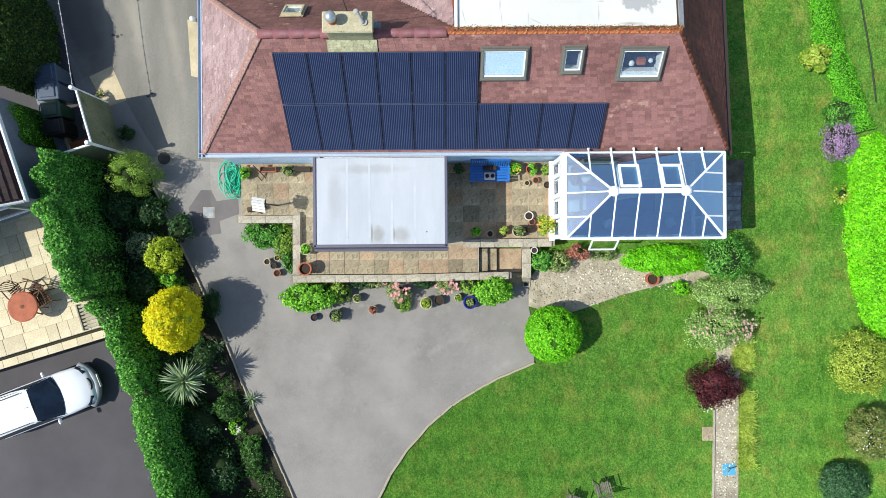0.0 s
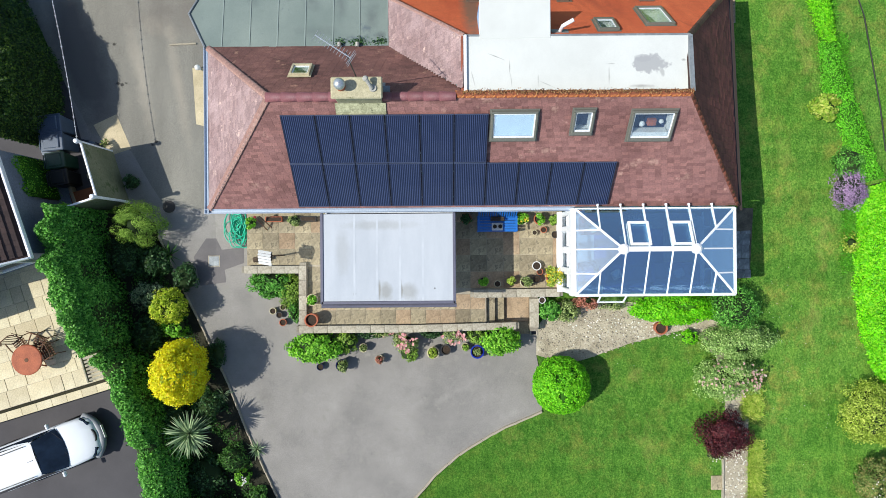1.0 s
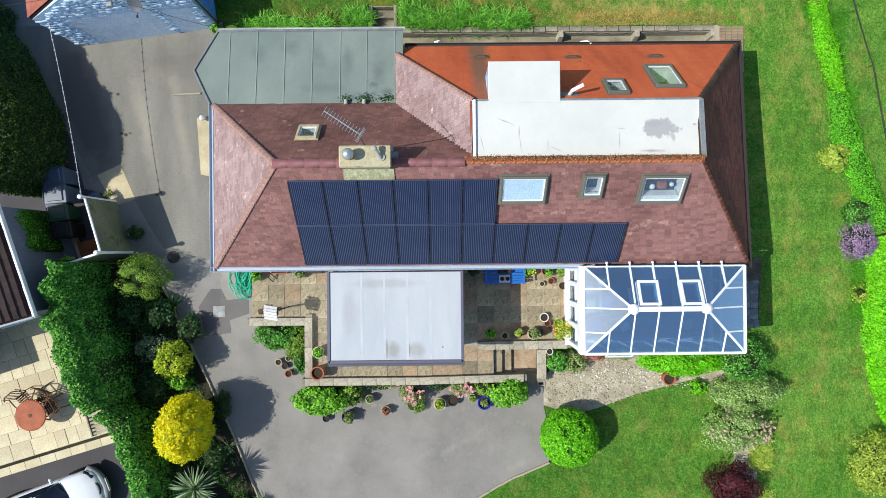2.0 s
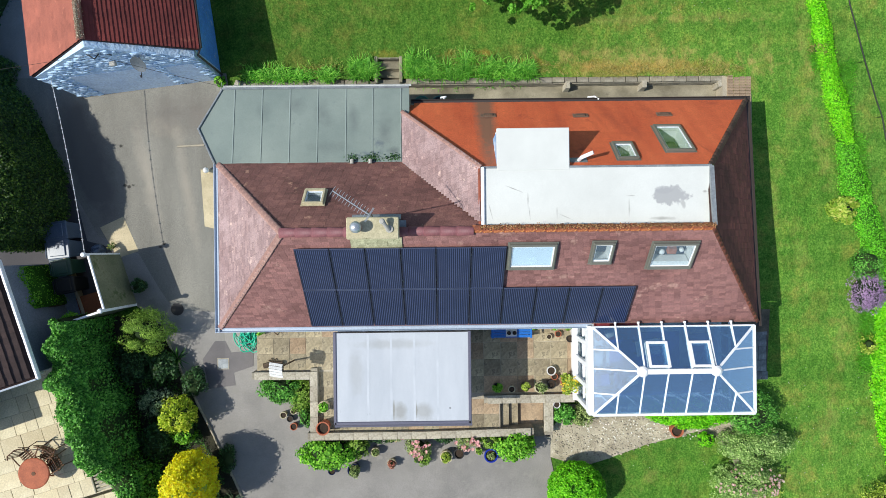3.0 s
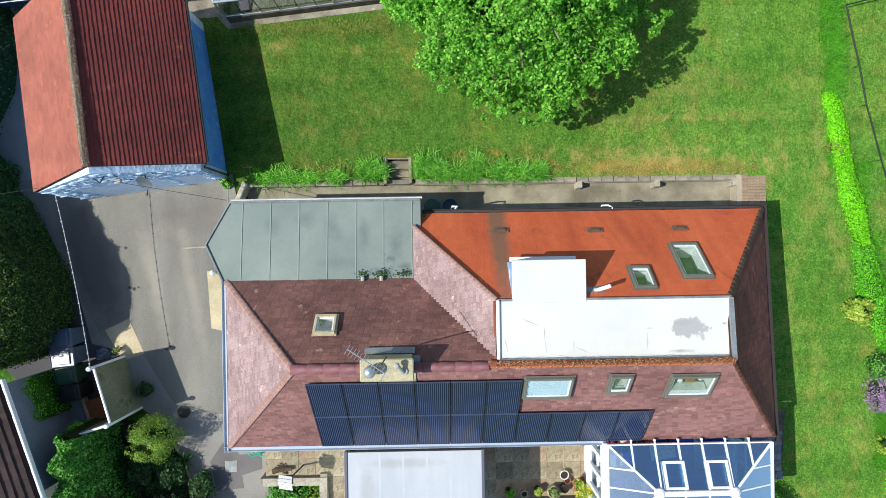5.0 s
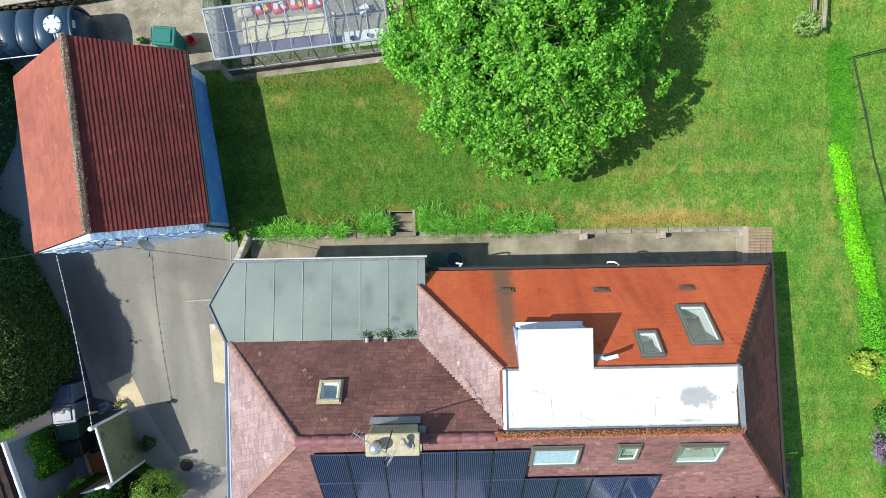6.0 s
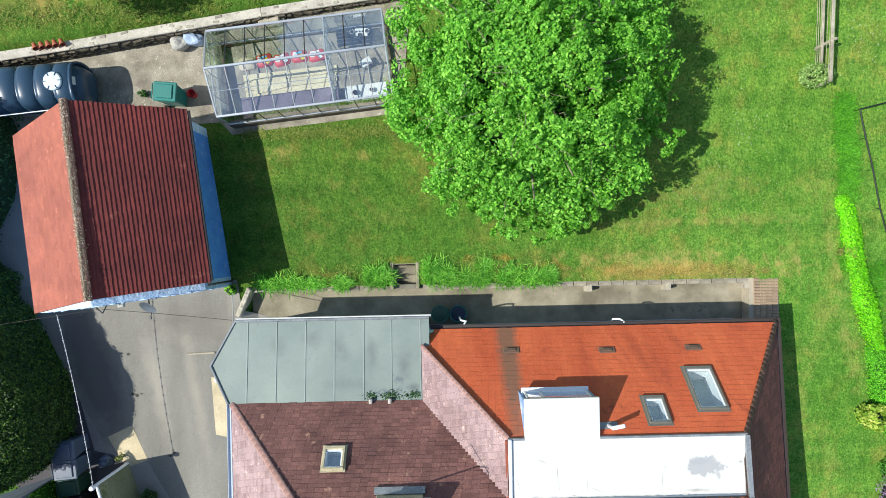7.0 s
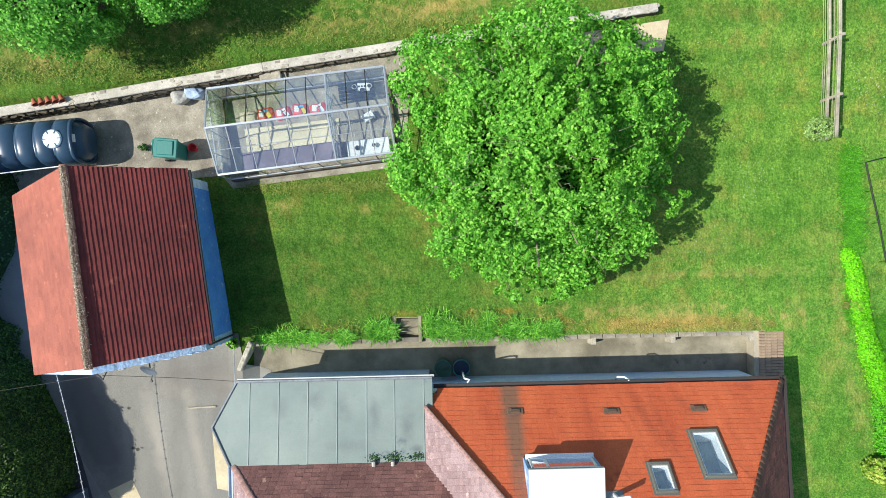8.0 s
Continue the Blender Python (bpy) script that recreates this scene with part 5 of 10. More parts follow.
rooflight("blind", "sky_tint")
rooflight("small", floor="room_dusk")
wide = rooflight("wide", floor="room_dusk", depth=0.45)
tilt = Euler((radians(41.5), 0, 0)).to_matrix()
bm = bmesh.new()
box(bm, (0.0, -0.29, -0.13), (1.1, 0.12, 0.3), bev=0.01)
bmesh.ops.transform(bm, matrix=tilt.to_4x4(), verts=bm.verts[:])
part("window_ledge", bm, M["white_tray"], wide, "white ledge inside the rooflight")
for x, y, r, mt in ((-0.2, -0.08, 0.09, "white_tray"), (0.36, 0.0, 0.07, "white_tray"), (-0.2, -0.08, 0.045, "blue_glaze")):
    bm = bmesh.new()
    lathe(bm, [(r * 0.6, -0.3), (r, -0.24), (r * 0.95, -0.2 if mt == "white_tray" else -0.17), (r * 0.5, -0.16), (0.0005, -0.155)], (x, y, 0), 14)
    bmesh.ops.transform(bm, matrix=tilt.to_4x4(), verts=bm.verts[:])
    part("ornament", bm, M[mt], wide, "glazed pot on the ledge", True)
bm = bmesh.new()
box(bm, (0.08, -0.02, -0.24), (0.26, 0.2, 0.16), bev=0.02)
bmesh.ops.transform(bm, matrix=tilt.to_4x4(), verts=bm.verts[:])
part("basket", bm, M["teak"], wide, "brown basket on the ledge")
rooflight("brown", label="pale-framed rooflight in the brown rear slope", frame_mat="stoneware")
rooflight("tall", floor="room_sage", depth=0.5)
rooflight("little", floor="room_sage", depth=0.35)

# small vent tiles and a soil pipe in the red slope
for x, y in ((0.78, 10.06), (3.76, 10.01), (6.47, 10.03)):
    bm = bmesh.new()
    box(bm, (0, 0, 0.04), (0.5, 0.22, 0.03), rx=-48, bev=0.01)
    box(bm, (0, 0.02, 0.06), (0.3, 0.12, 0.04), rx=-48, bev=0.01)
    ob = part("vent_tile", bm, M["tile_grey"], roof, "dark vent tile")
    ob.location = (x, y, 5.0 - (y - 8.0) * 1.14)
pipe = thing("flue_pipe", "white plastic flue pipe leaning from the red slope", "pipe", (3.2, 8.25, 4.7))
bm = bmesh.new()
tube(bm, [(0, 0, -0.1), (0.02, 0.05, 0.35), (0.3, 0.16, 0.52)], 0.055, 10)
part("pipe", bm, M["white_frame"], pipe)
bm = bmesh.new()
box(bm, (0, 0.02, 0.02), (0.5, 0.22, 0.02), rx=-45)
part("flashing", bm, M["lead"], pipe)

# ---- solar panels on the front slope ----
PITCH = math.degrees(math.atan2(ZT - ZF, 6.25 - 3.27))
up = Vector((0, math.cos(radians(PITCH)), math.sin(radians(PITCH))))
out = Vector((0, -math.sin(radians(PITCH)), math.cos(radians(PITCH))))
PW, PH = 0.995, 1.66


def solar_panel(m):
    e = thing("solar_panel", "dark blue-black framed solar panel on the tiled slope", "solar panel", group="solar panels")
    for y in (PH / 2 - 0.012, -PH / 2 + 0.012):
        bm = bmesh.new()
        box(bm, (0, y, 0), (PW, 0.024, 0.04), bev=0.004)
        part("end_frame", bm, M["frame_edge"], e)
    for c, s in (((-PW / 2 + 0.012, 0, 0), (0.024, PH - 0.06, 0.04)), ((PW / 2 - 0.012, 0, 0), (0.024, PH - 0.06, 0.04))):
        bm = bmesh.new()
        box(bm, c, s, bev=0.004)
        part("side_frame", bm, M["black_frame"], e)
    bm = bmesh.new()
    box(bm, (0, 0, 0.006), (PW - 0.04, PH - 0.05, 0.012))
    part("cell_sheet", bm, M["solar_cell"], e, "glossy dark cells with fine pale lines")
    for y in (-0.5, 0.5):
        bm = bmesh.new()
        box(bm, (0, y, -0.045), (PW + 0.014, 0.04, 0.05))
        part("rail", bm, M["alu"], e)
    e.matrix_basis = m
    return e


tilt = Euler((radians(PITCH), 0, 0)).to_matrix().to_4x4()
first = None
eave_mid = Vector((0, 3.27, ZF))
for row in range(2):
    for col in range(10 if row == 0 else 6):
        x = -4.99 + 0.5 + col * 1.013
        c = eave_mid + up * (0.16 + PH / 2 + row * (PH + 0.02)) + out * 0.11
        m = Matrix.Translation((x, c.y, c.z)) @ tilt
        if first is None:
            first = solar_panel(m)
        else:
            copy_thing(first, m)
# ---- flat-roofed extension ----
ext = thing("extension", "flat-roofed extension with a pale grey felt roof", "extension")
wall_block("wall", -4.2, 0.05, 0.2, 3.32, -0.75, 2.45, M["render_white"], ext)
bm = bmesh.new()
box(bm, (-2.09, 1.58, 2.57), (4.42, 3.0, 0.16), bev=0.01)
part("fascia", bm, M["gutter_dark"], ext)
bm = bmesh.new()
box(bm, (-2.09, 1.6, 2.66), (4.36, 2.92, 0.03))
part("roof_sheet", bm, M["felt"], ext)
for x in (-3.2, -2.45, -1.7, -0.95):
    bm = bmesh.new()
    box(bm, (x, 1.6, 2.6755), (0.07, 2.9, 0.004))
    part("felt_lap", bm, M["felt_lap"], ext)
bm = bmesh.new()
for x in (-4.27, 0.09):
    box(bm, (x, 1.6, 2.68), (0.1, 3.0, 0.06), bev=0.015)
box(bm, (-2.09, 0.14, 2.68), (4.42, 0.1, 0.06), bev=0.015)
part("roof_kerb", bm, M["kerb_plum"], ext)
bm = bmesh.new()
tube(bm, [(-4.32, 0.02, 2.5), (0.16, 0.02, 2.48)], 0.06, 8)
part("gutter", bm, M["kerb_plum"], ext)

# ---- glazed room ----
cons = thing("conservatory", "white-framed conservatory with a hipped glass roof", "conservatory")
X0, X1, Y0, Y1, ZE, ZRG = 4.05, 9.3, 0.33, 3.18, 2.75, 3.34
A_, B_ = Vector((5.47, 1.84, ZRG)), Vector((7.78, 1.84, ZRG))
c00, c10, c01, c11 = Vector((X0, Y0, ZE)), Vector((X1, Y0, ZE)), Vector((X0, Y1, ZE)), Vector((X1, Y1, ZE))


def bar(a, b, w=0.055, h=0.06, name="glazing_bar", mat="white_frame", parent=None):
    a, b = Vector(a), Vector(b)
    d = b - a
    bm = bmesh.new()
    box(bm, (d.length / 2, 0, 0), (d.length, w, h), bev=0.008)
    ob = part(name, bm, M[mat], parent or cons)
    ob.matrix_basis = Matrix.Translation(a) @ d.to_track_quat("X", "Z").to_matrix().to_4x4()
    return ob


def pane(pts, mat="glass_blue", parent=None, name="pane"):
    bm = bmesh.new()
    P3 = [Vector(p) for p in pts]
    n = (P3[1] - P3[0]).cross(P3[2] - P3[0]).normalized() * 0.006
    hi = [bm.verts.new(p + n) for p in P3]
    lo = [bm.verts.new(p - n) for p in P3]
    bm.faces.new(hi)
    bm.faces.new(lo[::-1])
    for i in range(len(P3)):
        j = (i + 1) % len(P3)
        bm.faces.new((lo[i], lo[j], hi[j], hi[i]))
    ob = part(name, bm, M[mat], parent or cons)
    ob.visible_shadow = mat == "glass_blue"
    return ob


for a, b, w in ((c00, c10, 0.08), (c10, c11, 0.07), (c11, c01, 0.045), (c01, c00, 0.07)):
    bar(a, b, w, 0.1, "eaves_beam")
for a, b in ((c00, A_), (c01, A_), (c10, B_), (c11, B_)):
    bar(a, b, 0.07, 0.07, "hip_bar")
bar(A_ - Vector((0.1, 0, 0)), B_ + Vector((0.1, 0, 0)), 0.16, 0.12, "ridge_bar")
for p in (A_, B_):
    bm = bmesh.new()
    lathe(bm, [(0.17, -0.05), (0.17, 0.05), (0.1, 0.1), (0.0005, 0.11)], p, 16)
    part("ridge_boss", bm, M["white_frame"], cons)


def on_hip(x, side):
    """Height and depth at x of the roof's upper edge on the long sides."""
    y_e = Y0 if side < 0 else Y1
    if x < A_.x:
        k = (x - X0) / (A_.x - X0)
        return Vector((x, y_e + (A_.y - y_e) * k, ZE + (ZRG - ZE) * k))
    if x > B_.x:
        k = (X1 - x) / (X1 - B_.x)
        return Vector((x, y_e + (A_.y - y_e) * k, ZE + (ZRG - ZE) * k))
    return Vector((x, A_.y, ZRG))


XS = [X0 + (X1 - X0) * k / 7 for k in range(8)]
for side, ye in ((-1, Y0), (1, Y1)):
    for x in XS[1:-1]:
        bar((x, ye + (0.1 if side > 0 else 0), ZE), on_hip(x, side), 0.045, 0.06)
        if side > 0:
            bm = bmesh.new()
            box(bm, (x, ye + 0.12, ZE - 0.01), (0.07, 0.07, 0.08), bev=0.01)
            part("bar_end", bm, M["white_frame"], cons)
    for x0, x1 in zip(XS, XS[1:]):
        pts = [Vector((x0, ye, ZE)), Vector((x1, ye, ZE)), on_hip(x1, side)]
        pts += [on_hip(x, side) for x in (B_.x, A_.x) if x0 + 0.01 < x < x1 - 0.01]
        if x0 > X0 + 0.01:
            pts.append(on_hip(x0, side))
        if (on_hip(x1, side) - Vector((x1, ye, ZE))).length < 0.01:
            pts = [p for i, p in enumerate(pts) if i != 2]
        pane(pts)
for xe, top in ((X0, A_), (X1, B_)):
    ys = [Y0, Y0 + 0.72, 1.84, Y1 - 0.72, Y1]
    def up_to(y):
        if abs(y - top.y) < 1e-6:
            return top
        ye = Y0 if y < top.y else Y1
        k = (y - ye) / (top.y - ye)
        return Vector((xe + (top.x - xe) * k, y, ZE + (ZRG - ZE) * k))
    for y in ys[1:-1]:
        bar((xe, y, ZE), up_to(y), 0.05, 0.06)
    for y0, y1 in zip(ys, ys[1:]):
        pts = [Vector((xe, y0, ZE)), Vector((xe, y1, ZE)), up_to(y1), up_to(y0)]
        q = [pts[0]]
        for p in pts[1:]:
            if all((p - s).length > 0.01 for s in q):
                q.append(p)
        pane(q)

# raised roof vents on the house side
slope = math.degrees(math.atan2(ZRG - ZE, Y1 - 1.84))
for x in (6.02, 7.38):
    e = part("roof_vent", bmesh.new(), M["white_frame"], cons, "white-framed roof vent")
    m = Matrix.Translation((x, 2.35, ZE + (ZRG - ZE) * (Y1 - 2.35) / (Y1 - 1.84) + 0.09)) @ Euler((-radians(slope), 0, 0)).to_matrix().to_4x4()
    for c, s in (((0, 0.38, 0), (0.68, 0.08, 0.08)), ((0, -0.38, 0), (0.68, 0.08, 0.08)), ((-0.3, 0, 0), (0.08, 0.7, 0.08)), ((0.3, 0, 0), (0.08, 0.7, 0.08))):
        bm = bmesh.new()
        box(bm, c, s, bev=0.012)
        ob = part("vent_frame", bm, M["white_frame"], e)
        ob.matrix_basis = m
    bm = bmesh.new()
    box(bm, (0, 0, 0), (0.54, 0.7, 0.012))
    ob = part("pane", bm, M["glass_blue"], e)
    ob.matrix_basis = m
    ob.visible_shadow = False

# broad white frames of the entrance side: dado panel, mullions, head and panes
bm = bmesh.new()
box(bm, (X0 - 0.03, 1.75, 0.36), (0.1, 2.86, 0.72), bev=0.012)
part("dado_panel", bm, M["white_frame"], cons)
bm = bmesh.new()
box(bm, (X0 - 0.05, 1.75, 2.5), (0.13, 2.9, 0.4), bev=0.012)
part("head_frame", bm, M["white_frame"], cons)
for y in (0.42, 1.14, 1.86, 2.56, 3.08):
    bm = bmesh.new()
    box(bm, (X0 - 0.04, y, 1.5), (0.11, 0.16, 1.6), bev=0.012)
    part("mullion", bm, M["white_frame"], cons)
bm = bmesh.new()
box(bm, (X0 - 0.09, 1.75, 0.75), (0.2, 2.9, 0.05), bev=0.01)
part("window_sill", bm, M["white_frame"], cons)
# low walls, posts and side glazing
bm = bmesh.new()
box(bm, ((X0 + X1) / 2, Y0 + 0.1, 0.0), (X1 - X0, 0.14, 1.2))
box(bm, (X1 - 0.1, (Y0 + Y1) / 2, 0.0), (0.14, Y1 - Y0 - 0.3, 1.2))
box(bm, (X0 + 0.1, Y0 + 0.5, 0.0), (0.14, 0.7, 1.2))
part("dwarf_wall", bm, M["render_white"], cons)
for x in [X0 + (X1 - X0) * k / 6 for k in range(7)]:
    bar((min(max(x, X0 + 0.08), X1 - 0.08), Y0 + 0.08, 0.6), (min(max(x, X0 + 0.08), X1 - 0.08), Y0 + 0.08, ZE), 0.08, 0.08, "post")
for y in (1.1, 1.86, 2.6):
    bar((X1 - 0.08, y, 0.6), (X1 - 0.08, y, ZE), 0.08, 0.08, "post")
for y in (1.0, 1.75, 2.5, 3.1):
    bar((X0 + 0.08, y, 0.0), (X0 + 0.08, y, ZE), 0.09, 0.09, "post")
for z in (0.62, 1.3):
    bar((X0 + 0.08, Y0 + 0.1, z), (X0 + 0.08, Y1, z), 0.08, 0.08, "rail")
    bar((X1 - 0.08, Y0 + 0.1, z), (X1 - 0.08, Y1, z), 0.06, 0.06, "rail")
bar((X0 + 0.1, Y0 + 0.08, 0.64), (X1, Y0 + 0.08, 0.64), 0.1, 0.06, "rail")
pane([(X0 + 0.08, Y0 + 0.1, 0.6), (X0 + 0.08, Y1, 0.6), (X0 + 0.08, Y1, ZE), (X0 + 0.08, Y0 + 0.1, ZE)], "glass_clear", name="side_pane")
pane([(X1 - 0.08, Y0 + 0.1, 0.6), (X1 - 0.08, Y1, 0.6), (X1 - 0.08, Y1, ZE), (X1 - 0.08, Y0 + 0.1, ZE)], "glass_clear", name="side_pane")
pane([(X0 + 0.1, Y0 + 0.08, 0.65), (X1, Y0 + 0.08, 0.65), (X1, Y0 + 0.08, ZE), (X0 + 0.1, Y0 + 0.08, ZE)], "glass_clear", name="side_pane")
# an awning window standing open
win = part("open_window", bmesh.new(), M["white_frame"], cons, "white casement standing open")
for c, s in (((0, -0.3, 0), (0.95, 0.06, 0.05)), ((0, 0.3, 0), (0.95, 0.06, 0.05)), ((-0.45, 0, 0), (0.06, 0.6, 0.05)), ((0.45, 0, 0), (0.06, 0.6, 0.05))):
    bm = bmesh.new()
    box(bm, c, s, bev=0.008)
    ob = part("sash", bm, M["white_frame"], win)
    ob.matrix_basis = pose(5.62, 0.13, 1.55, 58, 0, 0)
bm = bmesh.new()
box(bm, (0, 0, 0), (0.88, 0.58, 0.01))
ob = part("pane", bm, M["glass_clear"], win)
ob.matrix_basis = pose(5.62, 0.13, 1.55, 58, 0, 0)
ob.visible_shadow = False
bm = bmesh.new()
box(bm, ((X0 + X1) / 2, (Y0 + Y1) / 2 + 0.05, -0.3), (X1 - X0 - 0.2, Y1 - Y0 - 0.1, 0.6))
part("floor_slab", bm, M["floor_tile"], cons)
# ---- the barn ----
barn = thing("barn", "white-washed barn with a red pantile roof", "barn", (-11.59, 14.7, 0), 6.6)
b_inv = barn.matrix_basis.inverted()


def in_barn(x, y, z):
    return b_inv @ Vector((x, y, z))


# eaves, ridge and wall corners of the slightly crooked plan
SW, SE, NE, NW = in_barn(-14.05, 11.5, 2.58), in_barn(-8.6, 12.36, 2.52), in_barn(-9.24, 17.8, 2.5), in_barn(-14.66, 17.06, 2.5)
RS, RN = in_barn(-11.28, 12.03, 4.42), in_barn(-11.92, 17.68, 4.3)
WSW, WSE, WNE, WNW = in_barn(-14.0, 11.5, 0), in_barn(-8.8, 12.12, 0), in_barn(-9.42, 17.6, 0), in_barn(-14.6, 17.0, 0)
zb = -0.6
slope_g = (WSE.y - WSW.y) / (WSE.x - WSW.x)


def gy(x):
    """Line of the front gable's face."""
    return WSW.y + slope_g * (x - WSW.x)


for a, b, lb in ((WSE, WNE, "whitewashed side wall coloured with skylit blue"), (WNW, WSW, "whitewashed side wall coloured with skylit blue")):
    d = b - a
    bm = bmesh.new()
    n = Vector((-d.y, d.x, 0)).normalized() * 0.24
    q = d.normalized() * 0.3
    prism(bm, [((a + q).x, (a + q).y), ((b - q).x, (b - q).y), ((b - q) + n)[:2], ((a + q) + n)[:2]], zb, 2.44)
    part("side_wall", bm, M["barn_wall_skylit"], barn, lb)
gables = []
for a, b, apex in ((WSW, WSE, RS), (WNE, WNW, RN)):
    d = b - a
    n = Vector((-d.y, d.x, 0)).normalized() * 0.3
    k = (Vector((apex.x, apex.y, 0)) - a).dot(d) / d.length_squared
    ring = [(0, zb), (1, zb), (1, 2.4), (k, 4.3), (0, 2.44)]
    bm = bmesh.new()
    f = [bm.verts.new((a.x + d.x * u, a.y + d.y * u, z)) for u, z in ring]
    g = [bm.verts.new((a.x + d.x * u + n.x, a.y + d.y * u + n.y, z - 0.01)) for u, z in ring]
    bm.faces.new(f)
    bm.faces.new(g[::-1])
    for i in range(5):
        bm.faces.new((f[i], g[i], g[(i + 1) % 5], f[(i + 1) % 5]))
    gables.append(part("gable_wall", bm, M["render_rough"], barn, "roughly rendered white gable"))
# boarded doors
ang_g = math.degrees(math.atan(slope_g))
for nm, cx, wd, nb_, lb in (("double_door", -0.45, 2.8, 13, "wide pale boarded doors"), ("door", 1.7, 1.0, 12, "narrow pale boarded door")):
    dd = part(nm, bmesh.new(), M["barn_door"], barn, lb)
    for k in range(nb_):
        bm = bmesh.new()
        box(bm, (cx, gy(cx) - 0.006, -0.2 + k * 0.185), (wd, 0.02, 0.18), rz=ang_g, bev=0.004)
        part("board", bm, M["barn_door"], dd)
    bm = bmesh.new()
    box(bm, (cx, gy(cx) - 0.012, -0.33), (wd, 0.03, 0.1), rz=ang_g, bev=0.004)
    part("kick_board", bm, M["wood_brown"], dd)
# whitewashed rubble standing proud of the gable
rgb = random.Random(19)
lump = []
for k in range(5):
    bm = bmesh.new()
    box(bm, (0, 0, 0), (0.27, 0.045, 0.15), bev=0.02)
    for v in bm.verts:
        v.co += Vector((rgb.uniform(-0.03, 0.03), rgb.uniform(-0.012, 0.012), rgb.uniform(-0.02, 0.02)))
    lump.append(mesh_of("stone", bm, M["render_rough"], True))
for row in range(29):
    z = -0.45 + row * 0.165
    x = WSW.x + 0.12 + (row % 2) * 0.15
    while x < WSE.x - 0.1:
        top = 2.3 + 1.9 * (1 - abs(x - RS.x) / 2.7) - 0.1
        if z < top and not (-1.9 < x < 1.0 and z < 2.2) and not (1.15 < x < 2.25 and z < 2.05):
            ob = new("stone", rgb.choice(lump))
            ob.parent = gables[0]
            ob.matrix_basis = pose(x + rgb.uniform(-0.04, 0.04), gy(x) + rgb.uniform(-0.01, 0.012), z + rgb.uniform(-0.03, 0.03), rgb.uniform(-8, 8), rgb.uniform(-8, 8), ang_g + rgb.uniform(-8, 8)) @ Matrix.Diagonal((rgb.uniform(0.7, 1.25), 1, rgb.uniform(0.7, 1.2), 1))
        x += 0.25
# dark gutter and downpipe along the lawn-side eave
bm = bmesh.new()
tube(bm, [SE + Vector((0.04, 0.05, -0.05)), NE + Vector((0.04, -0.05, -0.05))], 0.05, 8)
part("gutter", bm, M["gutter_dark"], barn)
bm = bmesh.new()
tube(bm, [SE + Vector((0.03, 0.12, -0.08)), WSE + Vector((0.05, 0.14, 2.2)), WSE + Vector((0.05, 0.14, 0.1))], 0.035, 8)
part("downpipe", bm, M["gutter_dark"], barn)
bm = bmesh.new()
box(bm, (0.1, gy(0.1) - 0.08, 2.98), (0.2, 0.16, 0.12), bev=0.02)
part("wall_lamp", bm, M["sack_grey"], barn, "grey floodlight")
ro = part("roof", bmesh.new(), M["tile_barn"], barn, "red clay tiles, mossy at the ridge")
for poly, mt, thick, jit, sd in (([SE, NE, RN, RS], "tile_barn", 0.031, 0.002, 21), ([NW, SW, RS, RN], "tile_barn_sunlit", 0.005, 0.0, 19)):
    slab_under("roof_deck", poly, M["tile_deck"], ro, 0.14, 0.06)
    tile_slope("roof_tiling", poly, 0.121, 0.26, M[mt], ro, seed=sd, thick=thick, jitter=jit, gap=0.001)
cap_tiles("ridge_tile", RS + Vector((0, -0.02, 0)), RN + Vector((0, 0.02, 0)), M["ridge_moss"], ro, 0.12, 0.3, 0.7)
rng = np.random.default_rng(61)
n = 4200
kk = rng.uniform(0, 1, n)
side_off = rng.normal(0, 0.048, n)
pm = np.stack([RS.x + (RN.x - RS.x) * kk + side_off, RS.y + (RN.y - RS.y) * kk, RS.z + (RN.z - RS.z) * kk + 0.115 - np.abs(side_off) * 0.6], 1)
V, F = leaf_arrays(pm, np.tile([0, 0, 1.0], (n, 1)), 0.035, rng, 0.9, 0.6)
tagged(raw("moss", V, F, M["moss"], ro), "pale lichen and moss along the ridge", kind="stuff")
dish = thing("satellite_dish", "grey satellite dish on the barn's gable", "satellite dish", (-10.24, 11.72, 3.1), 8.9)
bm = bmesh.new()
lathe(bm, [(0.0005, 0), (0.13, 0.02), (0.25, 0.07), (0.26, 0.075), (0.13, 0.035), (0.0005, 0.018)], n=24, m=Euler((radians(48), 0, radians(-24))).to_matrix())
part("reflector", bm, M["dish_grey"], dish)
bm = bmesh.new()
tube(bm, [(0, 0, -0.2), (-0.06, -0.36, -0.1)], 0.012, 6)
box(bm, (-0.06, -0.38, -0.08), (0.06, 0.08, 0.06), bev=0.01)
part("feed_arm", bm, M["alu_dark"], dish)
bm = bmesh.new()
tube(bm, [(0, 0.02, -0.02), (0, 0.2, -0.04)], 0.02, 6)
part("bracket", bm, M["alu_dark"], dish)

# wires
def wire(label, pts, r, mat, sag=0.15, beads=0, name="cable"):
    e = thing(name, label, "cable")
    bm = bmesh.new()
    a, b = Vector(pts[0]), Vector(pts[1])
    P3 = [a.lerp(b, k / 16) - Vector((0, 0, sag * 4 * (k / 16) * (1 - k / 16))) for k in range(17)]
    tube(bm, P3, r, 6)
    part("wire", bm, mat, e)
    for k in range(beads):
        q = (k + 0.5) / beads
        p = a.lerp(b, q) - Vector((0, 0, sag * 4 * q * (1 - q)))
        bm = bmesh.new()
        lathe(bm, [(0.0005, -0.04), (0.02, -0.025), (0.02, 0.025), (0.0005, 0.04)], p, 8)
        part("clip", bm, mat, e)
    return e

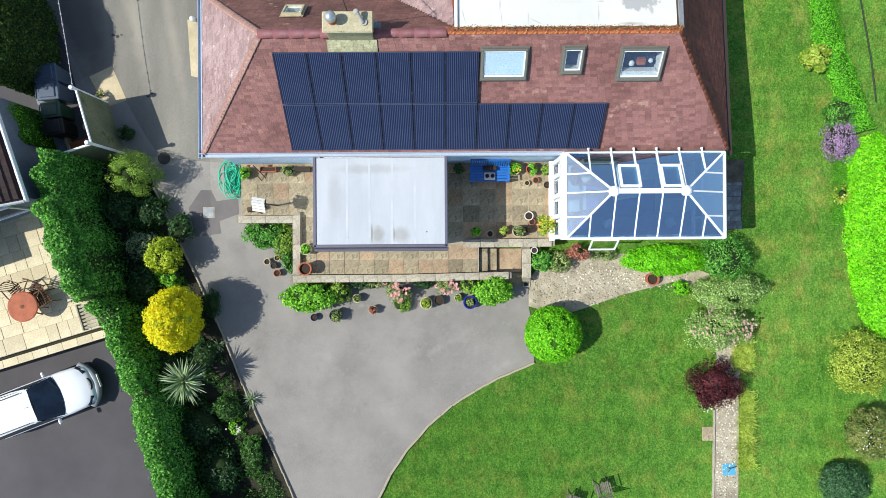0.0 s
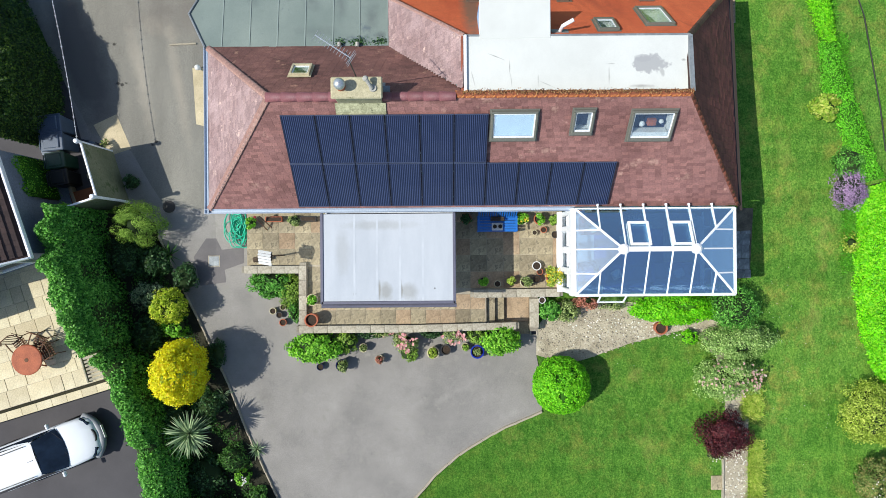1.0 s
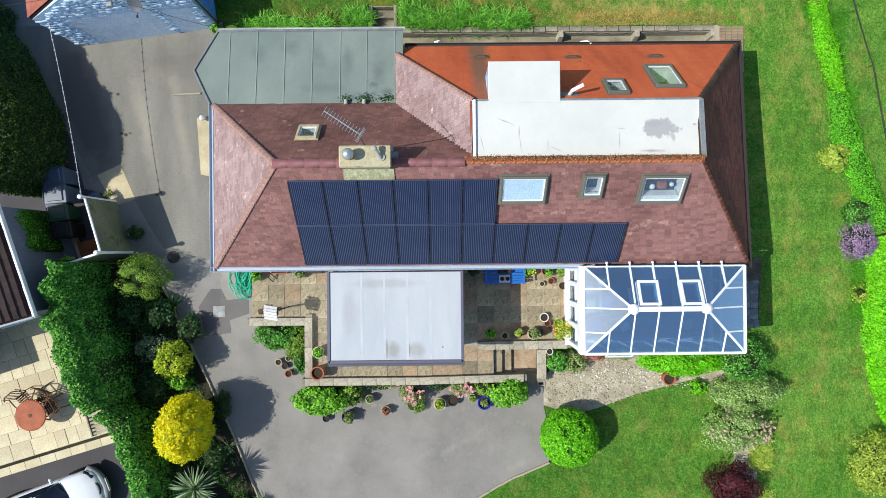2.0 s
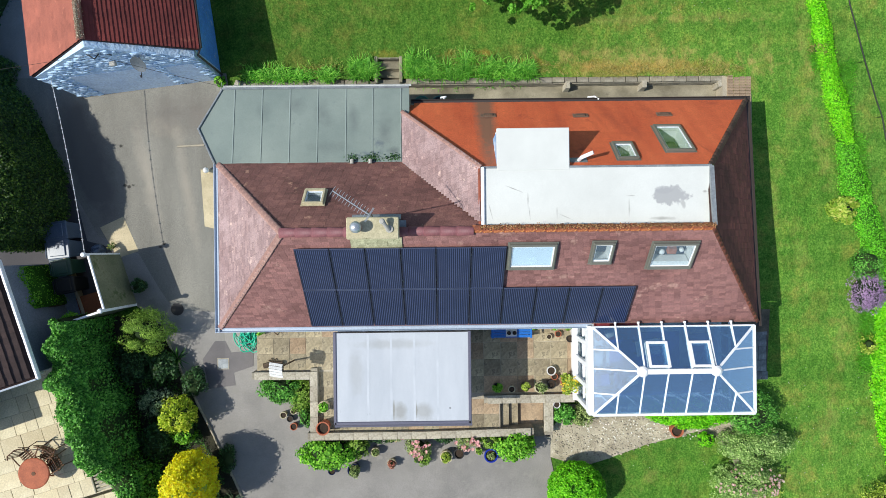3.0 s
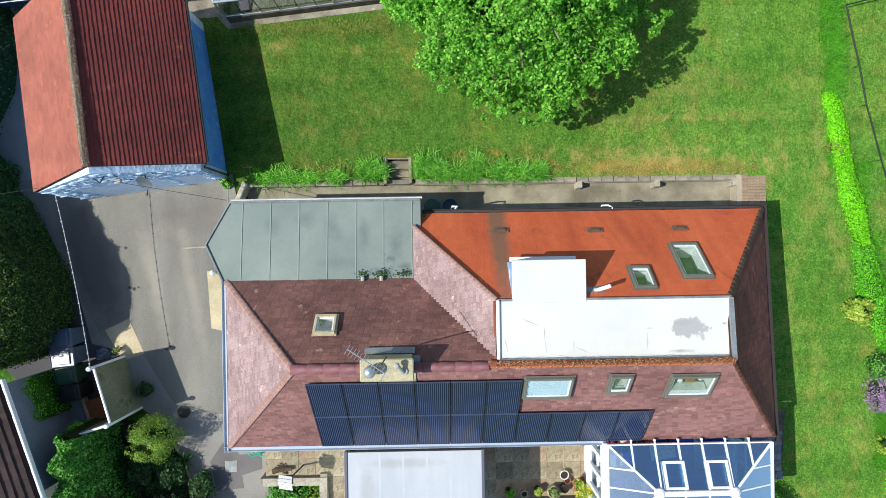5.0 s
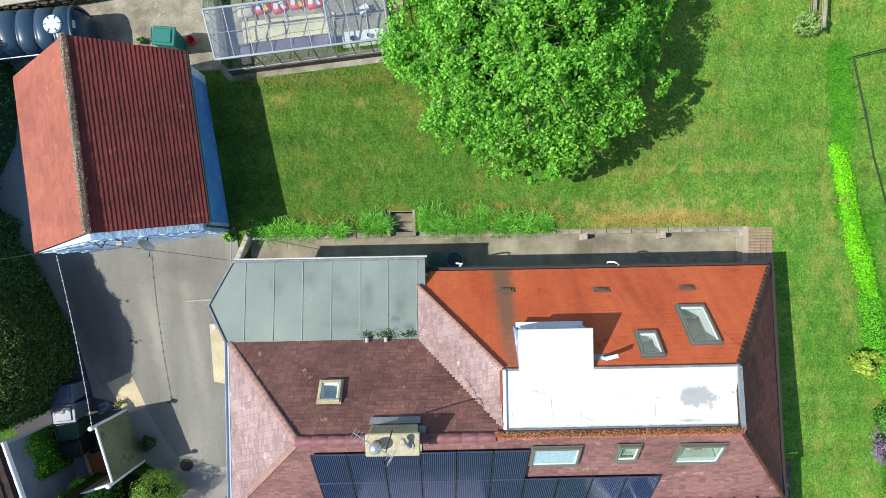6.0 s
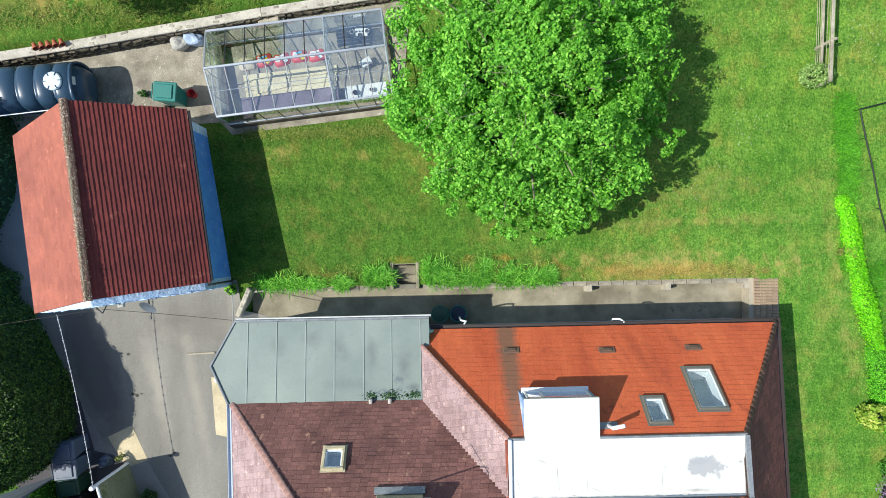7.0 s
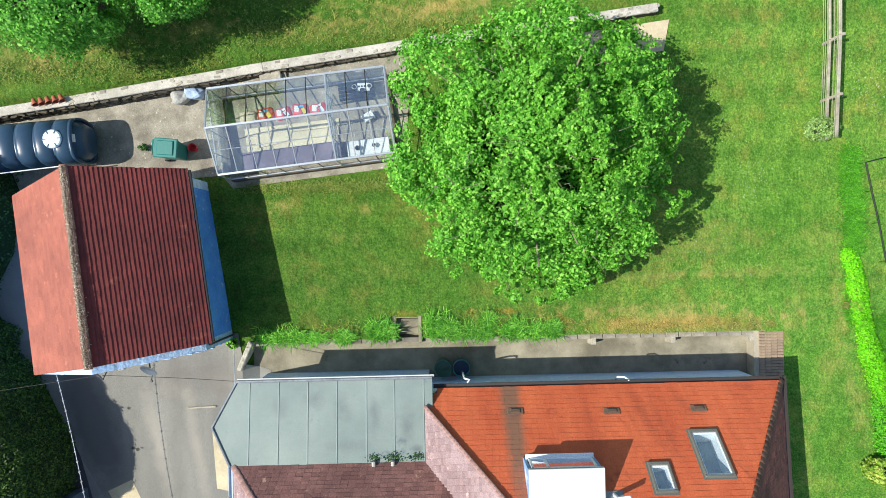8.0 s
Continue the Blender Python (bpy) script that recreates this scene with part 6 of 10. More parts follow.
wire("white cable with pale clips slung over the lane", [(-13.55, 11.42, 2.3), (-12.86, 5.7, 1.75)], 0.008, M["cable_white"], 0.1, 17)
wire("thin dark wire from barn to lean-to", [(-11.2, 11.72, 3.9), (-7.95, 11.15, 2.5)], 0.007, M["cable_dark"], 0.1)
wire("thin dark wire from the barn to the hedge", [(-11.3, 11.72, 3.9), (-19.6, 10.6, 3.9)], 0.006, M["cable_dark"], 0.1)
wire("short pale rope from plant pot to lean-to", [(-8.75, 11.95, 0.2), (-7.95, 11.05, 2.42)], 0.012, M["cable_white"], 0.03)
br = thing("wall_bracket", "dark metal wire bracket on the barn gable", "bracket", (-11.2, 11.72, 3.85), 8.9)
bm = bmesh.new()
tube(bm, [(-0.3, 0.14, -0.1), (0, -0.12, 0.05), (0.06, 0.16, -0.2), (0.36, 0.06, -0.3)], 0.025, 6)
part("arm", bm, M["alu_dark"], br)
ob = shrub("potted_plant", "small green plant in a pot by the barn corner", (-8.78, 11.95), (0.22, 0.22, 0.25), 500, 0.09, M["leaf_bush"], 71, 12, category="plant")

# ---- back path: sunken, with its retaining wall ----
rw = thing("retaining_wall", "low blockwork retaining wall with concrete piers", "garden wall", kind="structure")
bm = bmesh.new()
box(bm, (3.5, 11.93, -0.18), (13.2, 0.16, 0.5))
box(bm, (-5.75, 11.9, -0.2), (5.2, 0.14, 0.44))
part("backing", bm, M["mortar"], rw)
bm = bmesh.new()
box(bm, (0, 0, 0), (0.43, 0.24, 0.09), bev=0.012)
block = mesh_of("coping_block", bm, M["brick_block"])
rg = random.Random(8)
for x in np.arange(-8.1, 10.0, 0.45):
    if -3.2 < x < -2.05:
        continue
    ob = new("coping_block", block)
    ob.parent = rw
    ob.matrix_basis = pose(x, 11.95 + rg.uniform(-0.01, 0.01), (0.11 if x > -2 else 0.04) + rg.uniform(-0.01, 0.01), 0, 0, rg.uniform(-1.5, 1.5))
bm = bmesh.new()
box(bm, (0, 0, 0), (0.225, 0.05, 0.085), bev=0.006)
face = mesh_of("brick", bm, M["brick_block"])
for row in range(4):
    for x in np.arange(-2.0 + 0.12 * (row % 2), 9.7, 0.235):
        ob = new("brick", face)
        ob.parent = rw
        ob.matrix_basis = pose(x, 11.835 + rg.uniform(-0.006, 0.006), -0.3 + 0.096 * row, rg.uniform(-2, 2), 0, 0)
for x in (3.95, 6.78, 9.6):
    bm = bmesh.new()
    box(bm, (x, 11.75, -0.1), (0.22, 0.32, 0.5), bev=0.015, taper=0.8)
    part("pier", bm, M["coping"], rw, "sloping concrete pier")
bp = thing("brick_landing", "small landing of worn brown bricks at the path's end", "landing", kind="structure")
bm = bmesh.new()
box(bm, (10.17, 11.25, -0.08), (1.06, 1.98, 0.5))
part("backing", bm, M["concrete"], bp)
bm = bmesh.new()
box(bm, (0, 0, 0), (0.205, 0.095, 0.06), bev=0.006)
bk = mesh_of("brick", bm, M["landing_brick"])
for i in range(4):
    for j in range(18):
        ob = new("brick", bk)
        ob.parent = bp
        ob.matrix_basis = pose(9.91 + i * 0.218, 10.34 + j * 0.105, 0.19 + rg.uniform(-0.006, 0.006), 0, 0, rg.uniform(-2, 2))
st = thing("garden_steps", "short flight of worn stone steps beside a pale landing", "steps", kind="structure")
GS = G(-2.6, 12.4)
for k in range(3):
    bm = bmesh.new()
    box(bm, (-2.63, 11.98 + k * 0.28, -0.36 + k * 0.17), (0.78, 0.3, 0.24), bev=0.02)
    part("step", bm, M["path_stained"], st)
bm = bmesh.new()
box(bm, (-2.63, 12.83, GS - 0.17), (0.95, 0.2, 0.4), bev=0.02)
part("top_step", bm, M["stone"], st)
for x in (-3.08, -2.18):
    bm = bmesh.new()
    box(bm, (x, 12.33, GS - 0.21), (0.12, 0.95, 0.52), bev=0.02)
    part("step_wall", bm, M["path_stained"], st)
for x, mt, lb in ((-1.42, "bin_green", "dark green water butt with its lid on"), (-0.78, "tank_plastic", "dark open-topped water butt")):
    e = thing("water_butt", lb, "water butt", (x, 10.98, -0.33))
    bm = bmesh.new()
    lathe(bm, [(0.22, 0), (0.27, 0.4), (0.28, 0.85), (0.29, 0.88), (0.26, 0.88), (0.25, 0.6), (0.0005, 0.6)], n=24)
    part("barrel", bm, M[mt], e)
    bm = bmesh.new()
    tube(bm, [(0.29 * math.cos(a), 0.29 * math.sin(a), 0.88) for a in np.linspace(0, 6.28, 25)], 0.015, 6, cap=False)
    part("rim", bm, M["green_plastic"], e)
    if mt == "bin_green":
        bm = bmesh.new()
        lathe(bm, [(0.28, 0.87), (0.27, 0.9), (0.0005, 0.93)], n=24)
        part("lid", bm, M["bin_green"], e)
e = thing("downpipe", "white swan-neck rainwater pipe at the eave", "pipe", (-0.65, 10.8, 2.25))
bm = bmesh.new()
tube(bm, [(0, 0, -0.3), (0.08, 0.08, -0.35), (-0.08, 0.1, -0.5), (-0.1, 0.08, -1.5)], 0.03, 8)
part("pipe", bm, M["white_frame"], e)
e = thing("downpipe", "white swan-neck rainwater pipe at the eave", "pipe", (4.6, 10.8, 2.2))
bm = bmesh.new()
tube(bm, [(0, -0.05, -0.3), (-0.14, 0.05, -0.34), (-0.34, 0.05, -0.4), (-0.36, -0.1, -0.6)], 0.03, 8)
part("pipe", bm, M["white_frame"], e)
lw = thing("lane_wall", "low pale stone wall end beside the lean-to", "garden wall", kind="structure")
bm = bmesh.new()
box(bm, (-8.35, 11.5, -0.1), (0.18, 1.1, 0.7), rz=-24, bev=0.03)
part("wall", bm, M["coping"], lw)

# long grass and dry verge along the wall
def blades(name, label, regions, n, h, mat, seed, wide=0.018, clump=0.12):
    """Grass in tussocks: arching blades about scattered centres."""
    rng = np.random.default_rng(seed)
    V, F = [], []
    for _ in range(n):
        x0, x1, y0, y1 = regions[rng.integers(0, len(regions))]
        cx, cy = rng.uniform(x0, x1), rng.uniform(y0, y1)
        tall = h * rng.uniform(0.5, 1.25)
        lean = rng.uniform(0, 6.28)
        for b in range(9):
            x, y = cx + rng.normal(0, clump * 0.5), cy + rng.normal(0, clump * 0.5)
            z = G(x, y)
            L = tall * rng.uniform(0.6, 1.1)
            t = lean + rng.normal(0, 1.5)
            dx, dy = math.cos(t), math.sin(t)
            px, py = -dy * wide, dx * wide
            m1, m2 = L * 0.35, L * rng.uniform(0.5, 0.95)
            o = len(V)
            V += [(x - px, y - py, z), (x + px, y + py, z), (x + dx * m1 + px, y + dy * m1 + py, z + L * 0.5), (x + dx * m1 - px, y + dy * m1 - py, z + L * 0.5),
                  (x + dx * m2, y + dy * m2, z + L * 0.45), (x + dx * m2 + px * 0.2, y + dy * m2, z + L * 0.43)]
            F += [(o, o + 1, o + 2, o + 3), (o + 3, o + 2, o + 5, o + 4)]
    ob = raw(name, V, F, mat)
    return tagged(ob, label, "grass", kind="stuff")

blades("long_grass", "long arching green grass hanging over the wall", [(-8.0, -6.4, 11.95, 12.35), (-6.6, -5.3, 11.98, 12.2), (-5.0, -4.6, 12.0, 12.2), (-4.0, -3.1, 12.0, 12.6), (-3.9, -3.2, 12.1, 12.5), (-1.95, -1.4, 12.0, 12.8), (-1.3, -0.9, 11.98, 12.6), (-0.7, 0.2, 11.95, 12.45), (0.0, 0.5, 12.1, 12.8), (0.7, 1.5, 11.95, 12.5), (1.7, 2.1, 11.98, 12.35), (2.3, 2.6, 12.05, 12.35)], 700, 0.42, M["grass_blade"], 31, 0.009, 0.2)
blades("mixed_grass", "yellowing tufts among the long grass", [(-0.9, 0.9, 12.4, 12.9), (-5.8, -4.4, 12.2, 12.5), (1.2, 2.8, 12.1, 12.6), (-0.4, 0.2, 12.4, 12.9)], 170, 0.22, M["grass_mixed"], 35, 0.007, 0.22)
blades("dry_grass", "short dry straw-coloured grass on the verge", [(2.8, 9.9, 12.05, 12.6), (5.0, 10.4, 12.05, 12.35)], 420, 0.08, M["grass_dry"], 32, 0.006)
blades("rough_grass", "tussocky grass below the stone wall", [(-8.2, -2.8, 17.2, 17.5), (-16, -9, 20.9, 21.6), (-8, 2, 22.0, 22.8), (-16, -2, 21.5, 24.5), (-16, -2, 21.5, 24.5)], 1900, 0.13, M["grass_mixed"], 33, 0.007)
blades("path_grass", "yellow-green tufts beside the straight path", [(11.5, 11.95, -8.6, -5.6), (11.3, 11.9, -4.7, -3.4)], 520, 0.34, M["grass_lime"], 34, 0.01)

# ---- stone boundary wall ----
def stone_wall(name, label, pts, w, zt, drop, n_face, seed):
    e = thing(name, label, "stone wall", kind="structure")
    rng = random.Random(seed)
    bm = bmesh.new()
    for (x0, y0), (x1, y1) in zip(pts, pts[1:]):
        d = math.hypot(x1 - x0, y1 - y0)
        box(bm, ((x0 + x1) / 2, (y0 + y1) / 2, zt - drop / 2 - 0.05), (d, w * 0.9, drop), rz=math.degrees(math.atan2(y1 - y0, x1 - x0)))
    part("core", bm, M["stone_dark"], e)
    bm = bmesh.new()
    for (x0, y0), (x1, y1) in zip(pts, pts[1:]):
        d = math.hypot(x1 - x0, y1 - y0)
        box(bm, ((x0 + x1) / 2, (y0 + y1) / 2, zt + 0.0), (d, w * 0.96, 0.1), rz=math.degrees(math.atan2(y1 - y0, x1 - x0)), bev=0.02)
    part("mortar_cap", bm, M["lime_mortar"], e)
    meshes = []
    for k in range(6):
        bm = bmesh.new()
        box(bm, (0, 0, 0), (0.27, 0.17, 0.13), bev=0.04)
        for v in bm.verts:
            v.co += Vector((rng.uniform(-0.02, 0.02), rng.uniform(-0.02, 0.02), rng.uniform(-0.012, 0.012)))
        meshes.append((mesh_of("stone", bm, M["stone"])))
    dark = []
    for k in range(5):
        bm = bmesh.new()
        box(bm, (0, 0, 0), (0.26, 0.1, 0.12), bev=0.03)
        for v in bm.verts:
            v.co += Vector((rng.uniform(-0.02, 0.02), rng.uniform(-0.015, 0.015), rng.uniform(-0.015, 0.015)))
        dark.append(mesh_of("stone", bm, M["stone_dark"]))
    for (x0, y0), (x1, y1) in zip(pts, pts[1:]):
        d = math.hypot(x1 - x0, y1 - y0)
        ang = math.atan2(y1 - y0, x1 - x0)
        s = 0.0
        while s < d:
            L = rng.uniform(0.22, 0.42)
            for side in (-0.25, 0.25):
                x = x0 + (s + L / 2 + side * 0.2) * math.cos(ang) - side * w * math.sin(ang)
                y = y0 + (s + L / 2 + side * 0.2) * math.sin(ang) + side * w * math.cos(ang)
                ob = new("stone", rng.choice(meshes))
                ob.parent = e
                ob.matrix_basis = pose(x, y, zt + rng.uniform(-0.045, 0.005), rng.uniform(-5, 5), rng.uniform(-5, 5), math.degrees(ang) + rng.uniform(-16, 16)) @ Matrix.Diagonal((L / 0.34, w / 0.42, 1, 1))
            s += L
        if n_face:
            for row in range(4):
                s = rng.uniform(0, 0.2)
                while s < d:
                    L = rng.uniform(0.2, 0.42)
                    x = x0 + (s + L / 2) * math.cos(ang) + w * 0.46 * math.sin(ang)
                    y = y0 + (s + L / 2) * math.sin(ang) - w * 0.46 * math.cos(ang)
                    ob = new("stone", rng.choice(dark))
                    ob.parent = e
                    ob.matrix_basis = pose(x, y, zt - 0.15 - row * 0.14 + rng.uniform(-0.05, 0.05), rng.uniform(-16, 16), rng.uniform(-16, 16), math.degrees(ang) + rng.uniform(-9, 9)) @ Matrix.Diagonal((L / 0.26, 1, 1, 1))
                    s += L
    return e

stone_wall("boundary_wall", "old rubble stone wall with pale weathered top", [(-17.5, 19.72), (-13.43, 20.3), (-7.18, 21.28), (-2.2, 21.98)], 0.32, 1.28, 0.8, True, 4)
stone_wall("boundary_wall", "old rubble stone wall with pale weathered top", [(-2.2, 21.98), (2.0, 22.5)], 0.32, 1.28, 0.8, False, 5)
stone_wall("wall_end", "short stretch of stone wall with a flat slab top", [(2.0, 22.48), (6.0, 23.05)], 0.3, 1.28, 0.7, False, 6)
for k in range(5):
    e = thing("clay_pot", "small terracotta pot lying on the stone wall", "plant pot", (-14.62 + k * 0.22, 20.22 + k * 0.03, 1.46), 8, group="pots on the wall")
    bm = bmesh.new()
    lathe(bm, [(0.06, -0.1), (0.085, 0.08), (0.095, 0.08), (0.095, 0.12), (0.08, 0.12), (0.06, -0.07), (0.0005, -0.07)], n=16, m=Euler((radians(80), 0, radians(20))).to_matrix())
    part("body", bm, M["terracotta"], e)
e = thing("stone_slab", "flat stone slab leaning by the wall", "stone slab", (-6.75, 21.0, 0.95), 8)
bm = bmesh.new()
box(bm, (0, 0, 0), (0.55, 0.5, 0.08), bev=0.02, rx=12)
part("slab", bm, M["concrete"], e)

# ---- greenhouse ----
gh = thing("greenhouse", "metal-framed greenhouse on a low brick base", "greenhouse", (-8.42, 17.62, 0.6), 6.3)
GL_, GW, GE, GR = 5.65, 2.75, 1.55, 2.15
def gbar(a, b, w=0.04, name="glazing_bar", mat="alu"):
    return bar(a, b, w, w, name, mat, gh)
bm = bmesh.new()
box(bm, (GL_ / 2, 0, 0.15), (GL_, 0.12, 0.5))
box(bm, (GL_ / 2, GW, 0.15), (GL_, 0.12, 0.5))
box(bm, (0, GW / 2, 0.15), (0.12, GW - 0.12, 0.5))
box(bm, (GL_, GW / 2, 0.15), (0.12, GW - 0.12, 0.5))
part("base_wall", bm, M["stone_dark"], gh)
for y in (0, GW):
    gbar((0, y, 0.42), (GL_, y, 0.42), 0.05, "sill")
    gbar((0, y, GE), (GL_, y, GE), 0.07, "eaves_rail")
gbar((0, GW / 2, GR), (GL_, GW / 2, GR), 0.07, "ridge_rail")
NB = 9
for k in range(NB + 1):
    x = GL_ * k / NB
    thick = 0.05 if k in (0, NB, 6) else 0.03
    mt = "alu" if k in (0, NB, 6) else "alu_dark"
    # front slope bars get bright metal for the sun on them
    mt_sunlit = "alu"
    gbar((x, 0, 0.4), (x, 0, GE), thick, mat=mt)
    gbar((x, GW, 0.4), (x, GW, GE), thick, mat=mt)
    gbar((x, 0, GE), (x, GW / 2, GR), thick, mat=mt_sunlit)
    gbar((x, GW, GE), (x, GW / 2, GR), thick, mat=mt)
for x in (0, GL_, GL_ * 6 / NB):
    for y in (GW * 0.25, GW * 0.5, GW * 0.75):
        gbar((x, y, 0.0), (x, y, GE + (GR - GE) * (1 - abs(y - GW / 2) / (GW / 2))), 0.035)
    gbar((x, 0, 1.1), (x, GW, 1.1), 0.03)
    gbar((x, 0, GE), (x, GW, GE), 0.04)
gbar((0, 0.72, (GE + GR) / 2), (GL_, 0.72, (GE + GR) / 2), 0.02)
for k in range(NB):
    x0, x1 = GL_ * k / NB + 0.02, GL_ * (k + 1) / NB - 0.02
    for pts in ([(x0, 0, 0.44), (x1, 0, 0.44), (x1, 0, GE), (x0, 0, GE)], [(x0, GW, 0.44), (x1, GW, 0.44), (x1, GW, GE), (x0, GW, GE)],
                [(x0, 0.02, GE), (x1, 0.02, GE), (x1, GW / 2, GR), (x0, GW / 2, GR)], [(x0, GW - 0.02, GE), (x1, GW - 0.02, GE), (x1, GW / 2, GR), (x0, GW / 2, GR)]):
        pane(pts, "glass_green", gh)
for x in (0.01, GL_ - 0.01, GL_ * 6 / NB):
    pane([(x, 0, 0.44), (x, GW, 0.44), (x, GW, GE), (x, GW / 2, GR), (x, 0, GE)], "glass_green", gh, "end_pane")
bm = bmesh.new()
box(bm, (GL_ / 2, GW / 2, -0.12), (GL_ - 0.1, GW - 0.1, 0.3))
part("floor", bm, M["concrete_pale"], gh)
def in_gh(x, y, z):
    a = radians(6.3)
    return (-8.42 + x * math.cos(a) - y * math.sin(a), 17.62 + x * math.sin(a) + y * math.cos(a), 0.63 + z)
def staging(x, y, lx, ly, h, mat, label, solid=False):
    e = thing("staging", label, "bench", in_gh(x, y, 0), 6.3)
    for sx in (-1, 1):
        for sy in (-1, 1):
            bm = bmesh.new()
            box(bm, (sx * (lx / 2 - 0.05), sy * (ly / 2 - 0.05), h / 2), (0.05, 0.05, h))
            part("leg", bm, M["wood_grey"], e)
    n = 1 if solid else max(2, round(ly / 0.12))
    for k in range(n):
        bm = bmesh.new()
        box(bm, (0, -ly / 2 + (k + 0.5) * ly / n, h + 0.01), (lx, ly / n - 0.015, 0.025), bev=0.004)
        part("top" if solid else "slat", bm, M[mat], e)
staging(2.15, 0.45, 3.3, 0.72, 0.45, "staging_cloth", "low greenhouse bench under a dull purple cloth", True)
staging(4.75, 0.42, 1.4, 0.55, 0.65, "white_tray", "white-topped potting bench with wooden legs", True)
staging(4.6, 2.35, 1.2, 0.6, 0.6, "alu_dark", "dark slatted greenhouse shelf")
for k in range(5):
    pale = k == 0
    e = thing("compost_bag", "crumpled pinkish plastic bag on the greenhouse floor" if pale else "red and white printed plastic bag of compost", "compost bag", in_gh(0.8 + k * 0.6, 2.02 + (k % 2) * 0.04, 0.05), 5.6 + (k % 3) * 6, group="compost bags")
    bm = bmesh.new()
    box(bm, (0, 0, 0.1), (0.58, 0.42, 0.19), bev=0.07)
    for v in bm.verts:
        v.co += Vector((0, 0, 0.05 * noise.noise(v.co * 5 + Vector((k, 0, 0)))))
    part("bag", bm, M["cream_cloth"] if pale else M["bag_pink"], e, smooth=True)
    for c, sz, r, mt in (((-0.13, 0.04, 0.205), (0.16, 0.2, 0.006), -14, "white_tray"), ((0.1, -0.05, 0.206), (0.13, 0.2, 0.006), 24, "petal_yellow" if k % 2 else "tank_lid"), ((0.02, 0.1, 0.207), (0.2, 0.07, 0.006), 8, "cyan_slab" if k % 2 else "white_tray")):
        if not pale:
            bm = bmesh.new()
            box(bm, c, sz, rz=r)
            part("print", bm, M[mt], e)
e = thing("watering_can", "bright green plastic watering can", "watering can", in_gh(0.8, 0.62, 0.03), 30)
bm = bmesh.new()
lathe(bm, [(0.14, 0), (0.16, 0.28), (0.13, 0.32), (0.0005, 0.32)], n=16)
tube(bm, [(0.1, 0, 0.06), (0.34, 0, 0.3)], 0.02, 6)
part("body", bm, M["hose_green"], e)
bm = bmesh.new()
tube(bm, [(-0.12, 0, 0.06), (-0.22, 0, 0.2), (-0.06, 0, 0.36), (0.08, 0, 0.27)], 0.014, 6)
part("handle", bm, M["hose_green"], e)
for k, (x, y) in enumerate([(4.3, 2.35), (4.55, 2.45), (4.8, 2.3), (5.05, 2.42), (4.4, 0.42), (4.95, 0.45)]):
    pot(in_gh(x, y, 0.63 if y > 1 else 0.68), 0.08, 0.12, M["white_tray"] if k % 2 else M["black_plastic"], "small plastic plant pot on the staging", group="seedling pots")
e = thing("white_stool", "white plastic step stool", "stool", in_gh(4.85, 1.5, 0.03), 30)
bm = bmesh.new()
box(bm, (0, 0, 0.38), (0.4, 0.26, 0.04), bev=0.015)
part("top", bm, M["white_tray"], e)
for sx in (-1, 1):
    for sy in (-1, 1):
        bm = bmesh.new()
        box(bm, (sx * 0.17, sy * 0.1, 0.18), (0.04, 0.04, 0.36))
        part("leg", bm, M["white_tray"], e)
e = thing("planting_trough", "pale wooden planting trough in the greenhouse", "trough", in_gh(2.2, 1.22, 0.0), 5.6)
bm = bmesh.new()
for k in range(3):
    bm = bmesh.new()
    box(bm, (0.02 * (k - 1), -0.28 + k * 0.28, 0.1), (3.1 + 0.06 * k, 0.27, 0.2), bev=0.01)
    part("board", bm, M["slab_cream"], e)
e = thing("loose_board", "pale loose plywood board leaning over the trough", "board", in_gh(1.5, 1.25, 0.22), 12)
bm = bmesh.new()
box(bm, (0, 0, 0.012), (1.15, 0.5, 0.022), bev=0.003)
part("sheet", bm, M["slab_cream"], e)
rg = random.Random(77)
for k in range(16):
    x, y = 0.9 + 2.7 * (k + 0.5) / 16, 2.42 + rg.uniform(-0.06, 0.16)
    pot(in_gh(x, y, 0.03), rg.uniform(0.06, 0.11), rg.uniform(0.1, 0.16), M[("white_tray", "black_plastic", "slab_cream", "alu_dark")[k % 4]], "plant pot on the greenhouse floor", group="floor pots")
e = thing("seed_tray", "shallow white seed tray on the dark shelf", "seed tray", in_gh(4.85, 2.42, 0.64), 2)
bm = bmesh.new()
box(bm, (0, 0, 0.03), (0.42, 0.26, 0.05), bev=0.01)
part("tray", bm, M["white_tray"], e)
for k in range(4):
    bm = bmesh.new()
    lathe(bm, [(0.035, 0.055), (0.035, 0.062), (0.0005, 0.062)], (-0.15 + 0.1 * k, 0.02, 0), 10)
    part("cell", bm, M["black_plastic"], e)
e = thing("folded_cloth", "pale grey crumpled plastic sheet on the greenhouse floor", "plastic sheet", in_gh(4.45, 1.35, 0.03), 8)
bm = bmesh.new()
box(bm, (0, 0, 0.03), (0.5, 0.6, 0.05), bev=0.02)
part("sheet", bm, M["slab_cream"], e)

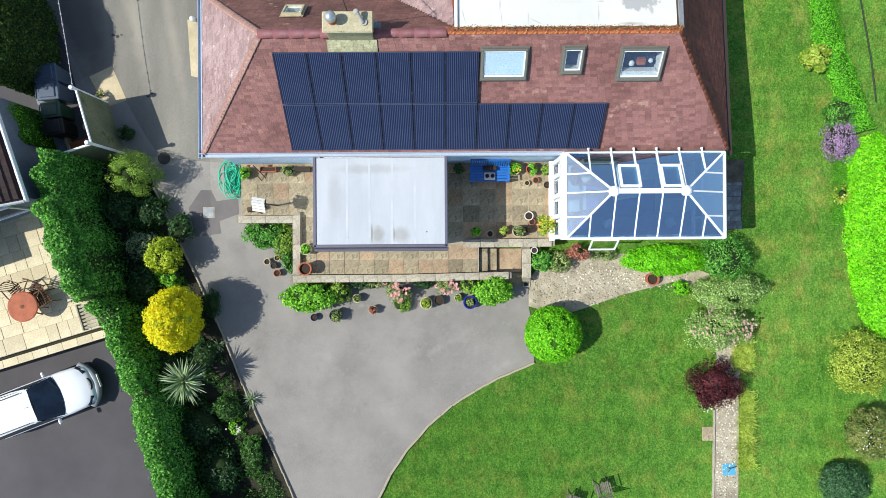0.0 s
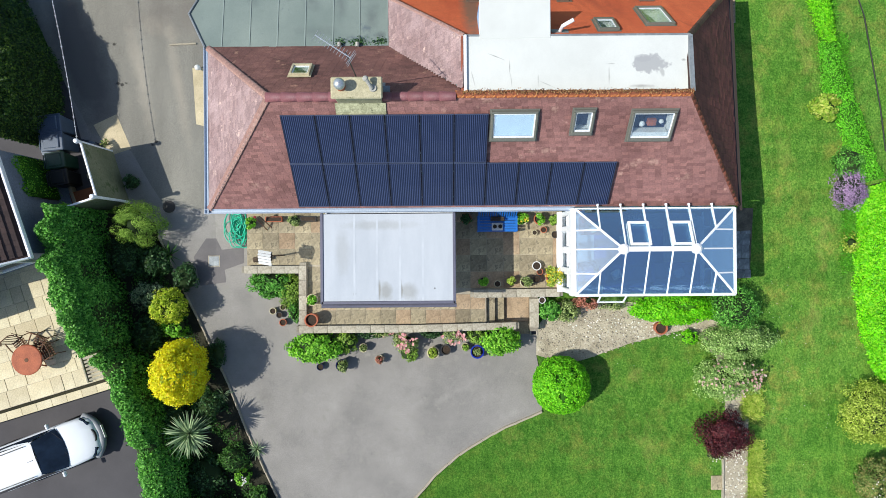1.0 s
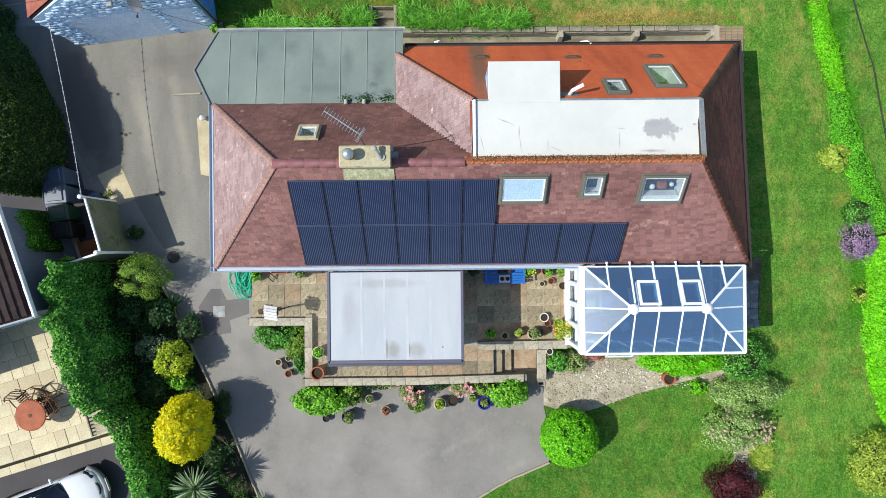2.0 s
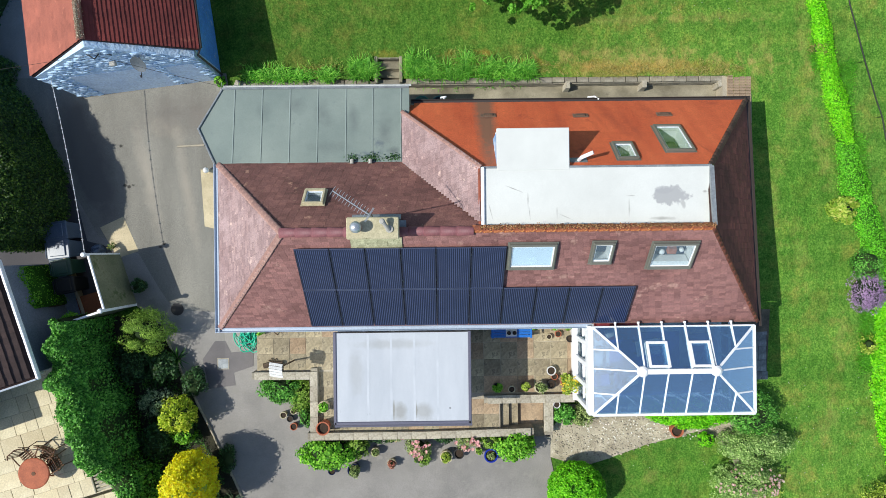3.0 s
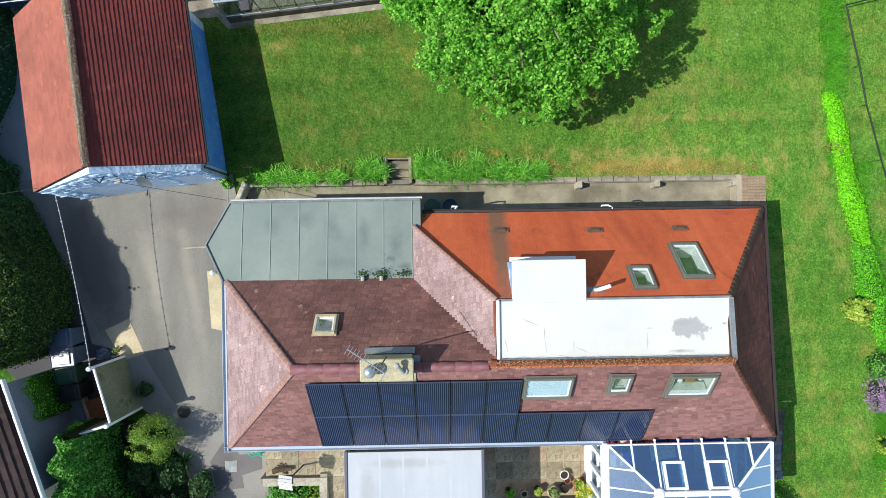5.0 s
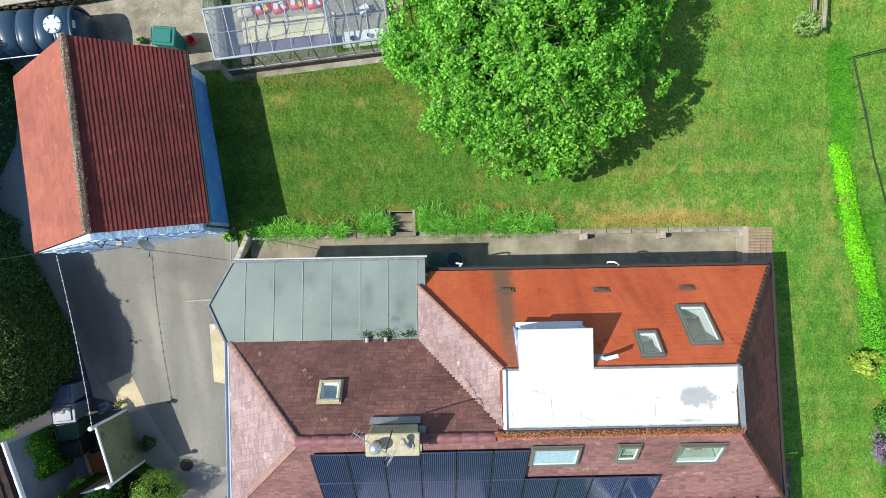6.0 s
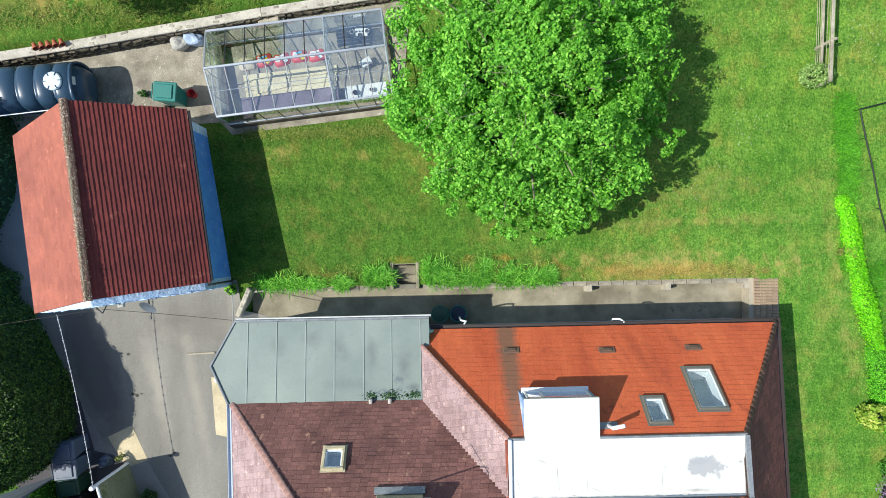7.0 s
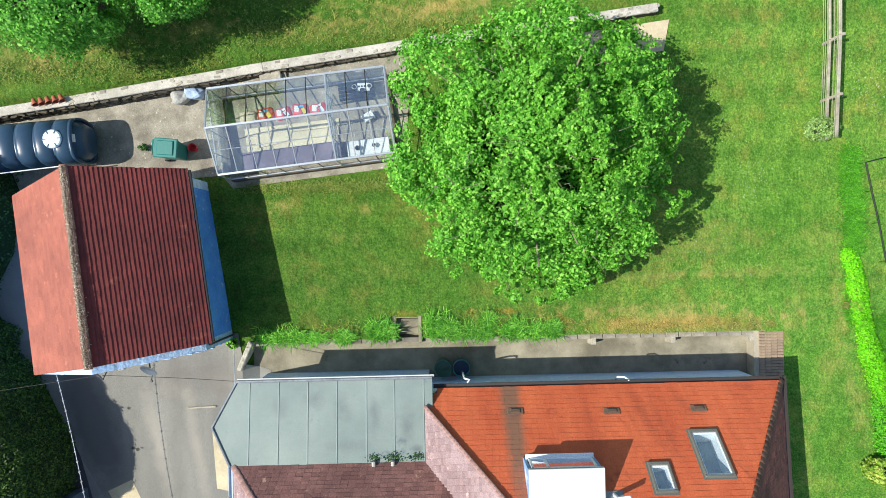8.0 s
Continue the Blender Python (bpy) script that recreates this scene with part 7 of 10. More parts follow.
# ---- oil tank, bin, sacks ----
tank = thing("oil_tank", "dark blue ribbed plastic oil tank", "oil tank", (-14.9, 18.8, 0.6), 4)
bm = bmesh.new()
secs = [(-2.2, 0.5), (-2.1, 0.72), (-1.75, 0.78)]
x = -1.75
while x < 1.3:
    secs += [(x + 0.06, 0.78), (x + 0.42, 0.78), (x + 0.46, 0.7), (x + 0.54, 0.7), (x + 0.58, 0.78)]
    x += 0.6
secs += [(1.6, 0.76), (1.76, 0.66), (1.98, 0.5), (2.02, 0.4)]
rings = []
for x, r in secs:
    ring = []
    for k in range(28):
        a = 2 * math.pi * k / 28
        q = 1.0 / max(abs(math.cos(a)), abs(math.sin(a))) ** 0.45
        ring.append(bm.verts.new((x, r * q * math.cos(a) * 0.96, 0.72 + r * q * math.sin(a) * 0.9)))
    rings.append(ring)
for p, q in zip(rings, rings[1:]):
    for k in range(28):
        bm.faces.new((p[k], p[(k + 1) % 28], q[(k + 1) % 28], q[k]))
bm.faces.new(rings[0][::-1])
bm.faces.new(rings[-1])
part("body", bm, M["tank_plastic"], tank, smooth=True)
bm = bmesh.new()
lathe(bm, [(0.3, 0), (0.3, 0.05), (0.27, 0.08), (0.0005, 0.09)], (1.22, 0.0, 1.4), 24)
lid = part("lid", bm, M["tank_lid"], tank, "round pale blue inspection lid")
for k in range(6):
    a = k * math.pi / 3
    bm = bmesh.new()
    box(bm, (1.22 + 0.24 * math.cos(a), 0.24 * math.sin(a), 1.49), (0.12, 0.025, 0.02), rz=math.degrees(a))
    part("lid_rib", bm, M["tank_plastic"], lid)
bm = bmesh.new()
box(bm, (1.8, 0.0, 1.33), (0.16, 0.26, 0.01), ry=58)
part("label_plate", bm, M["white_tray"], tank)
bm = bmesh.new()
box(bm, (-0.15, 0, 0.0), (3.7, 1.3, 0.1))
part("plinth", bm, M["concrete"], tank)
bm = bmesh.new()
tube(bm, [(-2.4, -0.95, 1.2), (1.3, -0.85, 1.25)], 0.018, 8)
part("rail", bm, M["white_frame"], tank)

def wheelie_bin(at, rz, mat, lidmat, label, s=1.0):
    e = thing("wheelie_bin", label, "wheelie bin", at, rz, group="bins")
    bm = bmesh.new()
    box(bm, (0, 0, 0.5 * s), (0.56 * s, 0.66 * s, 0.92 * s), bev=0.03)
    for v in bm.verts:
        k = 0.82 + 0.18 * min(1, max(0, v.co.z / (0.96 * s)))
        v.co.x *= k
        v.co.y *= k
    part("body", bm, mat, e)
    bm = bmesh.new()
    box(bm, (0, 0.0, 1.0 * s), (0.6 * s, 0.72 * s, 0.07 * s), bev=0.025)
    box(bm, (0, 0.0, 1.05 * s), (0.44 * s, 0.5 * s, 0.05 * s), bev=0.02)
    part("lid", bm, lidmat, e)
    bm = bmesh.new()
    tube(bm, [(-0.24 * s, 0.4 * s, 1.0 * s), (0.24 * s, 0.4 * s, 1.0 * s)], 0.02, 8)
    part("handle", bm, mat, e)
    for sx in (-1, 1):
        bm = bmesh.new()
        lathe(bm, [(0.1, -0.025), (0.1, 0.025), (0.0005, 0.03)], (sx * 0.27 * s, 0.32 * s, 0.1), 14, Euler((0, radians(90), 0)).to_matrix())
        part("wheel", bm, M["tyre"], e)
    return e

wheelie_bin((-10.3, 18.6, G(-10.3, 18.6) + 0.03), 85, M["green_plastic"], M["green_plastic"], "teal plastic wheelie bin standing in the yard", s=1.06)
e = thing("stone_slab", "pale stone slab resting against the wall's foot", "slab", (-7.0, 21.1, G(-7.0, 21.1) + 0.02), 8)
bm = bmesh.new()
box(bm, (0, 0, 0.14), (0.72, 0.5, 0.24), bev=0.03)
part("slab", bm, M["coping"], e)
e = thing("bucket", "small red plastic bucket in the yard", "bucket", (-9.78, 18.75, G(-9.78, 18.75) + 0.02))
bm = bmesh.new()
lathe(bm, [(0.0005, 0.02), (0.11, 0.0), (0.14, 0.26), (0.15, 0.27), (0.13, 0.26), (0.1, 0.03), (0.0005, 0.04)], n=18)
part("bucket", bm, M["bag_pink"], e)
shrub("weeds", "green weeds growing beside the bin", (-11.5, 18.78), (0.2, 0.16, 0.16), 260, 0.06, M["leaf_mid"], 177, 10, core=0.3)
for at, mt, rz, lb in (((-10.1, 20.45, 0.62), "sack_grey", 20, "grey bag slumped by the stone wall"), ((-9.65, 20.6, 0.62), "sack_blue", -10, "pale blue plastic sack by the stone wall")):
    e = thing("sack", lb, "sack", at, rz)
    bm = bmesh.new()
    bmesh.ops.create_icosphere(bm, subdivisions=3, radius=0.34)
    for v in bm.verts:
        n = noise.noise(v.co * 4 + Vector(at))
        v.co = Vector((v.co.x * 1.05, v.co.y * 0.75, max(v.co.z * 0.8, -0.2) + 0.22)) * (1 + 0.22 * n)
    part("bag", bm, M[mt], e)
# ---- terrace in front of the house ----
terrace = thing("terrace", "raised terrace paved with worn sandstone slabs", "terrace", kind="structure")
TZ = 0.0
bm = bmesh.new()
for x0, x1, y0, y1 in ((-7.62, -4.2, 1.3, 3.35), (-5.4, -4.2, -1.0, 1.3), (-4.2, 1.33, -1.0, 0.3), (0.0, 4.2, 0.3, 3.35)):
    box(bm, ((x0 + x1) / 2, (y0 + y1) / 2, -0.372), (x1 - x0, y1 - y0, 0.76))
part("terrace_bed", bm, M["concrete"], terrace)
slab_mesh = {}


def paving(parent, x0, x1, y0, y1, z, s, mats, seed, name="slab", gap=0.009, thick=0.06, mix=0.0, hole=None):
    """Slabs laid in rows with open joints; rows of unequal widths when mix is set."""
    rng = random.Random(seed)
    y = y0
    while y < y1 - 0.12:
        h = min(s * (1 + rng.choice((-0.25, 0, 0.25)) * (1 if mix else 0)), y1 - y)
        x = x0 - (rng.uniform(0, s * 0.5) if mix else 0)
        while x < x1 - 0.1:
            w = s * (1 + rng.choice((-0.3, 0, 0.3, 0.5)) * (1 if mix else 0))
            a, b = max(x, x0), min(x + w, x1)
            x += w
            if b - a < 0.1 or (hole and hole((a + b) / 2, y + h / 2)):
                continue
            key = (round(b - a, 2), round(h, 2), mats[0])
            mt = mats[0] if rng.random() < 0.75 or len(mats) == 1 else mats[1]
            key = (round(b - a, 2), round(h, 2), mt)
            if key not in slab_mesh:
                bm = bmesh.new()
                box(bm, (0, 0, 0), (b - a - gap, h - gap, thick), bev=0.008)
                slab_mesh[key] = mesh_of(name, bm, M[mt])
            ob = new(name, slab_mesh[key])
            ob.parent = parent
            ob.matrix_basis = pose((a + b) / 2, y + h / 2, z - thick / 2 + 0.02 + rng.uniform(-0.006, 0.006), rng.uniform(-0.8, 0.8), rng.uniform(-0.8, 0.8), rng.uniform(-0.6, 0.6))
        y += h


paving(terrace, -7.62, -4.25, 1.34, 3.3, TZ, 0.6, ("slab", "slab_rose"), 1)
paving(terrace, -5.34, -4.3, -0.93, 1.3, TZ, 0.55, ("slab", "slab_rose"), 2)
paving(terrace, -4.3, 1.32, -0.93, 0.2, TZ, 0.56, ("slab", "slab_rose"), 3)
paving(terrace, 0.12, 4.1, 0.42, 3.3, TZ, 0.62, ("slab", "slab_rose"), 4)
# steps going down to the drive; dark riser boards stand in for shadow bands
steps = thing("terrace_steps", "three shallow stone steps, risers coloured dark as shadow", "steps", kind="structure")
for k, (x0, x1, z) in enumerate(((1.33, 1.68, -0.15), (1.68, 2.04, -0.3), (2.04, 3.0, -0.45))):
    bm = bmesh.new()
    box(bm, ((x0 + x1) / 2, -0.43, z - 0.3), (x1 - x0, 0.92, 0.6), bev=0.012)
    part("step", bm, M["slab"] if k < 2 else M["slab_rose"], steps)
    bm = bmesh.new()
    box(bm, (x0 + 0.006, -0.43, z + 0.06), (0.012, 0.9, 0.12))
    part("riser", bm, M["wood_brown"], steps)
bm = bmesh.new()
box(bm, (2.72, -1.15, -0.58), (0.62, 0.5, 0.12), bev=0.015)
part("step", bm, M["slab"], steps)


def low_wall(name, label, pts, w, zt, z0, cap=0.55):
    """A low wall of mortared stone under a row of coping slabs."""
    e = thing(name, label, "garden wall", kind="structure")
    bm = bmesh.new()
    rng = random.Random(len(pts) * 7 + int(pts[0][0] * 10))
    for (x0, y0), (x1, y1) in zip(pts, pts[1:]):
        d = math.hypot(x1 - x0, y1 - y0)
        box(bm, ((x0 + x1) / 2, (y0 + y1) / 2, (zt + z0) / 2 - 0.03), (d + w * 0.8, w * 0.86, zt - z0 - 0.06), rz=math.degrees(math.atan2(y1 - y0, x1 - x0)))
    part("wall", bm, M["brick_block"], e)
    for (x0, y0), (x1, y1) in zip(pts, pts[1:]):
        d = math.hypot(x1 - x0, y1 - y0)
        n = max(1, round(d / cap))
        ang = math.degrees(math.atan2(y1 - y0, x1 - x0))
        bm = bmesh.new()
        box(bm, (0, 0, 0), (d / n - 0.004, w, 0.06), bev=0.006)
        me = mesh_of("coping_slab", bm, M["coping"])
        for i in range(n):
            k = (i + 0.5) / n
            ob = new("coping_slab", me)
            ob.parent = e
            ob.matrix_basis = pose(x0 + (x1 - x0) * k, y0 + (y1 - y0) * k, zt - 0.03 + rng.uniform(-0.006, 0.006), rng.uniform(-1, 1), rng.uniform(-1, 1), ang + rng.uniform(-0.8, 0.8))
    return e


low_wall("terrace_wall", "low stone terrace wall with pale coping slabs", [(-7.66, 1.18), (-5.64, 1.17)], 0.28, 0.24, -0.75)
low_wall("terrace_wall", "low stone terrace wall with pale coping slabs", [(-5.5, 1.32), (-5.5, -0.9)], 0.28, 0.24, -0.75)
low_wall("terrace_wall", "low stone terrace wall with pale coping slabs", [(-5.64, -1.06), (-1.4, -1.06), (2.43, -0.98)], 0.27, 0.24, -0.75)
low_wall("courtyard_wall", "low stone courtyard wall with worn coping", [(0.85, 0.22), (4.05, 0.24)], 0.3, 0.26, -0.75)
low_wall("step_wall", "short stone wall beside the steps", [(3.15, 0.0), (3.15, -1.1)], 0.34, -0.1, -0.75)
e = thing("boot_scraper", "small square metal drain frame by the steps", "drain", (3.2, -1.33, G(3.2, -1.3) + 0.04))
bm = bmesh.new()
for sx in (-1, 1):
    box(bm, (sx * 0.12, 0, 0), (0.05, 0.28, 0.06), bev=0.008)
    box(bm, (0, sx * 0.12, 0), (0.18, 0.05, 0.06), bev=0.008)
part("frame", bm, M["coping"], e)
bm = bmesh.new()
box(bm, (0, 0, -0.02), (0.2, 0.2, 0.02))
part("grate", bm, M["black_plastic"], e)
e = thing("manhole_cover", "square grey metal inspection cover in the drive", "manhole cover", (-9.08, 1.5, G(-9.08, 1.5) + 0.05))
bm = bmesh.new()
box(bm, (0, 0, 0), (0.38, 0.36, 0.02), bev=0.006)
part("cover", bm, M["lead"], e)
bm = bmesh.new()
for sx in (-1, 1):
    box(bm, (sx * 0.205, 0, -0.002), (0.03, 0.43, 0.02))
    box(bm, (0, sx * 0.195, -0.002), (0.38, 0.03, 0.02))
part("frame", bm, M["coping"], e)
e = thing("manhole_cover", "round dark iron cover in the drive", "manhole cover", (-10.75, 3.6, G(-10.75, 3.6) + 0.04))
bm = bmesh.new()
lathe(bm, [(0.24, -0.01), (0.24, 0.01), (0.0005, 0.012)], n=24)
part("cover", bm, M["dark_plastic"], e)

# coiled hose
e = thing("garden_hose", "tangled turquoise garden hose on the ground", "hose", (-8.0, 2.75, G(-8.1, 2.75) + 0.05))
rg = random.Random(12)
bm = bmesh.new()
pts = []
for k in range(400):
    a = k * 0.36
    r = 0.3 + 0.22 * math.sin(k * 0.21) + rg.uniform(-0.03, 0.03)
    pts.append((0.72 * r * math.cos(a) + 0.18 * math.sin(k * 0.05), 1.1 * r * math.sin(a) + 0.26 * math.sin(k * 0.083), 0.02 + 0.0006 * k + 0.03 * math.sin(k * 0.7) ** 2))
tube(bm, pts, 0.02, 6)
part("hose", bm, M["hose_green"], e, smooth=True)


def plant_in(at, r, h, pot_mat, pot_label, leaf, plant_label, pr, n=500, size=0.07, seed=1, flowers=None, ph=None):
    """A pot and the plant that grows in it."""
    pot(at, r, h, M[pot_mat], pot_label)
    pr = min(pr, r * 1.05) if ph is None else pr
    shrub("potted_plant", plant_label, (at[0], at[1], at[2] + h * 0.86), (pr, pr, ph or pr * 0.8), n, size, M[leaf], seed, 14, 0.4, core=0.5, category="plant", up=(ph or pr * 0.8) * 0.6, flowers=flowers)


D0 = lambda x, y: G(x, y) + 0.03
# along the courtyard wall and by the house
plant_in((1.2, 0.66, 0.02), 0.16, 0.26, "dark_plastic", "dark plastic plant pot", "leaf_bush", "leafy green potted plant", 0.24, 700, 0.1, 101)
pot((1.74, 0.58, 0.02), 0.13, 0.24, M["stoneware"], "pale round pot with dark earth")
plant_in((2.24, 0.68, 0.02), 0.16, 0.26, "dark_plastic", "dark plastic plant pot", "leaf_gold", "yellow-green plant in a pot", 0.25, 600, 0.09, 102)
plant_in((2.78, 0.66, 0.02), 0.22, 0.3, "stoneware", "wide stoneware bowl on the terrace", "leaf_olive", "trailing olive-green plant in a bowl", 0.24, 300, 0.08, 103)
pot((3.2, 1.24, 0.02), 0.17, 0.22, M["white_tray"], "white round tub on the terrace", name="tub")
pot((3.2, 0.75, 0.02), 0.16, 0.24, M["dark_plastic"], "dark plastic pot of earth")
pot((3.32, 1.02, 0.02), 0.12, 0.2, M["terracotta"], "small terracotta pot on the terrace")
plant_in((3.75, 0.85, 0.02), 0.24, 0.34, "terracotta", "terracotta pot on the terrace", "leaf_gold", "bushy plant with yellow flowers", 0.42, 1500, 0.08, 104, (M["petal_yellow"], 60, 0.07), 0.45)
plant_in((0.6, 3.0, 0.02), 0.2, 0.3, "terracotta", "old terracotta pot by the wall", "leaf_dark", "dark leafy potted plant", 0.22, 500, 0.08, 105)
plant_in((2.66, 2.98, 0.02), 0.22, 0.34, "stoneware", "glazed stoneware pot by the wall", "leaf_bush", "bright green potted plant", 0.3, 800, 0.09, 106, (M["petal_yellow"], 16, 0.08))
plant_in((3.3, 2.98, 0.02), 0.21, 0.3, "terracotta", "terracotta pot on the terrace", "leaf_bush", "green plant in a pot", 0.22, 600, 0.08, 107, (M["petal_white"], 8, 0.06))
plant_in((3.85, 2.95, 0.02), 0.2, 0.3, "dark_plastic", "dark plastic pot by the wall", "leaf_feather", "feathery green potted plant", 0.26, 700, 0.08, 108)
pot((3.15, 2.48, 0.02), 0.1, 0.14, M["stoneware"], "small pale clay pot")
pot((3.48, 2.58, 0.02), 0.12, 0.16, M["terracotta"], "small terracotta pot on the terrace")
pot((3.9, 2.4, 0.02), 0.13, 0.18, M["dark_plastic"], "dark plastic pot of earth")
# blue bench with trough and tray
bench = thing("garden_bench", "bright blue painted slatted garden bench", "bench", (1.72, 2.86, 0.02))
for k in range(5):
    bm = bmesh.new()
    box(bm, (0, -0.3 + k * 0.105, 0.44), (1.46, 0.09, 0.03), bev=0.006)
    part("seat_slat", bm, M["blue_paint"], bench)
for k in range(17):
    bm = bmesh.new()
    box(bm, (-0.68 + k * 0.085, 0.27, 0.66), (0.05, 0.03, 0.42), rx=-28, bev=0.006)
    part("back_slat", bm, M["blue_paint"], bench)
for z, y in ((0.5, 0.19), (0.86, 0.38)):
    bm = bmesh.new()
    box(bm, (0, y, z), (1.46, 0.05, 0.06), bev=0.008)
    part("back_rail", bm, M["blue_paint"], bench)
for sx in (-1, 1):
    for y in (-0.32, 0.22):
        bm = bmesh.new()
        box(bm, (sx * 0.69, y, 0.22), (0.06, 0.06, 0.44), bev=0.006)
        part("leg", bm, M["blue_paint"], bench)
    bm = bmesh.new()
    box(bm, (sx * 0.69, -0.06, 0.64), (0.07, 0.56, 0.035), bev=0.008)
    part("armrest", bm, M["blue_paint"], bench)
e = thing("planting_trough", "long dark trough planter on the bench", "planter", (1.72, 2.98, 0.475))
bm = bmesh.new()
box(bm, (0, 0, 0.09), (0.5, 0.16, 0.18), bev=0.015)
part("trough", bm, M["dark_plastic"], e)
bm = bmesh.new()
box(bm, (0, 0, 0.17), (0.46, 0.12, 0.03))
part("soil", bm, M["soil"], e)
e = thing("seed_tray", "white tray holding two dark pots", "tray", (1.72, 2.7, 0.475))
bm = bmesh.new()
box(bm, (0, 0, 0.02), (0.4, 0.28, 0.04), bev=0.01)
part("tray", bm, M["white_tray"], e)
for sx in (-1, 1):
    pot((1.72 + sx * 0.1, 2.7, 0.515), 0.075, 0.1, M["dark_plastic"], "small dark pot in the white tray", group="tray pots")
# left terrace
for x, lb in ((-6.56, "long terracotta trough with sparse seedlings"), (-5.28, "long dark trough planter")):
    e = thing("planting_trough", lb, "planter", (x, 3.05, 0.02))
    bm = bmesh.new()
    box(bm, (0, 0, 0.11), (0.62, 0.2, 0.22), bev=0.015)
    part("trough", bm, M["terracotta"] if x < -6 else M["dark_plastic"], e)
    bm = bmesh.new()
    box(bm, (0, 0, 0.215), (0.55, 0.14, 0.02))
    part("soil", bm, M["soil"], e)
shrub("shrub", "small round green shrub on the terrace", (-7.4, 2.92, 0.0), (0.25, 0.25, 0.28), 800, 0.07, M["leaf_bush"], 111, 20)
shrub("shrub", "small grey-green shrub by the house wall", (-5.8, 2.98, 0.0), (0.26, 0.22, 0.26), 700, 0.07, M["leaf_olive"], 112, 18)
e = thing("hand_tools", "rusty garden tools leaning together by the wall", "garden tools", (-6.95, 2.85, 0.02))
for a, b in (((-0.15, 0.25, 0.7), (0.1, -0.2, 0.0)), ((-0.05, 0.3, 0.5), (0.25, -0.1, 0.0))):
    bm = bmesh.new()
    tube(bm, [a, b], 0.018, 6)
    part("handle", bm, M["wood_brown"], e)
bm = bmesh.new()
lathe(bm, [(0.05, -0.02), (0.05, 0.02), (0.0005, 0.03)], (-0.15, 0.25, 0.7), 10)
part("knob", bm, M["red_cloth"], e)
e = thing("bird_table", "rustic bird table with a white slatted roof", "bird table", (-6.25, 1.71, 0.02))
bm = bmesh.new()
tube(bm, [(0, 0, 0), (-0.1, -0.01, 0.6), (-0.24, -0.03, 1.3)], 0.03, 8)
part("post", bm, M["bark"], e)
bm = bmesh.new()
box(bm, (-0.25, -0.03, 1.2), (0.34, 0.3, 0.03), bev=0.008)
for sx in (-1, 1):
    box(bm, (-0.25 + sx * 0.17, -0.03, 1.23), (0.02, 0.3, 0.05))
part("tray", bm, M["bark"], e)
for sy, sl in ((-1, 3), (1, 2)):
    for k in range(sl):
        bm = bmesh.new()
        box(bm, (-0.28, -0.03 + sy * (0.05 + 0.1 * k), 1.46 - 0.045 * k), (0.46, 0.096, 0.018), rx=-sy * 24, rz=-10, bev=0.004)
        part("roof_slat", bm, M["white_tray"], e, "white painted slat")
e = thing("log", "dark split log lying against the terrace wall", "log", (-7.0, 1.58, 0.02), 8)
bm = bmesh.new()
tube(bm, [(-0.34, 0, 0.1), (-0.1, 0.03, 0.12), (0.34, 0.0, 0.1)], 0.1, 9, 0.08)
part("log", bm, M["bark"], e)
rg = random.Random(77)
for k in range(6):
    a = rg.uniform(0, 6.28)
    bm = bmesh.new()
    tube(bm, [(0, 0, 0.12), (0.12 * math.cos(a), 0.12 * math.sin(a), 0.1), (0.24 * math.cos(a + 0.3), 0.24 * math.sin(a + 0.3), 0.02)], 0.03, 6, 0.015)
    part("foot", bm, M["bark"], e)
# pots on the terrace corner
plant_in((-5.13, 0.05, 0.02), 0.22, 0.34, "stoneware", "cream stoneware pot on the terrace", "leaf_bush", "green plant with small leaves", 0.19, 400, 0.08, 113)
pot((-5.13, -0.68, 0.02), 0.25, 0.5, M["terracotta"], "tall terracotta pot of bare earth")

# ---- pots and bushes along the terrace wall ----
shrub("shrub", "bright green leafy bush against the terrace wall", (-5.0, -1.72), (1.12, 0.62, 0.75), 5200, 0.12, M["leaf_bush"], 121, 50)
shrub("shrub", "light green leafy bush against the terrace wall", (-4.0, -1.6), (0.5, 0.45, 0.5), 1400, 0.1, M["leaf_feather"], 122, 24)
shrub("shrub", "bright green leafy bush beside the steps", (1.85, -1.52), (0.78, 0.62, 0.72), 3800, 0.12, M["leaf_bush"], 123, 44)
shrub("shrub", "light green bush beside the steps", (0.95, -1.35), (0.4, 0.35, 0.5), 1000, 0.09, M["leaf_feather"], 124, 24)
shrub("rose_bush", "rose bush with large pink blooms", (-1.7, -1.55), (0.52, 0.42, 0.62), 1100, 0.08, M["leaf_olive"], 125, 26, core=0.4, category="rose", flowers=(M["petal_pink"], 22, 0.16))
shrub("shrub", "low bushy green plant below the roses", (-1.62, -2.1), (0.42, 0.3, 0.3), 900, 0.07, M["leaf_feather"], 126, 22)
shrub("rose_bush", "rose bush with clustered pink blooms", (0.1, -1.35), (0.48, 0.35, 0.6), 900, 0.08, M["leaf_olive"], 127, 22, core=0.4, category="rose", flowers=(M["petal_pink"], 20, 0.17))
shrub("shrub", "sparse dark plants at the wall's foot", (-3.1, -1.32), (0.55, 0.2, 0.4), 600, 0.08, M["leaf_dark"], 128, 20, core=0.3)
shrub("shrub", "sparse plants with pale flowers at the wall's foot", (-2.55, -1.3), (0.5, 0.18, 0.35), 500, 0.07, M["leaf_olive"], 129, 18, core=0.3, flowers=(M["petal_pink"], 12, 0.07))
shrub("shrub", "sparse dark plants at the wall's foot", (-0.8, -1.32), (0.5, 0.2, 0.4), 600, 0.08, M["leaf_dark"], 130, 20, core=0.3)
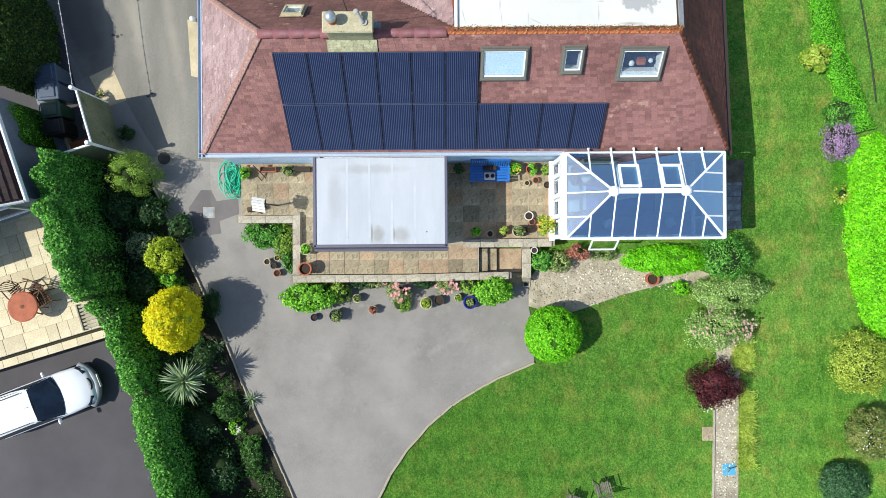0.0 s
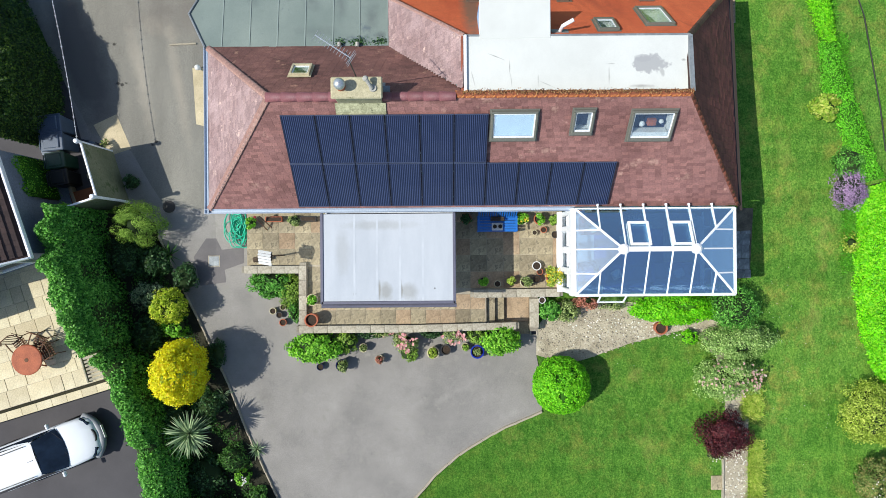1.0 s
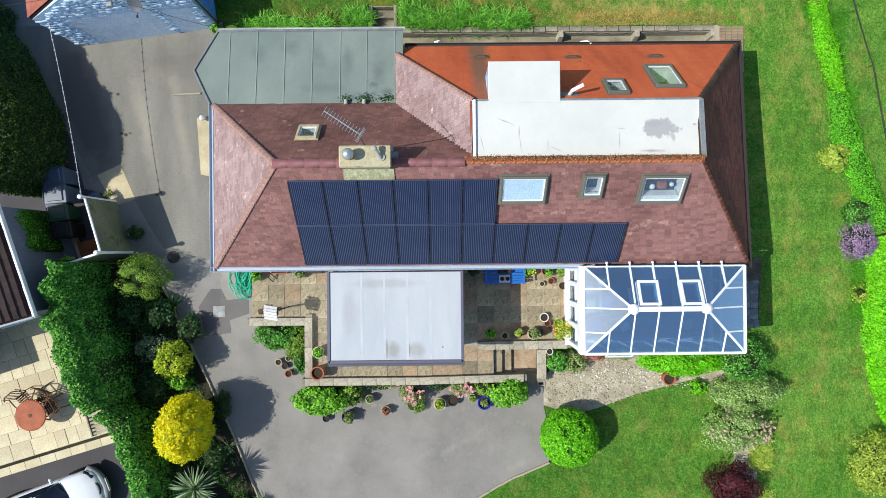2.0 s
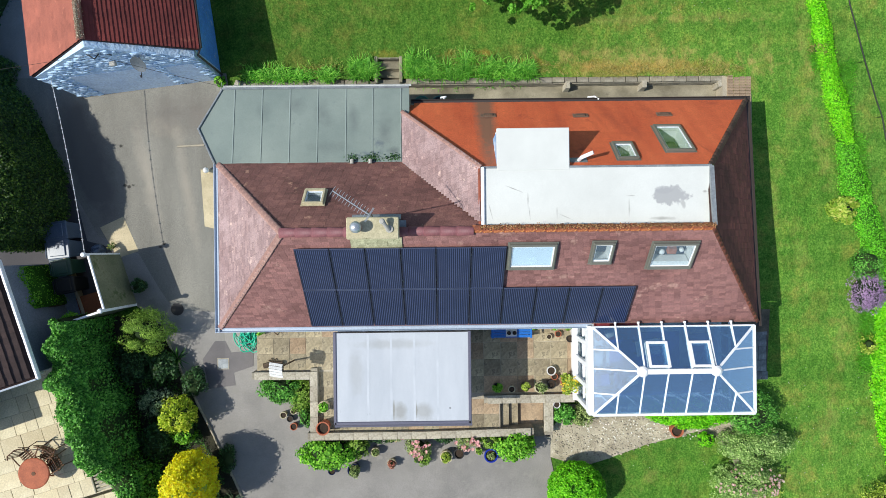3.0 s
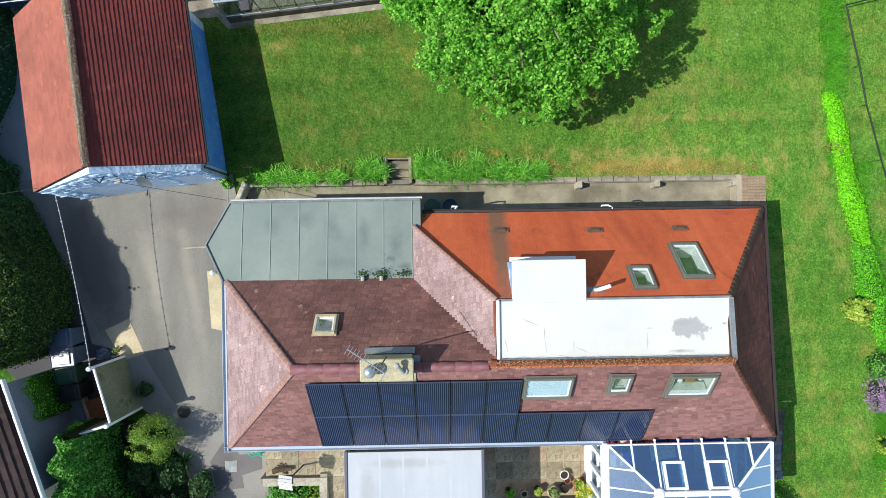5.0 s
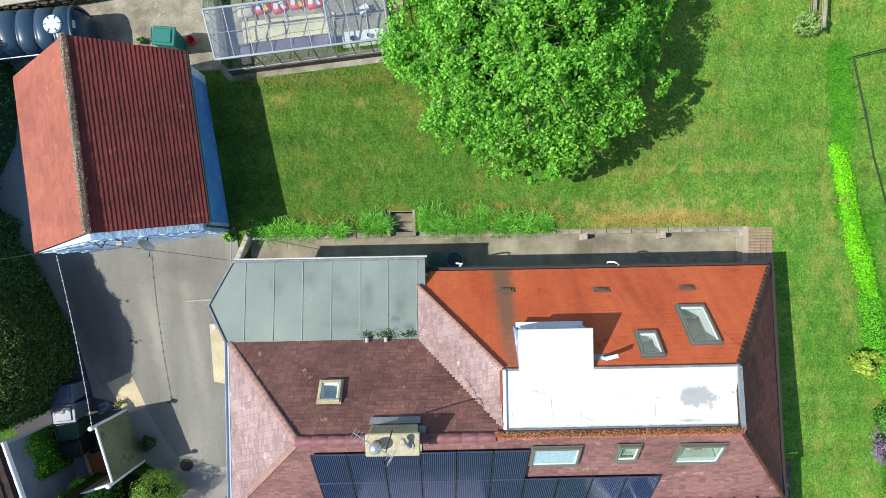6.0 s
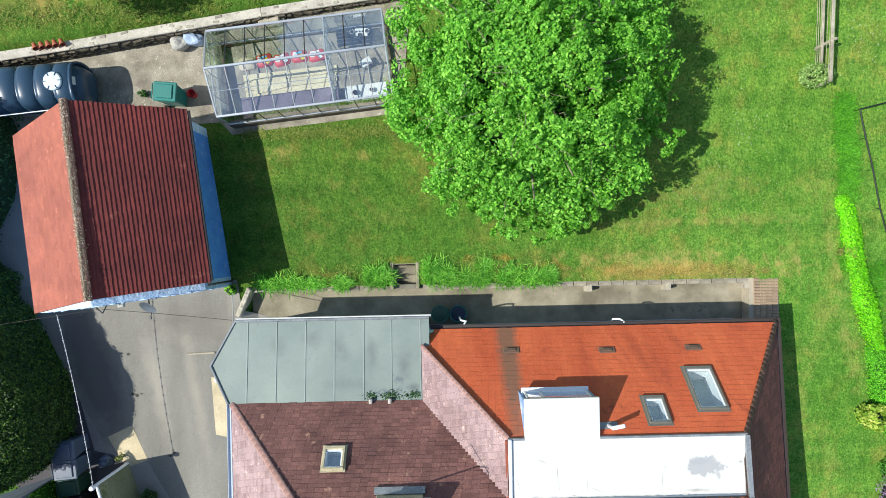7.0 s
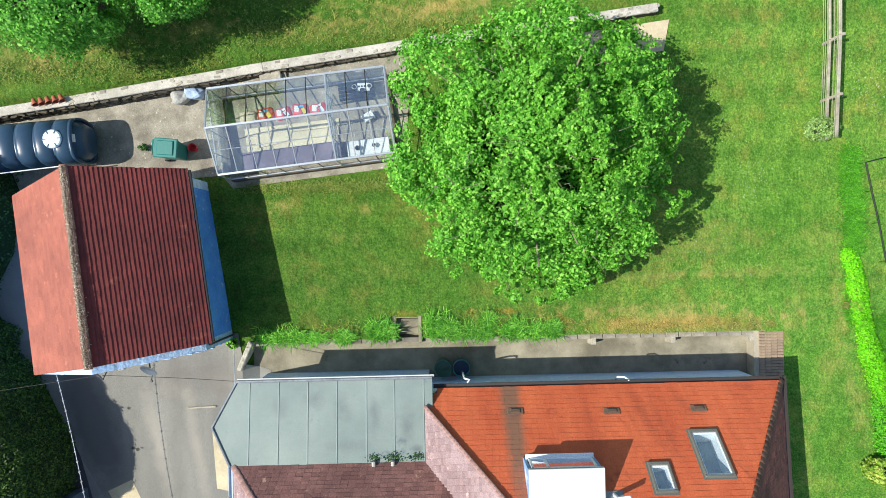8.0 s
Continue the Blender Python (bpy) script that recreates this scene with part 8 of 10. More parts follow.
plant_in((-3.34, -1.85, D0(-3.3, -1.8)), 0.17, 0.28, "stoneware", "pale stoneware pot on the drive", "leaf_olive", "small green potted plant", 0.16, 260, 0.06, 131)
plant_in((-2.73, -2.3, D0(-2.7, -2.3)), 0.17, 0.26, "stoneware", "buff clay pot on the drive", "leaf_coral", "reddish small potted plant", 0.2, 360, 0.06, 132)
plant_in((-0.68, -2.05, D0(-0.7, -2)), 0.24, 0.32, "stoneware", "wide cream pot on the drive", "leaf_gold", "yellow-green plant in a pot", 0.2, 420, 0.07, 133)
pot((-0.2, -1.95, D0(-0.2, -2)), 0.2, 0.3, M["dark_plastic"], "dark pot of earth")
plant_in((1.0, -2.03, D0(1, -2)), 0.26, 0.32, "blue_glaze", "cobalt blue glazed pot", "leaf_olive", "small plant in the blue pot", 0.17, 300, 0.06, 134)
plant_in((-4.15, -2.5, D0(-4, -2.5)), 0.24, 0.34, "navy_glaze", "dark blue glazed pot", "leaf_olive", "reddish-green plant in a pot", 0.26, 500, 0.07, 135)
pot((-5.0, -2.58, D0(-5, -2.6)), 0.14, 0.2, M["navy_glaze"], "small dark blue glazed pot")
plant_in((0.55, -1.85, D0(0.5, -1.8)), 0.15, 0.22, "stoneware", "small pale clay pot", "leaf_feather", "small green potted plant", 0.17, 260, 0.06, 136)
# ivy in the walled corner
shrub("ivy", "dark ivy spilling over the terrace corner", (-6.75, 0.62), (0.95, 0.55, 0.55), 3400, 0.09, M["leaf_hedge"], 141, 40, category="ivy")
shrub("ivy", "ivy and yellowing weeds in the walled corner", (-6.05, 0.4), (0.52, 0.75, 0.5), 2200, 0.08, M["leaf_feather"], 142, 36, core=0.5, category="ivy")
shrub("ivy", "ivy at the foot of the terrace wall", (-5.95, -0.35), (0.3, 0.55, 0.45), 900, 0.08, M["leaf_hedge"], 143, 24, category="ivy")
pot((-6.78, -0.42, D0(-6.8, -0.4)), 0.13, 0.24, M["stoneware"], "small pot with a pale rim")
pot((-6.4, -0.28, D0(-6.4, -0.3)), 0.12, 0.22, M["stoneware"], "small pot with a pale rim")
pot((-6.4, -0.86, D0(-6.4, -0.9)), 0.14, 0.24, M["terracotta"], "small terracotta pot of red earth")
pot((-6.55, -0.58, D0(-6.5, -0.6)), 0.12, 0.18, M["black_plastic"], "black plastic pot by the ivy")

# ---- beds beside the glazed room ----
shrub("shrub", "green strappy plants beside the steps", (3.75, -0.45), (0.45, 0.4, 0.5), 1500, 0.12, M["leaf_hedge"], 151, 30, core=0.5)
shrub("shrub", "grey-green bushy plants by the path", (4.45, -0.5), (0.5, 0.45, 0.5), 1400, 0.08, M["leaf_olive"], 152, 30, core=0.5)
shrub("shrub", "coral-red leaved shrub by the path", (5.1, -0.15), (0.5, 0.35, 0.55), 1300, 0.08, M["leaf_coral"], 153, 28, core=0.5)
shrub("shrub", "sparse twiggy plants along the glazed room", (6.1, -0.25), (0.6, 0.28, 0.4), 700, 0.07, M["leaf_olive"], 154, 24, core=0.3)
pot((8.0, -1.18, D0(8, -1.2)), 0.25, 0.34, M["terracotta"], "wide terracotta pot on the path")
pot((3.42, -0.05, -0.1), 0.13, 0.18, M["white_tray"], "white pot on the step wall")
# inside the glazed room
e = thing("sofa", "deep blue two-seat sofa", "sofa", (6.4, 0.85, 0.0))
for c, s in (((0, 0, 0.25), (1.7, 0.75, 0.3)), ((0, -0.33, 0.55), (1.7, 0.2, 0.5))):
    bm = bmesh.new()
    box(bm, c, s, bev=0.06)
    part("seat" if c[1] == 0 else "backrest", bm, M["blue_sofa"], e)
for sx in (-1, 1):
    bm = bmesh.new()
    box(bm, (sx * 0.8, 0, 0.42), (0.18, 0.75, 0.5), bev=0.06)
    part("armrest", bm, M["blue_sofa"], e)
copy_thing(e, pose(8.2, 0.95, 0.0))
for x, y, mt, lb in ((8.6, 2.2, "blue_sofa", "blue upholstered armchair under the glass"), (5.0, 1.0, "blue_sofa", "blue upholstered armchair under the glass")):
    e = thing("armchair", lb, "armchair", (x, y, 0.0), random.Random(x).uniform(-30, 30))
    bm = bmesh.new()
    box(bm, (0, 0, 0.24), (0.65, 0.65, 0.3), bev=0.06)
    part("seat", bm, M[mt], e)
    bm = bmesh.new()
    box(bm, (0, 0.3, 0.55), (0.65, 0.16, 0.5), bev=0.05)
    part("backrest", bm, M[mt], e)
e = thing("sofa", "deep red two-seat sofa against the house wall", "sofa", (5.55, 2.72, 0.0))
for c, sz, nm in (((0, 0, 0.25), (1.5, 0.7, 0.32), "seat"), ((0, 0.3, 0.56), (1.5, 0.18, 0.5), "backrest"), ((-0.7, 0, 0.42), (0.16, 0.7, 0.5), "armrest"), ((0.7, 0, 0.42), (0.16, 0.7, 0.5), "armrest")):
    bm = bmesh.new()
    box(bm, c, sz, bev=0.06)
    part(nm, bm, M["red_cloth"], e)
for x, y, mt, lb in ((5.3, 2.65, "cream_cloth", "cream cushion on the red sofa"), (6.1, 0.9, "white_tray", "white cushion on the blue sofa"), (8.4, 0.95, "sack_blue", "pale blue cushion on the blue sofa")):
    e = thing("cushion", lb, "cushion", (x, y, 0.41), 25)
    bm = bmesh.new()
    box(bm, (0, 0, 0.06), (0.38, 0.34, 0.12), bev=0.05)
    part("cushion", bm, M[mt], e, smooth=True)
e = thing("low_table", "low table with a cream cloth", "table", (6.7, 2.1, 0.0), 8)
bm = bmesh.new()
box(bm, (0, 0, 0.44), (0.9, 0.55, 0.04), bev=0.01)
part("top", bm, M["cream_cloth"], e)
for sx in (-1, 1):
    for sy in (-1, 1):
        bm = bmesh.new()
        box(bm, (sx * 0.4, sy * 0.22, 0.21), (0.05, 0.05, 0.42))
        part("leg", bm, M["wood_brown"], e)
e = thing("floor_rug", "blue patterned rug in the glazed room", "rug", (6.7, 1.8, 0.004))
bm = bmesh.new()
box(bm, (0, 0, 0.008), (2.6, 1.6, 0.012), bev=0.004)
part("pile", bm, M["blue_sofa"], e)

# ---- front lawn ----
shrub("round_bush", "clipped round bright green bush at the lawn's corner", (4.08, -3.2), (1.05, 1.05, 1.0), 30000, 0.075, M["leaf_dome"], 161, 700, 0.11, core=0.85, category="bush", up=0.85, inner=0.97, core_mat="leaf_inner")
shrub("low_hedge", "bright green creeping hedge below the glazed room", (8.45, -0.45), (1.75, 0.62, 0.62), 16000, 0.08, M["leaf_lime"], 162, 200, 0.2, core_mat="leaf_inner", core=0.7, category="hedge")
shrub("shrub", "dark green shrub at the corner of the glazed room", (10.55, -0.4), (0.95, 0.95, 0.9), 7500, 0.075, M["leaf_hedge"], 163, 90)
shrub("shrub", "small lime green shrub at the lawn's edge", (9.1, -1.55), (0.35, 0.3, 0.35), 1000, 0.07, M["leaf_lime"], 164, 24)
shrub("shrub", "grey-green bushy shrub on the lawn", (10.85, -1.7), (1.45, 0.75, 0.75), 11000, 0.075, M["leaf_sage"], 165, 46, 0.3, core=0.5, inner=0.4)
shrub("shrub", "flowering shrub with pale pink blooms", (10.4, -3.05), (1.5, 0.85, 0.7), 9500, 0.075, M["leaf_sage"], 166, 44, 0.3, core=0.45, inner=0.4, flowers=(M["petal_pale"], 90, 0.11))
shrub("shrub", "dark purple maple shrub", (10.25, -5.05), (1.05, 0.92, 0.8), 8000, 0.08, M["leaf_maroon"], 167, 30, 0.4, core=0.5, core_mat="leaf_maroon")
shrub("shrub", "small white-flowered plant beside the path", (10.05, -6.1), (0.3, 0.25, 0.22), 400, 0.06, M["leaf_olive"], 168, 12, flowers=(M["petal_white"], 30, 0.06))
e = thing("stone_slab", "buff stone slab set in the lawn", "stone slab", (10.26, -7.25, G(10.26, -7.25) + 0.01))
bm = bmesh.new()
box(bm, (0, 0, 0), (0.42, 0.55, 0.05), bev=0.012)
part("slab", bm, M["slab"], e)
e = thing("blue_mat", "square sky-blue mat on the path", "mat", (11.08, -8.65, G(11.08, -8.65) + 0.035))
bm = bmesh.new()
box(bm, (0, 0, 0.008), (0.5, 0.46, 0.016), bev=0.004, rz=4)
part("mat", bm, M["cyan_slab"], e)
e = thing("hand_fork", "small dark garden fork lying on the blue mat", "garden tool", (11.15, -8.6, G(11.1, -8.6) + 0.07), 15)
bm = bmesh.new()
tube(bm, [(-0.02, 0, 0), (0.24, 0.02, 0.01)], 0.014, 6)
part("handle", bm, M["black_plastic"], e)
bm = bmesh.new()
for k in (-1, 0, 1):
    tube(bm, [(-0.02, 0, 0), (-0.08, k * 0.07, 0), (-0.14, k * 0.09, 0)], 0.01, 5)
part("tine", bm, M["alu_dark"], e)


def folding_chair(at, rz, label):
    e = thing("garden_chair", label, "chair", at, rz, group="lawn chairs")
    for k in range(7):
        bm = bmesh.new()
        box(bm, (-0.22 + k * 0.073, 0, 0.43), (0.055, 0.44, 0.02), bev=0.004)
        part("seat_slat", bm, M["wood_weathered"], e)
    for k in range(5):
        bm = bmesh.new()
        box(bm, (0, 0.26 + k * 0.035, 0.55 + k * 0.085), (0.46, 0.015, 0.06), rx=-20, bev=0.004)
        part("back_slat", bm, M["wood_weathered"], e)
    for sx in (-1, 1):
        bm = bmesh.new()
        tube(bm, [(sx * 0.25, -0.25, 0), (sx * 0.25, 0.22, 0.45), (sx * 0.25, 0.42, 0.98)], 0.02, 6)
        part("back_leg", bm, M["wood_weathered"], e)
        bm = bmesh.new()
        tube(bm, [(sx * 0.23, 0.3, 0), (sx * 0.23, -0.22, 0.44)], 0.02, 6)
        part("front_leg", bm, M["wood_weathered"], e)
        bm = bmesh.new()
        box(bm, (sx * 0.27, 0.0, 0.63), (0.05, 0.5, 0.025), bev=0.006)
        part("armrest", bm, M["wood_weathered"], e)
    return e


folding_chair((6.05, -9.2, G(6, -9.2)), 195, "weathered grey wooden folding chair on the lawn")
folding_chair((4.95, -9.7, G(5, -9.7)), 160, "weathered grey wooden folding chair on the lawn")
# ---- neighbouring house, patio and yard ----
def lane_hedge(name, label, path, z1, n, size, mat, seed, category="hedge", rough=0.14, inside="leaf_core_shade"):
    """A clipped hedge along a line of (x, y, half width); leaves over a solid shade-coloured inside."""
    rng = np.random.default_rng(seed)
    e = thing(name, label, category, (path[0][0], path[0][1], G(path[0][0], path[0][1])))
    ox, oy, oz = path[0][0], path[0][1], G(path[0][0], path[0][1])
    seg = [math.hypot(b[0] - a[0], b[1] - a[1]) for a, b in zip(path, path[1:])]
    tot = sum(seg)
    pts, nrm = [], []
    sides = []
    for i in range(len(path)):
        a, b = path[max(i - 1, 0)], path[min(i + 1, len(path) - 1)]
        L = math.hypot(b[0] - a[0], b[1] - a[1])
        sides.append(np.array([-(b[1] - a[1]) / L, (b[0] - a[0]) / L]))
    for _ in range(n):
        s = rng.uniform(0, tot)
        i = 0
        while i < len(seg) - 1 and s > seg[i]:
            s -= seg[i]
            i += 1
        k = min(1, s / seg[i])
        a, b = path[i], path[i + 1]
        x, y, w = (a[j] + (b[j] - a[j]) * k for j in range(3))
        side = sides[i] * (1 - k) + sides[i + 1] * k
        zb = G(x, y)
        h = z1 - zb
        wob = 1 + rough * noise.noise((x * 1.3, y * 1.3, seed)) * 2
        hob = 1 + rough * noise.noise((x * 1.7, y * 1.7, seed + 9.0))
        u = rng.uniform(-1, 1)
        if rng.random() < 0.55:
            r = u * w * wob
            q = 1 - 0.22 * abs(u) ** 3
            z = zb + h * hob * q + rng.normal(0, 0.05)
            nm = np.array([side[0] * u * 0.6, side[1] * u * 0.6, 1.0])
        else:
            sg = 1 if u > 0 else -1
            zz = rng.uniform(0.02, 1) ** 0.8
            r = sg * w * wob * (1.0 - 0.12 * zz ** 3) + rng.normal(0, 0.05)
            z = zb + h * hob * zz * 0.9
            nm = np.array([side[0] * sg, side[1] * sg, 0.6])
        pts.append((x + side[0] * r - ox, y + side[1] * r - oy, z - oz))
        nrm.append(nm)
    V, F = leaf_arrays(np.array(pts), np.array(nrm), size, rng, 0.6, 0.6)
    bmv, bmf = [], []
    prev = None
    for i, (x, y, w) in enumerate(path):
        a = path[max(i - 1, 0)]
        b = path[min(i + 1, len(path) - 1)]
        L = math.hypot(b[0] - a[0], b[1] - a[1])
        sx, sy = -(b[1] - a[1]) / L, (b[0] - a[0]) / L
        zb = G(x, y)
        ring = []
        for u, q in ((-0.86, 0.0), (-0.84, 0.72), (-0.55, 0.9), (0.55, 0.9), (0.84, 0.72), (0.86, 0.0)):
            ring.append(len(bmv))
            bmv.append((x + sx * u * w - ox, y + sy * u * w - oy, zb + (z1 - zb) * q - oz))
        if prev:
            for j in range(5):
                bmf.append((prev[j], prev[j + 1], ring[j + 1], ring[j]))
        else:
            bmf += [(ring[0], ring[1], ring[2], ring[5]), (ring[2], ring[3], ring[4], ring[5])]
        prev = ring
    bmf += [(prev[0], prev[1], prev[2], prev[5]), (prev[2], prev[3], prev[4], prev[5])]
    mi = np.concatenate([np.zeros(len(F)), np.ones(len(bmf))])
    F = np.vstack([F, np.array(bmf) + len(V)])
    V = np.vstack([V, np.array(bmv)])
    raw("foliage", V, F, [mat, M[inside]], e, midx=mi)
    for x, y, w in path:
        bm = bmesh.new()
        zb = G(x, y)
        tube(bm, [(x - ox, y - oy, zb - oz - 0.05), (x - ox + 0.05, y - oy, zb - oz + (z1 - zb) * 0.6)], 0.04, 6, 0.02)
        part("stem", bm, M["bark"], e)
    return e


lane_hedge("boundary_hedge", "tall bushy green hedge beside the patio", [(-13.5, 3.5, 0.35), (-13.6, 2.57, 0.5), (-13.3, 0.94, 0.6), (-12.75, -0.78, 0.6), (-12.4, -1.6, 0.4)], 2.25, 30000, 0.105, M["leaf_hedge"], 41, rough=0.22)
lane_hedge("boundary_hedge", "long trimmed green hedge between two gardens", [(-12.5, -1.75, 0.42), (-11.92, -2.5, 0.45), (-11.36, -3.94, 0.44), (-10.62, -5.95, 0.46), (-9.97, -8.36, 0.48), (-8.95, -11.6, 0.48)], 1.4, 30000, 0.1, M["leaf_hedge"], 46, rough=0.22)
lane_hedge("dark_hedge", "tall dark evergreen hedge shading the lane", [(-18.6, 14.0, 1.4), (-17.3, 11.0, 1.4), (-16.4, 9.2, 1.45), (-15.85, 8.0, 1.4), (-15.6, 7.4, 1.15), (-15.8, 6.8, 0.95), (-16.1, 6.2, 0.9)], 2.75, 95000, 0.085, M["leaf_yew"], 42)
lane_hedge("conifer_hedge", "brown-green conifer hedge behind the barn", [(-17.6, 19.0, 1.3), (-17.0, 17.2, 1.4), (-17.2, 15.6, 1.2), (-18.2, 13.6, 1.0)], 3.0, 9000, 0.1, M["leaf_dark"], 43)

nb = thing("neighbour_house", "grey rendered house with dark ribbed tiles", "house", (-13.9, 1.72, 0), 18.1)
bm = bmesh.new()
box(bm, (-3.2, 2.05, 1.0), (6.0, 3.7, 3.4))
part("wall", bm, M["render_grey"], nb)
# block out of view, added so that its shade falls on the patio
bm = bmesh.new()
box(bm, (-4.75, -0.13, 1.1), (2.2, 1.9, 2.6))
part("unseen_wing", bm, M["render_grey"], nb, "unseen low block added to shade the patio")
ro = part("roof", bmesh.new(), M["tile_dark"], nb, "dark brown ribbed tile roof")
poly = [(0.0, 0.0, 2.7), (0.0, 4.0, 2.7), (-3.0, 4.0, 4.6), (-3.0, 0.0, 4.6)]
slab_under("roof_deck", poly, M["tile_deck"], ro)
tile_slope("roof_tiling", [(-0.1, 0.08, 2.76), (-0.1, 4.0, 2.76), (-3.0, 4.0, 4.62), (-3.0, 0.08, 4.62)], 0.22, 0.2, M["tile_neighbour"], ro, 51, 0.05)
poly = [(-6.0, 4.0, 2.7), (-6.0, 0.0, 2.7), (-3.0, 0.0, 4.6), (-3.0, 4.0, 4.6)]
slab_under("roof_deck", poly, M["tile_deck"], ro)
bm = bmesh.new()
box(bm, (0.04, 2.0, 2.62), (0.1, 4.1, 0.16), bev=0.02)
box(bm, (-1.5, -0.02, 3.6), (3.5, 0.06, 0.18), ry=32.3, bev=0.01)
part("bargeboard", bm, M["white_frame"], nb)
bm = bmesh.new()
f = [bm.verts.new(p) for p in ((-0.2, 0.22, 2.6), (-5.8, 0.22, 2.6), (-3.0, 0.22, 4.5))]
bm.faces.new(f)
bmesh.ops.solidify(bm, geom=bm.faces[:], thickness=0.1)
part("gable", bm, M["render_grey"], nb)
win = part("window", bmesh.new(), M["white_frame"], nb)
for c, s in (((-1.6, 0.16, 2.05), (1.3, 0.08, 0.08)), ((-1.6, 0.16, 0.95), (1.3, 0.08, 0.08)), ((-2.2, 0.16, 1.5), (0.08, 0.08, 1.02)), ((-1.0, 0.16, 1.5), (0.08, 0.08, 1.02))):
    bm = bmesh.new()
    box(bm, c, s, bev=0.01)
    part("window_frame", bm, M["white_frame"], win)
bm = bmesh.new()
box(bm, (-1.6, 0.18, 1.5), (1.14, 0.02, 1.02))
part("pane", bm, M["glass_dark"], win)

side = thing("side_path", "narrow grey concrete path beside the neighbouring house", "path", (-13.9, 1.72, 0), 18.1, kind="structure")
bm = bmesh.new()
box(bm, (0.05, 2.6, -0.85), (0.6, 4.6, 1.3), bev=0.02)
part("path_slab", bm, M["render_grey"], side)
bm = bmesh.new()
box(bm, (0.42, 2.6, -0.2), (0.12, 4.6, 0.3), bev=0.02)
part("edging", bm, M["concrete"], side)

patio = thing("patio", "pale sandstone patio of mixed rectangular slabs", "patio", (-15.6, -1.6, 0), 16.5, kind="structure")
bm = bmesh.new()
box(bm, (-0.6, 0.5, -0.183), (6.4, 4.9, 1.0))
part("patio_bed", bm, M["concrete"], patio)
paving(patio, -3.8, 2.6, -1.94, 2.94, 0.31, 0.6, ("slab_cream",), 61, mix=1.0)
low = thing("patio_wall", "low pale retaining wall below the patio", "garden wall", (-15.6, -1.6, 0), 16.5, kind="structure")
# ledge in dark earth colour, making the shadow line behind the coping
bm = bmesh.new()
box(bm, (-0.4, -2.16, -0.33), (7.0, 0.4, 0.9), bev=0.01)
part("ledge", bm, M["bed_soil"], low)
for k in range(12):
    bm = bmesh.new()
    box(bm, (-3.6 + k * 0.58, -2.22, 0.2), (0.575, 0.3, 0.1), bev=0.008)
    part("coping_slab", bm, M["slab_cream"], low)
# slatted wooden steps at the patio's end
wst = thing("wooden_steps", "slatted wooden steps beside the hedge", "steps", (-13.2, -2.35, 0.3), 16.5)
for k in range(7):
    bm = bmesh.new()
    box(bm, (0, -0.42 + k * 0.135, 0.1), (0.52, 0.085, 0.04), bev=0.006)
    part("slat", bm, M["wood_grey"], wst)
for sx in (-1, 1):
    bm = bmesh.new()
    box(bm, (sx * 0.3, 0, 0.08), (0.06, 1.0, 0.16), bev=0.01)
    part("side_board", bm, M["wood_grey"], wst)

pt = thing("patio_table", "round reddish wooden patio table", "table", (-15.15, -1.95, 0.33))
bm = bmesh.new()
lathe(bm, [(0.0005, 0.68), (0.52, 0.68), (0.55, 0.7), (0.55, 0.72), (0.52, 0.74), (0.0005, 0.74)], n=32)
part("tabletop", bm, M["teak"], pt)
bm = bmesh.new()
lathe(bm, [(0.07, 0.735), (0.07, 0.75), (0.0005, 0.752)], n=12)
part("parasol_cap", bm, M["wood_brown"], pt)
for k in range(4):
    a = k * math.pi / 2 + 0.5
    bm = bmesh.new()
    tube(bm, [(0.12 * math.cos(a), 0.12 * math.sin(a), 0.68), (0.4 * math.cos(a), 0.4 * math.sin(a), 0)], 0.03, 6)
    part("leg", bm, M["teak"], pt)


def patio_chair(at, rz):
    e = thing("patio_chair", "dark wooden slatted chair at the round table", "chair", at, rz, group="patio chairs")
    for k in range(6):
        bm = bmesh.new()
        box(bm, (0, -0.2 + k * 0.08, 0.44), (0.46, 0.055, 0.02), bev=0.004)
        part("seat_slat", bm, M["wood_brown"], e)
    for k in range(7):
        a = (k - 3) * 0.08
        bm = bmesh.new()
        tube(bm, [(a, 0.22, 0.45), (a * 1.3, 0.36, 0.92)], 0.013, 6)
        part("back_slat", bm, M["wood_brown"], e)
    bm = bmesh.new()
    tube(bm, [(-0.3, 0.28, 0.86), (-0.16, 0.37, 0.94), (0.16, 0.37, 0.94), (0.3, 0.28, 0.86)], 0.022, 6)
    part("top_rail", bm, M["wood_brown"], e)
    for sx in (-1, 1):
        bm = bmesh.new()
        tube(bm, [(sx * 0.24, -0.26, 0.66), (sx * 0.27, 0.0, 0.67), (sx * 0.25, 0.3, 0.7)], 0.022, 6)
        part("armrest", bm, M["wood_brown"], e)
        for y in (-0.22, 0.24):
            bm = bmesh.new()
            tube(bm, [(sx * 0.21, y, 0.45), (sx * 0.25, y * 1.2, 0)], 0.018, 6)
            part("leg", bm, M["wood_brown"], e)
    return e


ch = patio_chair((-14.6, -1.7, 0.33), -60)
copy_thing(ch, pose(-14.85, -1.35, 0.33, 0, 0, -20))
copy_thing(ch, pose(-15.55, -1.45, 0.33, 0, 0, 40))

